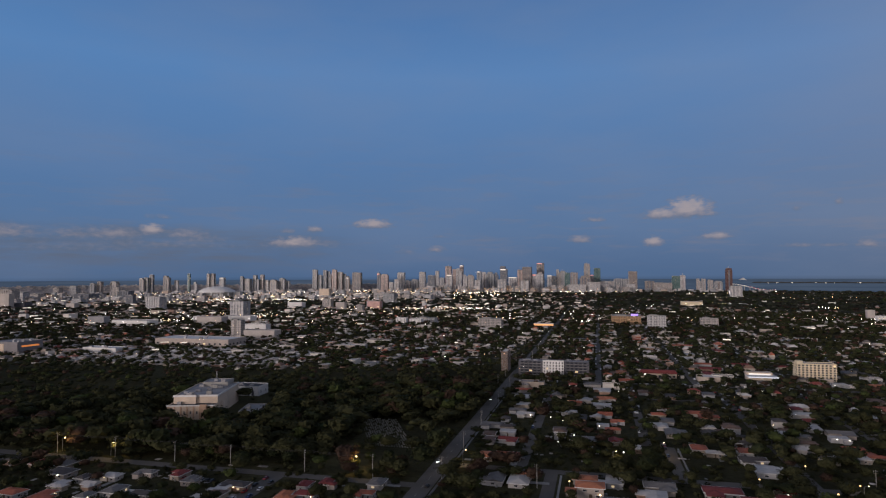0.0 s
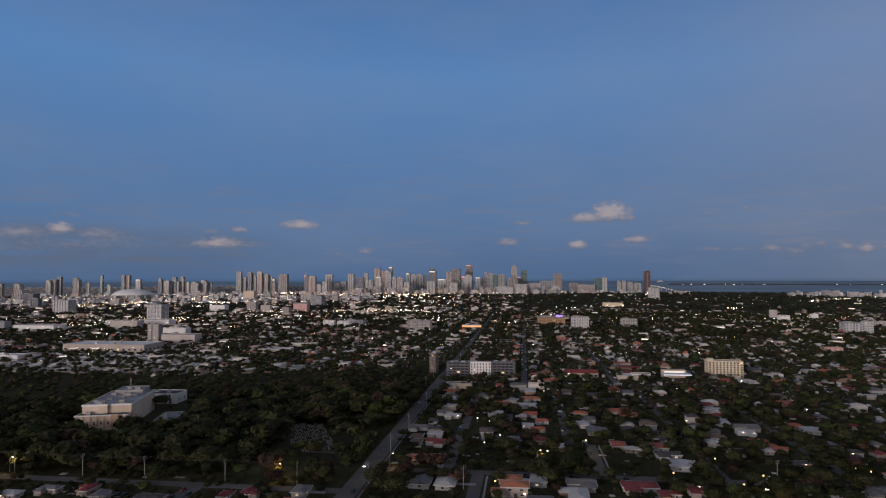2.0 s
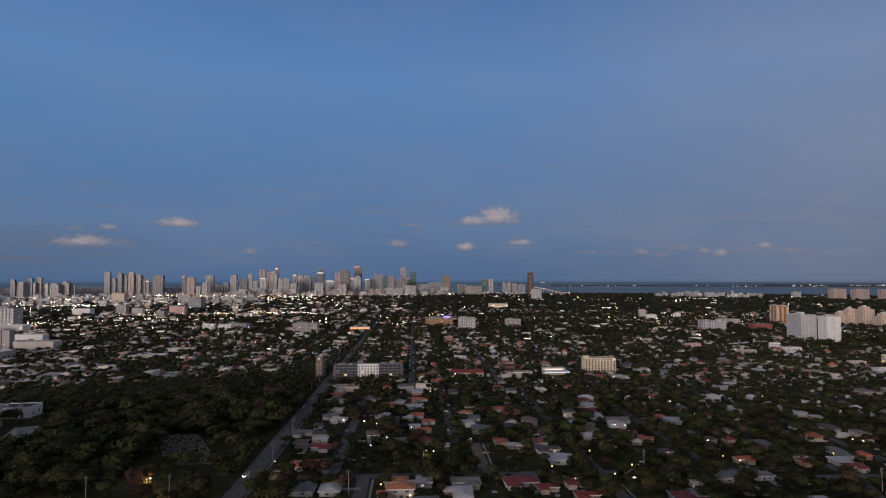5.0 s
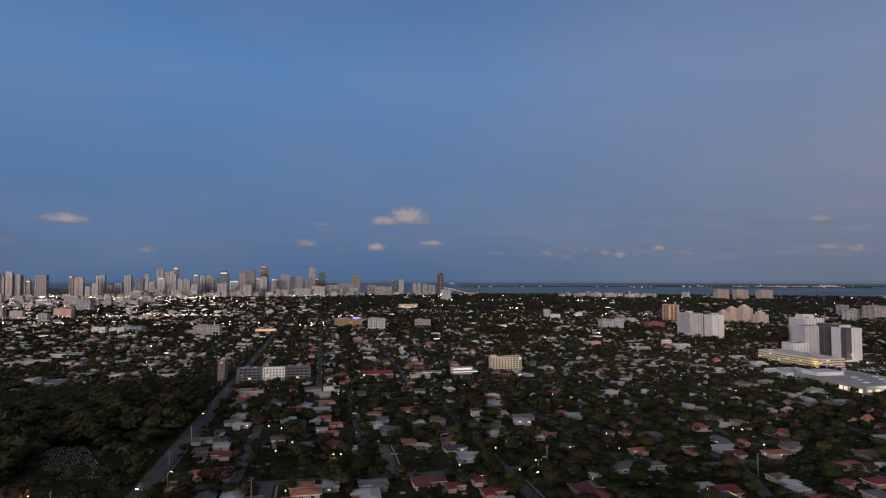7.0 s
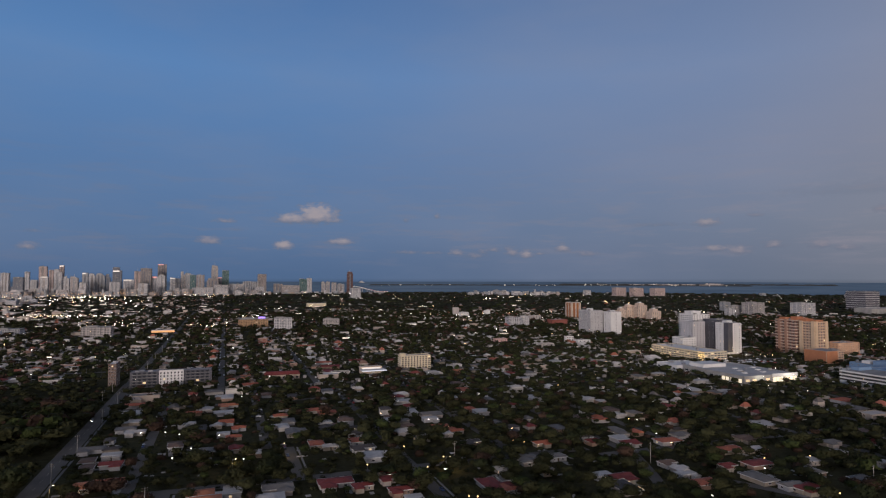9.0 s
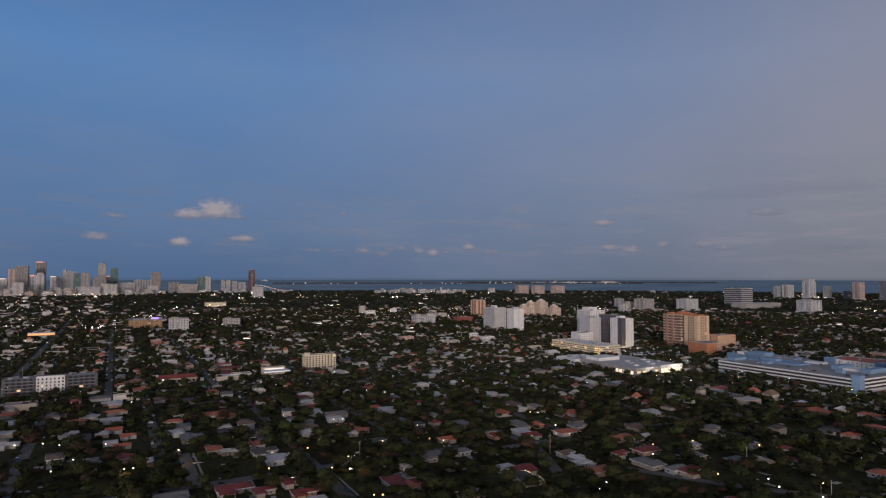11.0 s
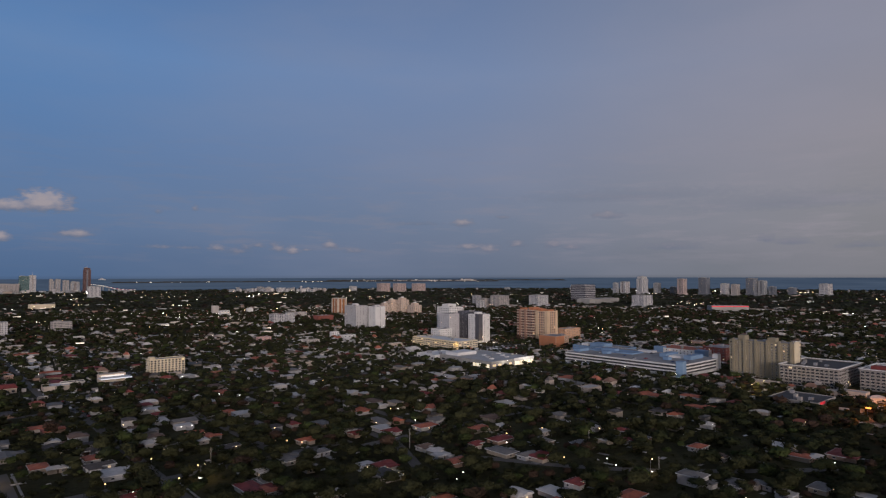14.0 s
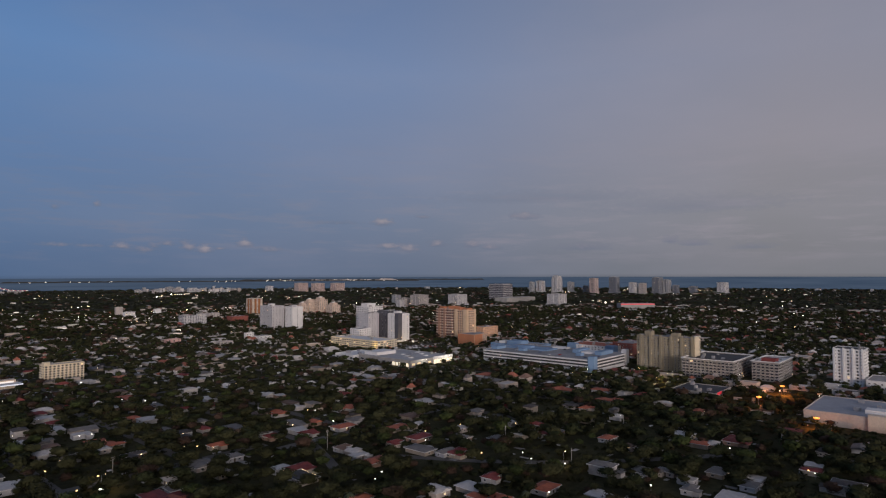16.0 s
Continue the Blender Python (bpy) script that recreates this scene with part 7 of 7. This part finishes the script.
island_mat = material("dark_far_island", (0.04, 0.045, 0.05), 0.95, 0.2, 0.01, 0.1)
# distance haze is put into the land's pale bluish base colour
shore("far_land", -56, -13, -2, 52, 4934, material("haze_tinted_far_land", (0.40, 0.41, 0.46), 0.95, 0.3, 0.02, 0.2), "flat land and suburbs towards the horizon in haze-tinted colour")
frng = np.random.RandomState(77)
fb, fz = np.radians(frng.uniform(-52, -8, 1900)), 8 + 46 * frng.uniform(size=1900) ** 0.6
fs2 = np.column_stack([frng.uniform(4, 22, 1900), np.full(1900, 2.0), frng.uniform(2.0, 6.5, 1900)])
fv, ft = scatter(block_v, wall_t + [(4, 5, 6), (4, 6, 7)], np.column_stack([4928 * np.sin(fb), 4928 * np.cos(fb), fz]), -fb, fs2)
# wall colours are paled and greyed to hold the same haze
far_city = soup("far_city", fv, ft, [material("haze_tinted_city_walls", None, 0.9, 0.2, 0.02, 0.1, pick="island", hue=[(0.0, (0.62, 0.60, 0.60)), (0.4, (0.32, 0.33, 0.36)), (0.7, (0.68, 0.60, 0.56))])], None, "pale buildings of the far city in haze-tinted colours")
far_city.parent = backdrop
shore("island", 12.5, 46, 58, 66, 4930, island_mat, "low dark wooded island across the bay")
shore("island", 30, 52, 66, 74, 4933, island_mat, "low dark wooded island far across the bay")
irng = np.random.RandomState(78)
ib = np.radians(np.concatenate([irng.uniform(36.2, 44, 60), irng.uniform(42.4, 43.6, 12)]))
ih = np.concatenate([irng.uniform(2.5, 6, 60), irng.uniform(8, 15, 12)])
iv, it = scatter(block_v, wall_t + [(4, 5, 6), (4, 6, 7)], np.column_stack([4922 * np.sin(ib), 4922 * np.cos(ib), np.full(72, 66.0)]), -ib, np.column_stack([irng.uniform(5, 20, 72), np.full(72, 2.0), ih]))
island_town = soup("island_town", iv, it, [material("pale_island_buildings", (0.50, 0.45, 0.43), 0.9, 0.2, 0.02, 0.1)], None, "low pale buildings on the far island")
island_town.parent = backdrop
shore_lamp = glowing("shore_lamp", (1.0, 0.9, 0.75), 0.9)
for i in range(44):
    lrng = random.Random(i + 90)
    bb = lrng.choice([lrng.uniform(13, 30), lrng.uniform(31, 46)])
    zz = lrng.uniform(58, 62) if bb < 30 else lrng.uniform(60, 72)
    part("shore_light", mesh_of("shore_light", *box(-lrng.uniform(1, 7), 0, 0, lrng.uniform(1, 7), 1, lrng.uniform(1.5, 3)), [shore_lamp]),
         backdrop, Matrix.Translation(polar(bb, 4926, zz)) @ pose(0, 0, 0, 0, 0, -bb), "small light on the far shore")

# low pale blocks at the foot of the skyline
def foot(n, b0, b1, r0, r1, h0, h1, name, label, seed):
    r = np.random.RandomState(seed)
    a, d = np.radians(r.uniform(b0, b1, n)), r.uniform(r0, r1, n)
    w = 11 + 38 * r.uniform(size=n) ** 2.2
    at = np.column_stack([d * np.sin(a), d * np.cos(a), np.zeros(n)])
    sz = np.column_stack([w, w * r.uniform(0.5, 0.9, n), h0 + (h1 - h0) * r.uniform(size=n) ** 2.2])
    v, t = scatter(block_v, wall_t + [(4, 5, 6), (4, 6, 7)], at, r.normal(0, 0.02, n), sz)
    soup(name, v, t, [skyline_foot_mat, FACADES["b"], FACADES["w"], FACADES["g"]], np.repeat(r.randint(0, 4, n), 10), label, "buildings")


skyline_foot_mat = material("pale_city_walls", None, 0.8, 0.2, 0.02, 0.1, pick="island", hue=[(0.0, (0.60, 0.57, 0.55)), (0.3, (0.42, 0.36, 0.32)), (0.6, (0.30, 0.29, 0.30)), (0.85, (0.46, 0.37, 0.31))])
foot(460, -16.5, 3.0, 4250, 4730, 12, 52, "skyline_foot_blocks", "pale mid-rise blocks at the foot of the skyline", 3)
foot(820, -50, -14, 3000, 4720, 6, 28, "northern_city_blocks", "pale mid-rise city blocks beyond the warehouses", 4)
foot(40, 3.5, 14, 4300, 4700, 12, 36, "bayfront_blocks", "pale low blocks along the bayfront", 5)
foot(60, 21.5, 30, 3950, 4400, 15, 38, "shoreline_blocks", "low beige blocks along the shoreline", 6)
foot(30, 33, 84, 4200, 4700, 8, 22, "grove_blocks", "low pale blocks near the water", 7)


def bridge():
    """The causeway bridge that climbs over the bay's mouth."""
    ob = thing("causeway_bridge", pose(0, 0, 0), "lit causeway bridge curving down to the far shore", "bridge")
    pts = [Vector(polar(11.0 + 3.4 * i / 24, 4870, 10 + 40 * (0.5 + 0.5 * math.cos(math.pi * min(1, i / 20))))) for i in range(25)]
    v, f = [], []
    for p in pts:
        v += [(p.x, p.y, p.z), (p.x, p.y, p.z - 3), (p.x * 1.003, p.y * 1.003, p.z - 3), (p.x * 1.003, p.y * 1.003, p.z)]
    for i in range(24):
        f += [(4 * i + k, 4 * i + (k + 1) % 4, 4 * i + 4 + (k + 1) % 4, 4 * i + 4 + k) for k in range(4)]
    part("deck", mesh_of("deck", v, f, [concrete_mat]), ob)
    for i in range(1, 24, 3):
        p = pts[i]
        part("pier", mesh_of("pier", *box(p.x - 2, p.y - 2, 0, p.x + 2, p.y + 2, p.z - 2.9), [concrete_mat]), ob)
    for i in range(24):
        p = pts[i]
        part("lamp", mesh_of("lamp", *box(p.x - 4, p.y - 6, p.z + 0.2, p.x + 4, p.y - 4, p.z + 2.2), [shore_lamp if i < 9 or i % 2 else red_sign]), ob)


bridge()
ship = part("ship", mesh_of("ship", *join(box(-22, 0, 0, 22, 4, 5), box(-14, 0, 5, 12, 4, 10), box(-4, 0, 10, 4, 4, 14)), [white_mat]), backdrop,
            Matrix.Translation(polar(11.9, 4930, 80)) @ pose(0, 0, 0, 0, 0, -11.9), "white ship far out on the bay")


# sheds, carports, patios and awnings in the gardens
spots = [(x, y) for x, y in sector(9000, 300, 1150) if clear(x, y, 1.5) and not on_road(x, y, 1) and not in_park(x, y) and grid.uniform() < (0.7 if math.hypot(x, y) > 640 else 0.3)]
k = len(spots)
low = (grid.uniform(size=k) < 0.45) | (np.hypot(*np.array(spots).T) < 600)
sz = np.column_stack([1.6 + 6.0 * grid.uniform(size=k) ** 1.6, grid.uniform(1.4, 3.6, k), np.where(low, 0.12, grid.uniform(2.0, 3.2, k))])
soup("garden_sheds", *scatter(block_v, wall_t + [(4, 5, 6), (4, 6, 7)], np.column_stack([spots, np.zeros(k)]), np.where(grid.uniform(size=k) < 0.5, 0.0, math.pi / 2) + grid.normal(0, 0.05, k), sz),
     [flat_roof_mat], None, "pale sheds, carports and patios in the gardens", "sheds")


# ---- poles, lamps, cars ----
def pole_meshes(h):
    shaft = mesh_of("shaft", *tube(0, 0, 0, h, 0.2, 0.12), [concrete_mat])
    arm = mesh_of("crossarm", *box(-1.4, -0.08, -0.08, 1.4, 0.08, 0.08), [bark_mat])
    pin = mesh_of("insulator", *tube(0, 0, 0, 0.3, 0.07, 0.05, 6), [white_mat])
    return shaft, arm, pin


POLE = pole_meshes(13.0)


def utility_pole(x, y, yaw=0.0):
    ob = thing("utility_pole", pose(x, y, 0, 0, 0, yaw), "tall pale utility pole with crossarms beside the road", "utility pole", "utility poles")
    part("shaft", POLE[0], ob)
    for z in (12.3, 11.2):
        arm = part("crossarm", POLE[1], ob, pose(0, 0, z))
        for px in (-1.2, 1.2):
            part("insulator", POLE[2], arm, pose(px, 0, 0.08))
    return ob


def wire(a, b2, sag=1.0):
    v, f = [], []
    a, b2 = Vector(a), Vector(b2)
    n = 8
    for i in range(n + 1):
        t = i / n
        p = a.lerp(b2, t) - Vector((0, 0, 4 * sag * t * (1 - t)))
        v += [tuple(p + Vector(q)) for q in ((0, 0, 0.035), (0.03, 0.03, -0.02), (-0.03, -0.03, -0.02))]
    for i in range(n):
        f += [(3 * i + k, 3 * i + (k + 1) % 3, 3 * i + 3 + (k + 1) % 3, 3 * i + 3 + k) for k in range(3)]
    return tagged(new("power_line", mesh_of("power_line", v, f, [metal_and_shade_mat])), "thin dark power line strung between poles", "power line", "power lines")


avenue_poles = [(-86.5, y) for y in (343, 402, 466, 552, 625, 700, 770, 850, 940, 1040)]
street_poles = [(-126, 338), (-168, 337), (-217, 337), (-256, 337), (-300, 337), (-345, 337)]
for row, yaw in ((avenue_poles, 0), (street_poles, 90)):
    for x, y in row:
        utility_pole(x, y, yaw)
    for (x0, y0), (x1, y1) in zip(row, row[1:]):
        for off in (-1.2, 1.2):
            ox, oy = (off, 0) if yaw == 0 else (0, off)
            wire((x0 + ox, y0 + oy, 12.75), (x1 + ox, y1 + oy, 12.75))
for x, y in ((-101, 640), (-102, 700), (-104, 812), (-104, 905), (-33, 342), (340, 250), (322, 190), (255, 330), (420, 205), (140, 372)):
    utility_pole(x, y, 20)


def lamp_meshes(glow):
    return (mesh_of("post", *join(tube(0, 0, 0, 8.5, 0.12, 0.08), beam((0, 0, 8.4), (1.8, 0, 8.9), 0.06)), [steel_mat]),
            mesh_of("lamp_head", *box(1.6, -0.2, 8.75, 2.3, 0.2, 8.92), [glow]))


def haloed_lamp_meshes(glow):
    """A taller post with clustered round sodium heads, widened to imitate the lamp's halo."""
    post, _ = lamp_meshes(glow)
    v, f = join(*[tube(1.9 + 1.1 * math.cos(k * 1.57), 1.1 * math.sin(k * 1.57), 8.5, 9.4, 0.7, 1.0, 10) for k in range(4)])
    return post, mesh_of("lamp_head", v, f, [glow])


LAMP_KINDS = {"orange": (haloed_lamp_meshes(orange_lamp), (1.0, 0.30, 0.05)), "amber": (lamp_meshes(warm_lamp), (1.0, 0.66, 0.22)), "white": (lamp_meshes(white_lamp), (1.0, 0.92, 0.8))}


def street_lamp(x, y, kind, power=0.0, yaw=0.0):
    (post, head), tone = LAMP_KINDS[kind]
    ob = thing("street_lamp", pose(x, y, 0, 0, 0, yaw), f"lit {kind} street lamp on a steel post", "street lamp", "street lamps")
    part("post", post, ob)
    part("lamp_head", head, ob, None, f"glowing {kind} lamp head")
    if power:
        bulb = bpy.data.lights.new("street_light", "POINT")
        bulb.energy, bulb.color, bulb.shadow_soft_size = power, tone, 0.3
        lo = new("street_light", bulb)
        lo.parent = ob
        lo.matrix_basis = pose(2.0, 0, 8.5)
    return ob


for x, y, kind, power in ((-141, 346, "amber", 2600), (-81, 374, "amber", 1200), (38, 419, "amber", 1000), (-305, 339, "amber", 1800), (-345, 341, "amber", 1800),
                          (129, 357, "amber", 1200), (573, 157, "orange", 16000), (641, 155, "orange", 26000), (517, 104, "orange", 9000),
                          (325, 197, "amber", 1200), (612, 262, "amber", 5000), (640, 262, "amber", 5000), (620, 340, "white", 4000), (616, 742, "amber", 900), (622, 700, "amber", 2200), (612, 790, "amber", 2200), (724, 742, "amber", 3000), (8, 392, "amber", 900), (600, 525, "white", 3500), (560, 528, "white", 2500)):
    street_lamp(x, y, kind, power, 90 if kind == "white" else 0)


def garden_lamp(x, y, kind):
    """A lit lamp on a short post by a porch, drive or yard."""
    word = "amber" if kind == "a" else "white"
    ob = thing("garden_lamp", pose(x, y, 0, 0, 0, -ground_bearing(x, y)), f"{'large bright ' if kind == 'W' else ''}{word} lamp lit beside a suburban house", "lamp", "garden lamps")
    part("post", GARDEN_POST, ob)
    part("lamp_head", GARDEN_HEADS[kind], ob, None, f"glowing {word} lamp head")


GARDEN_POST = mesh_of("post", *tube(0, 0, 0, 2.8, 0.06, 0.05, 6), [steel_mat])
GARDEN_HEADS = {}
for kind, half, glow in (("a", 0.42, glowing("amber_garden_lamp", (1.0, 0.62, 0.26), 2.4)), ("w", 0.42, glowing("white_garden_lamp", (1.0, 0.93, 0.82), 2.4)), ("W", 1.0, glowing("bright_yard_lamp", (1.0, 0.92, 0.80), 3.2))):
    GARDEN_HEADS[kind] = mesh_of("lamp_head", *join(box(-half, -0.3, 2.8, half, 0.3, 3.2), box(-half * 0.7, -0.2, 3.2, half * 0.7, 0.2, 3.4)), [glow])
for x, y, kind in GARDEN_LAMPS:
    garden_lamp(x, y, kind)


def car_meshes(paint):
    v, f = box(-0.9, -2.25, 0.35, 0.9, 2.25, 0.95)
    v = [(x * (0.94 if z > 0.9 else 1), y * (0.97 if z > 0.9 else 1), z) for x, y, z in v]
    body = mesh_of("body", v, f, [paint])
    cv = [(-0.82, -1.25, 0.95), (0.82, -1.25, 0.95), (0.82, 1.7, 0.95), (-0.82, 1.7, 0.95), (-0.65, -0.65, 1.45), (0.65, -0.65, 1.45), (0.65, 1.15, 1.45), (-0.65, 1.15, 1.45)]
    cabin = mesh_of("cabin", cv, [(0, 1, 5, 4), (1, 2, 6, 5), (2, 3, 7, 6), (3, 0, 4, 7), (4, 5, 6, 7)], [glass_mat, paint], [0, 0, 0, 0, 1])
    return body, cabin


tv, tf = tube(0, 0, -0.11, 0.11, 0.33, 0.33, 10)
WHEEL = mesh_of("wheel", [(z, x, y) for x, y, z in tv], tf, [tyre_mat])
HEADLIGHT = mesh_of("headlight", *box(-0.2, -0.06, 0, 0.2, 0, 0.2), [glowing("headlight_glow", (1.0, 0.97, 0.9), 14.0)])
CARS = [car_meshes(p) for p in CAR_PAINT]
CAR_WORDS = ("white", "silver", "black", "red", "blue")


def car(x, y, yaw, tone, z=0.0, lights=False):
    ob = thing("car", pose(x, y, z, 0, 0, yaw), f"{CAR_WORDS[tone]} car {'driving with headlights on' if lights else 'parked beside houses' if z == 0 else 'parked on the garage roof'}", "car", "cars")
    part("body", CARS[tone][0], ob)
    part("cabin", CARS[tone][1], ob)
    for wx in (-0.85, 0.85):
        for wy in (-1.4, 1.4):
            part("wheel", WHEEL, ob, pose(wx, wy, 0.33))
    if lights:
        for hx in (-0.6, 0.6):
            part("headlight", HEADLIGHT, ob, pose(hx, -2.24, 0.62), "glowing headlight")


car_rng = random.Random(17)
car(-96.5, 375, 0, 0, 0.06, True)
car(-96.5, 571, 0, 1, 0.06, True)
car(-91.5, 330, 180, 2, 0.06, True)
for k in range(9):
    car(-236 + k * 3.1, 310 + car_rng.uniform(-0.5, 0.5), car_rng.choice((0, 180)), car_rng.randrange(5))
for k in range(7):
    car(-184 + 6.2 * (k % 2), 288 + k * 5.5, car_rng.choice((0, 180)), car_rng.randrange(5), 0.06)
for k in range(22):
    sx, y0, y1 = car_rng.choice(NEAR_STREETS)
    y = car_rng.uniform(max(y0, 310), min(y1, 560))
    car(sx + car_rng.choice((-2.6, 2.6)), y, car_rng.choice((0, 180)), car_rng.randrange(5), 0.055)
for k in range(12):
    car(car_rng.uniform(655, 725), 360 + 11 * k + car_rng.uniform(-2, 2), 90, car_rng.randrange(5), 14.2)

# cars parked along the streets further off
prng = np.random.RandomState(91)
park = []
for sx, y0, y1 in NEAR_STREETS:
    if y1 > 600:
        park += [(sx + prng.choice((-2.7, 2.7)), y, 0.0) for y in prng.uniform(560, 685, 12)]
for sx in (0, 100, 200, 300, 500, 700):
    park += [(sx + prng.choice((-2.9, 2.9)), y, 0.0) for y in prng.uniform(700, 1900, 60)]
for cy in (540, CROSS_Y, 860, 1030, 1200):
    park += [(x, cy + prng.choice((-3.0, 3.0)), math.pi / 2) for x in prng.uniform(-80, 900, 40)]
park += [(x, y, 0.0) for x, y in zip(prng.uniform(655, 720, 46), prng.uniform(640, 690, 46))]
park = np.array(park)
kp = len(park)
car_v = [(x, y, z) for z in (0.3, 0.95) for x, y in ((-0.9, -2.2), (0.9, -2.2), (0.9, 2.2), (-0.9, 2.2))] + [(-0.65, -0.7, 1.45), (0.65, -0.7, 1.45), (0.65, 1.2, 1.45), (-0.65, 1.2, 1.45)]
car_t = wall_t + [(a + 4, b2 + 4, c + 4) for a, b2, c in wall_t] + [(8, 9, 10), (8, 10, 11)]
soup("parked_cars", *scatter(car_v, car_t, np.column_stack([park[:, :2], np.full(kp, 0.07)]), park[:, 2], np.ones((kp, 3))),
     [material("mixed_car_paint", None, 0.35, 0.05, 0.1, 1.0, pick="island", spec=0.5, hue=[(0.0, (0.75, 0.75, 0.75)), (0.4, (0.42, 0.43, 0.45)), (0.65, (0.03, 0.03, 0.035)), (0.88, (0.30, 0.04, 0.03))])], None, "white, silver and dark cars parked along far streets", "cars")
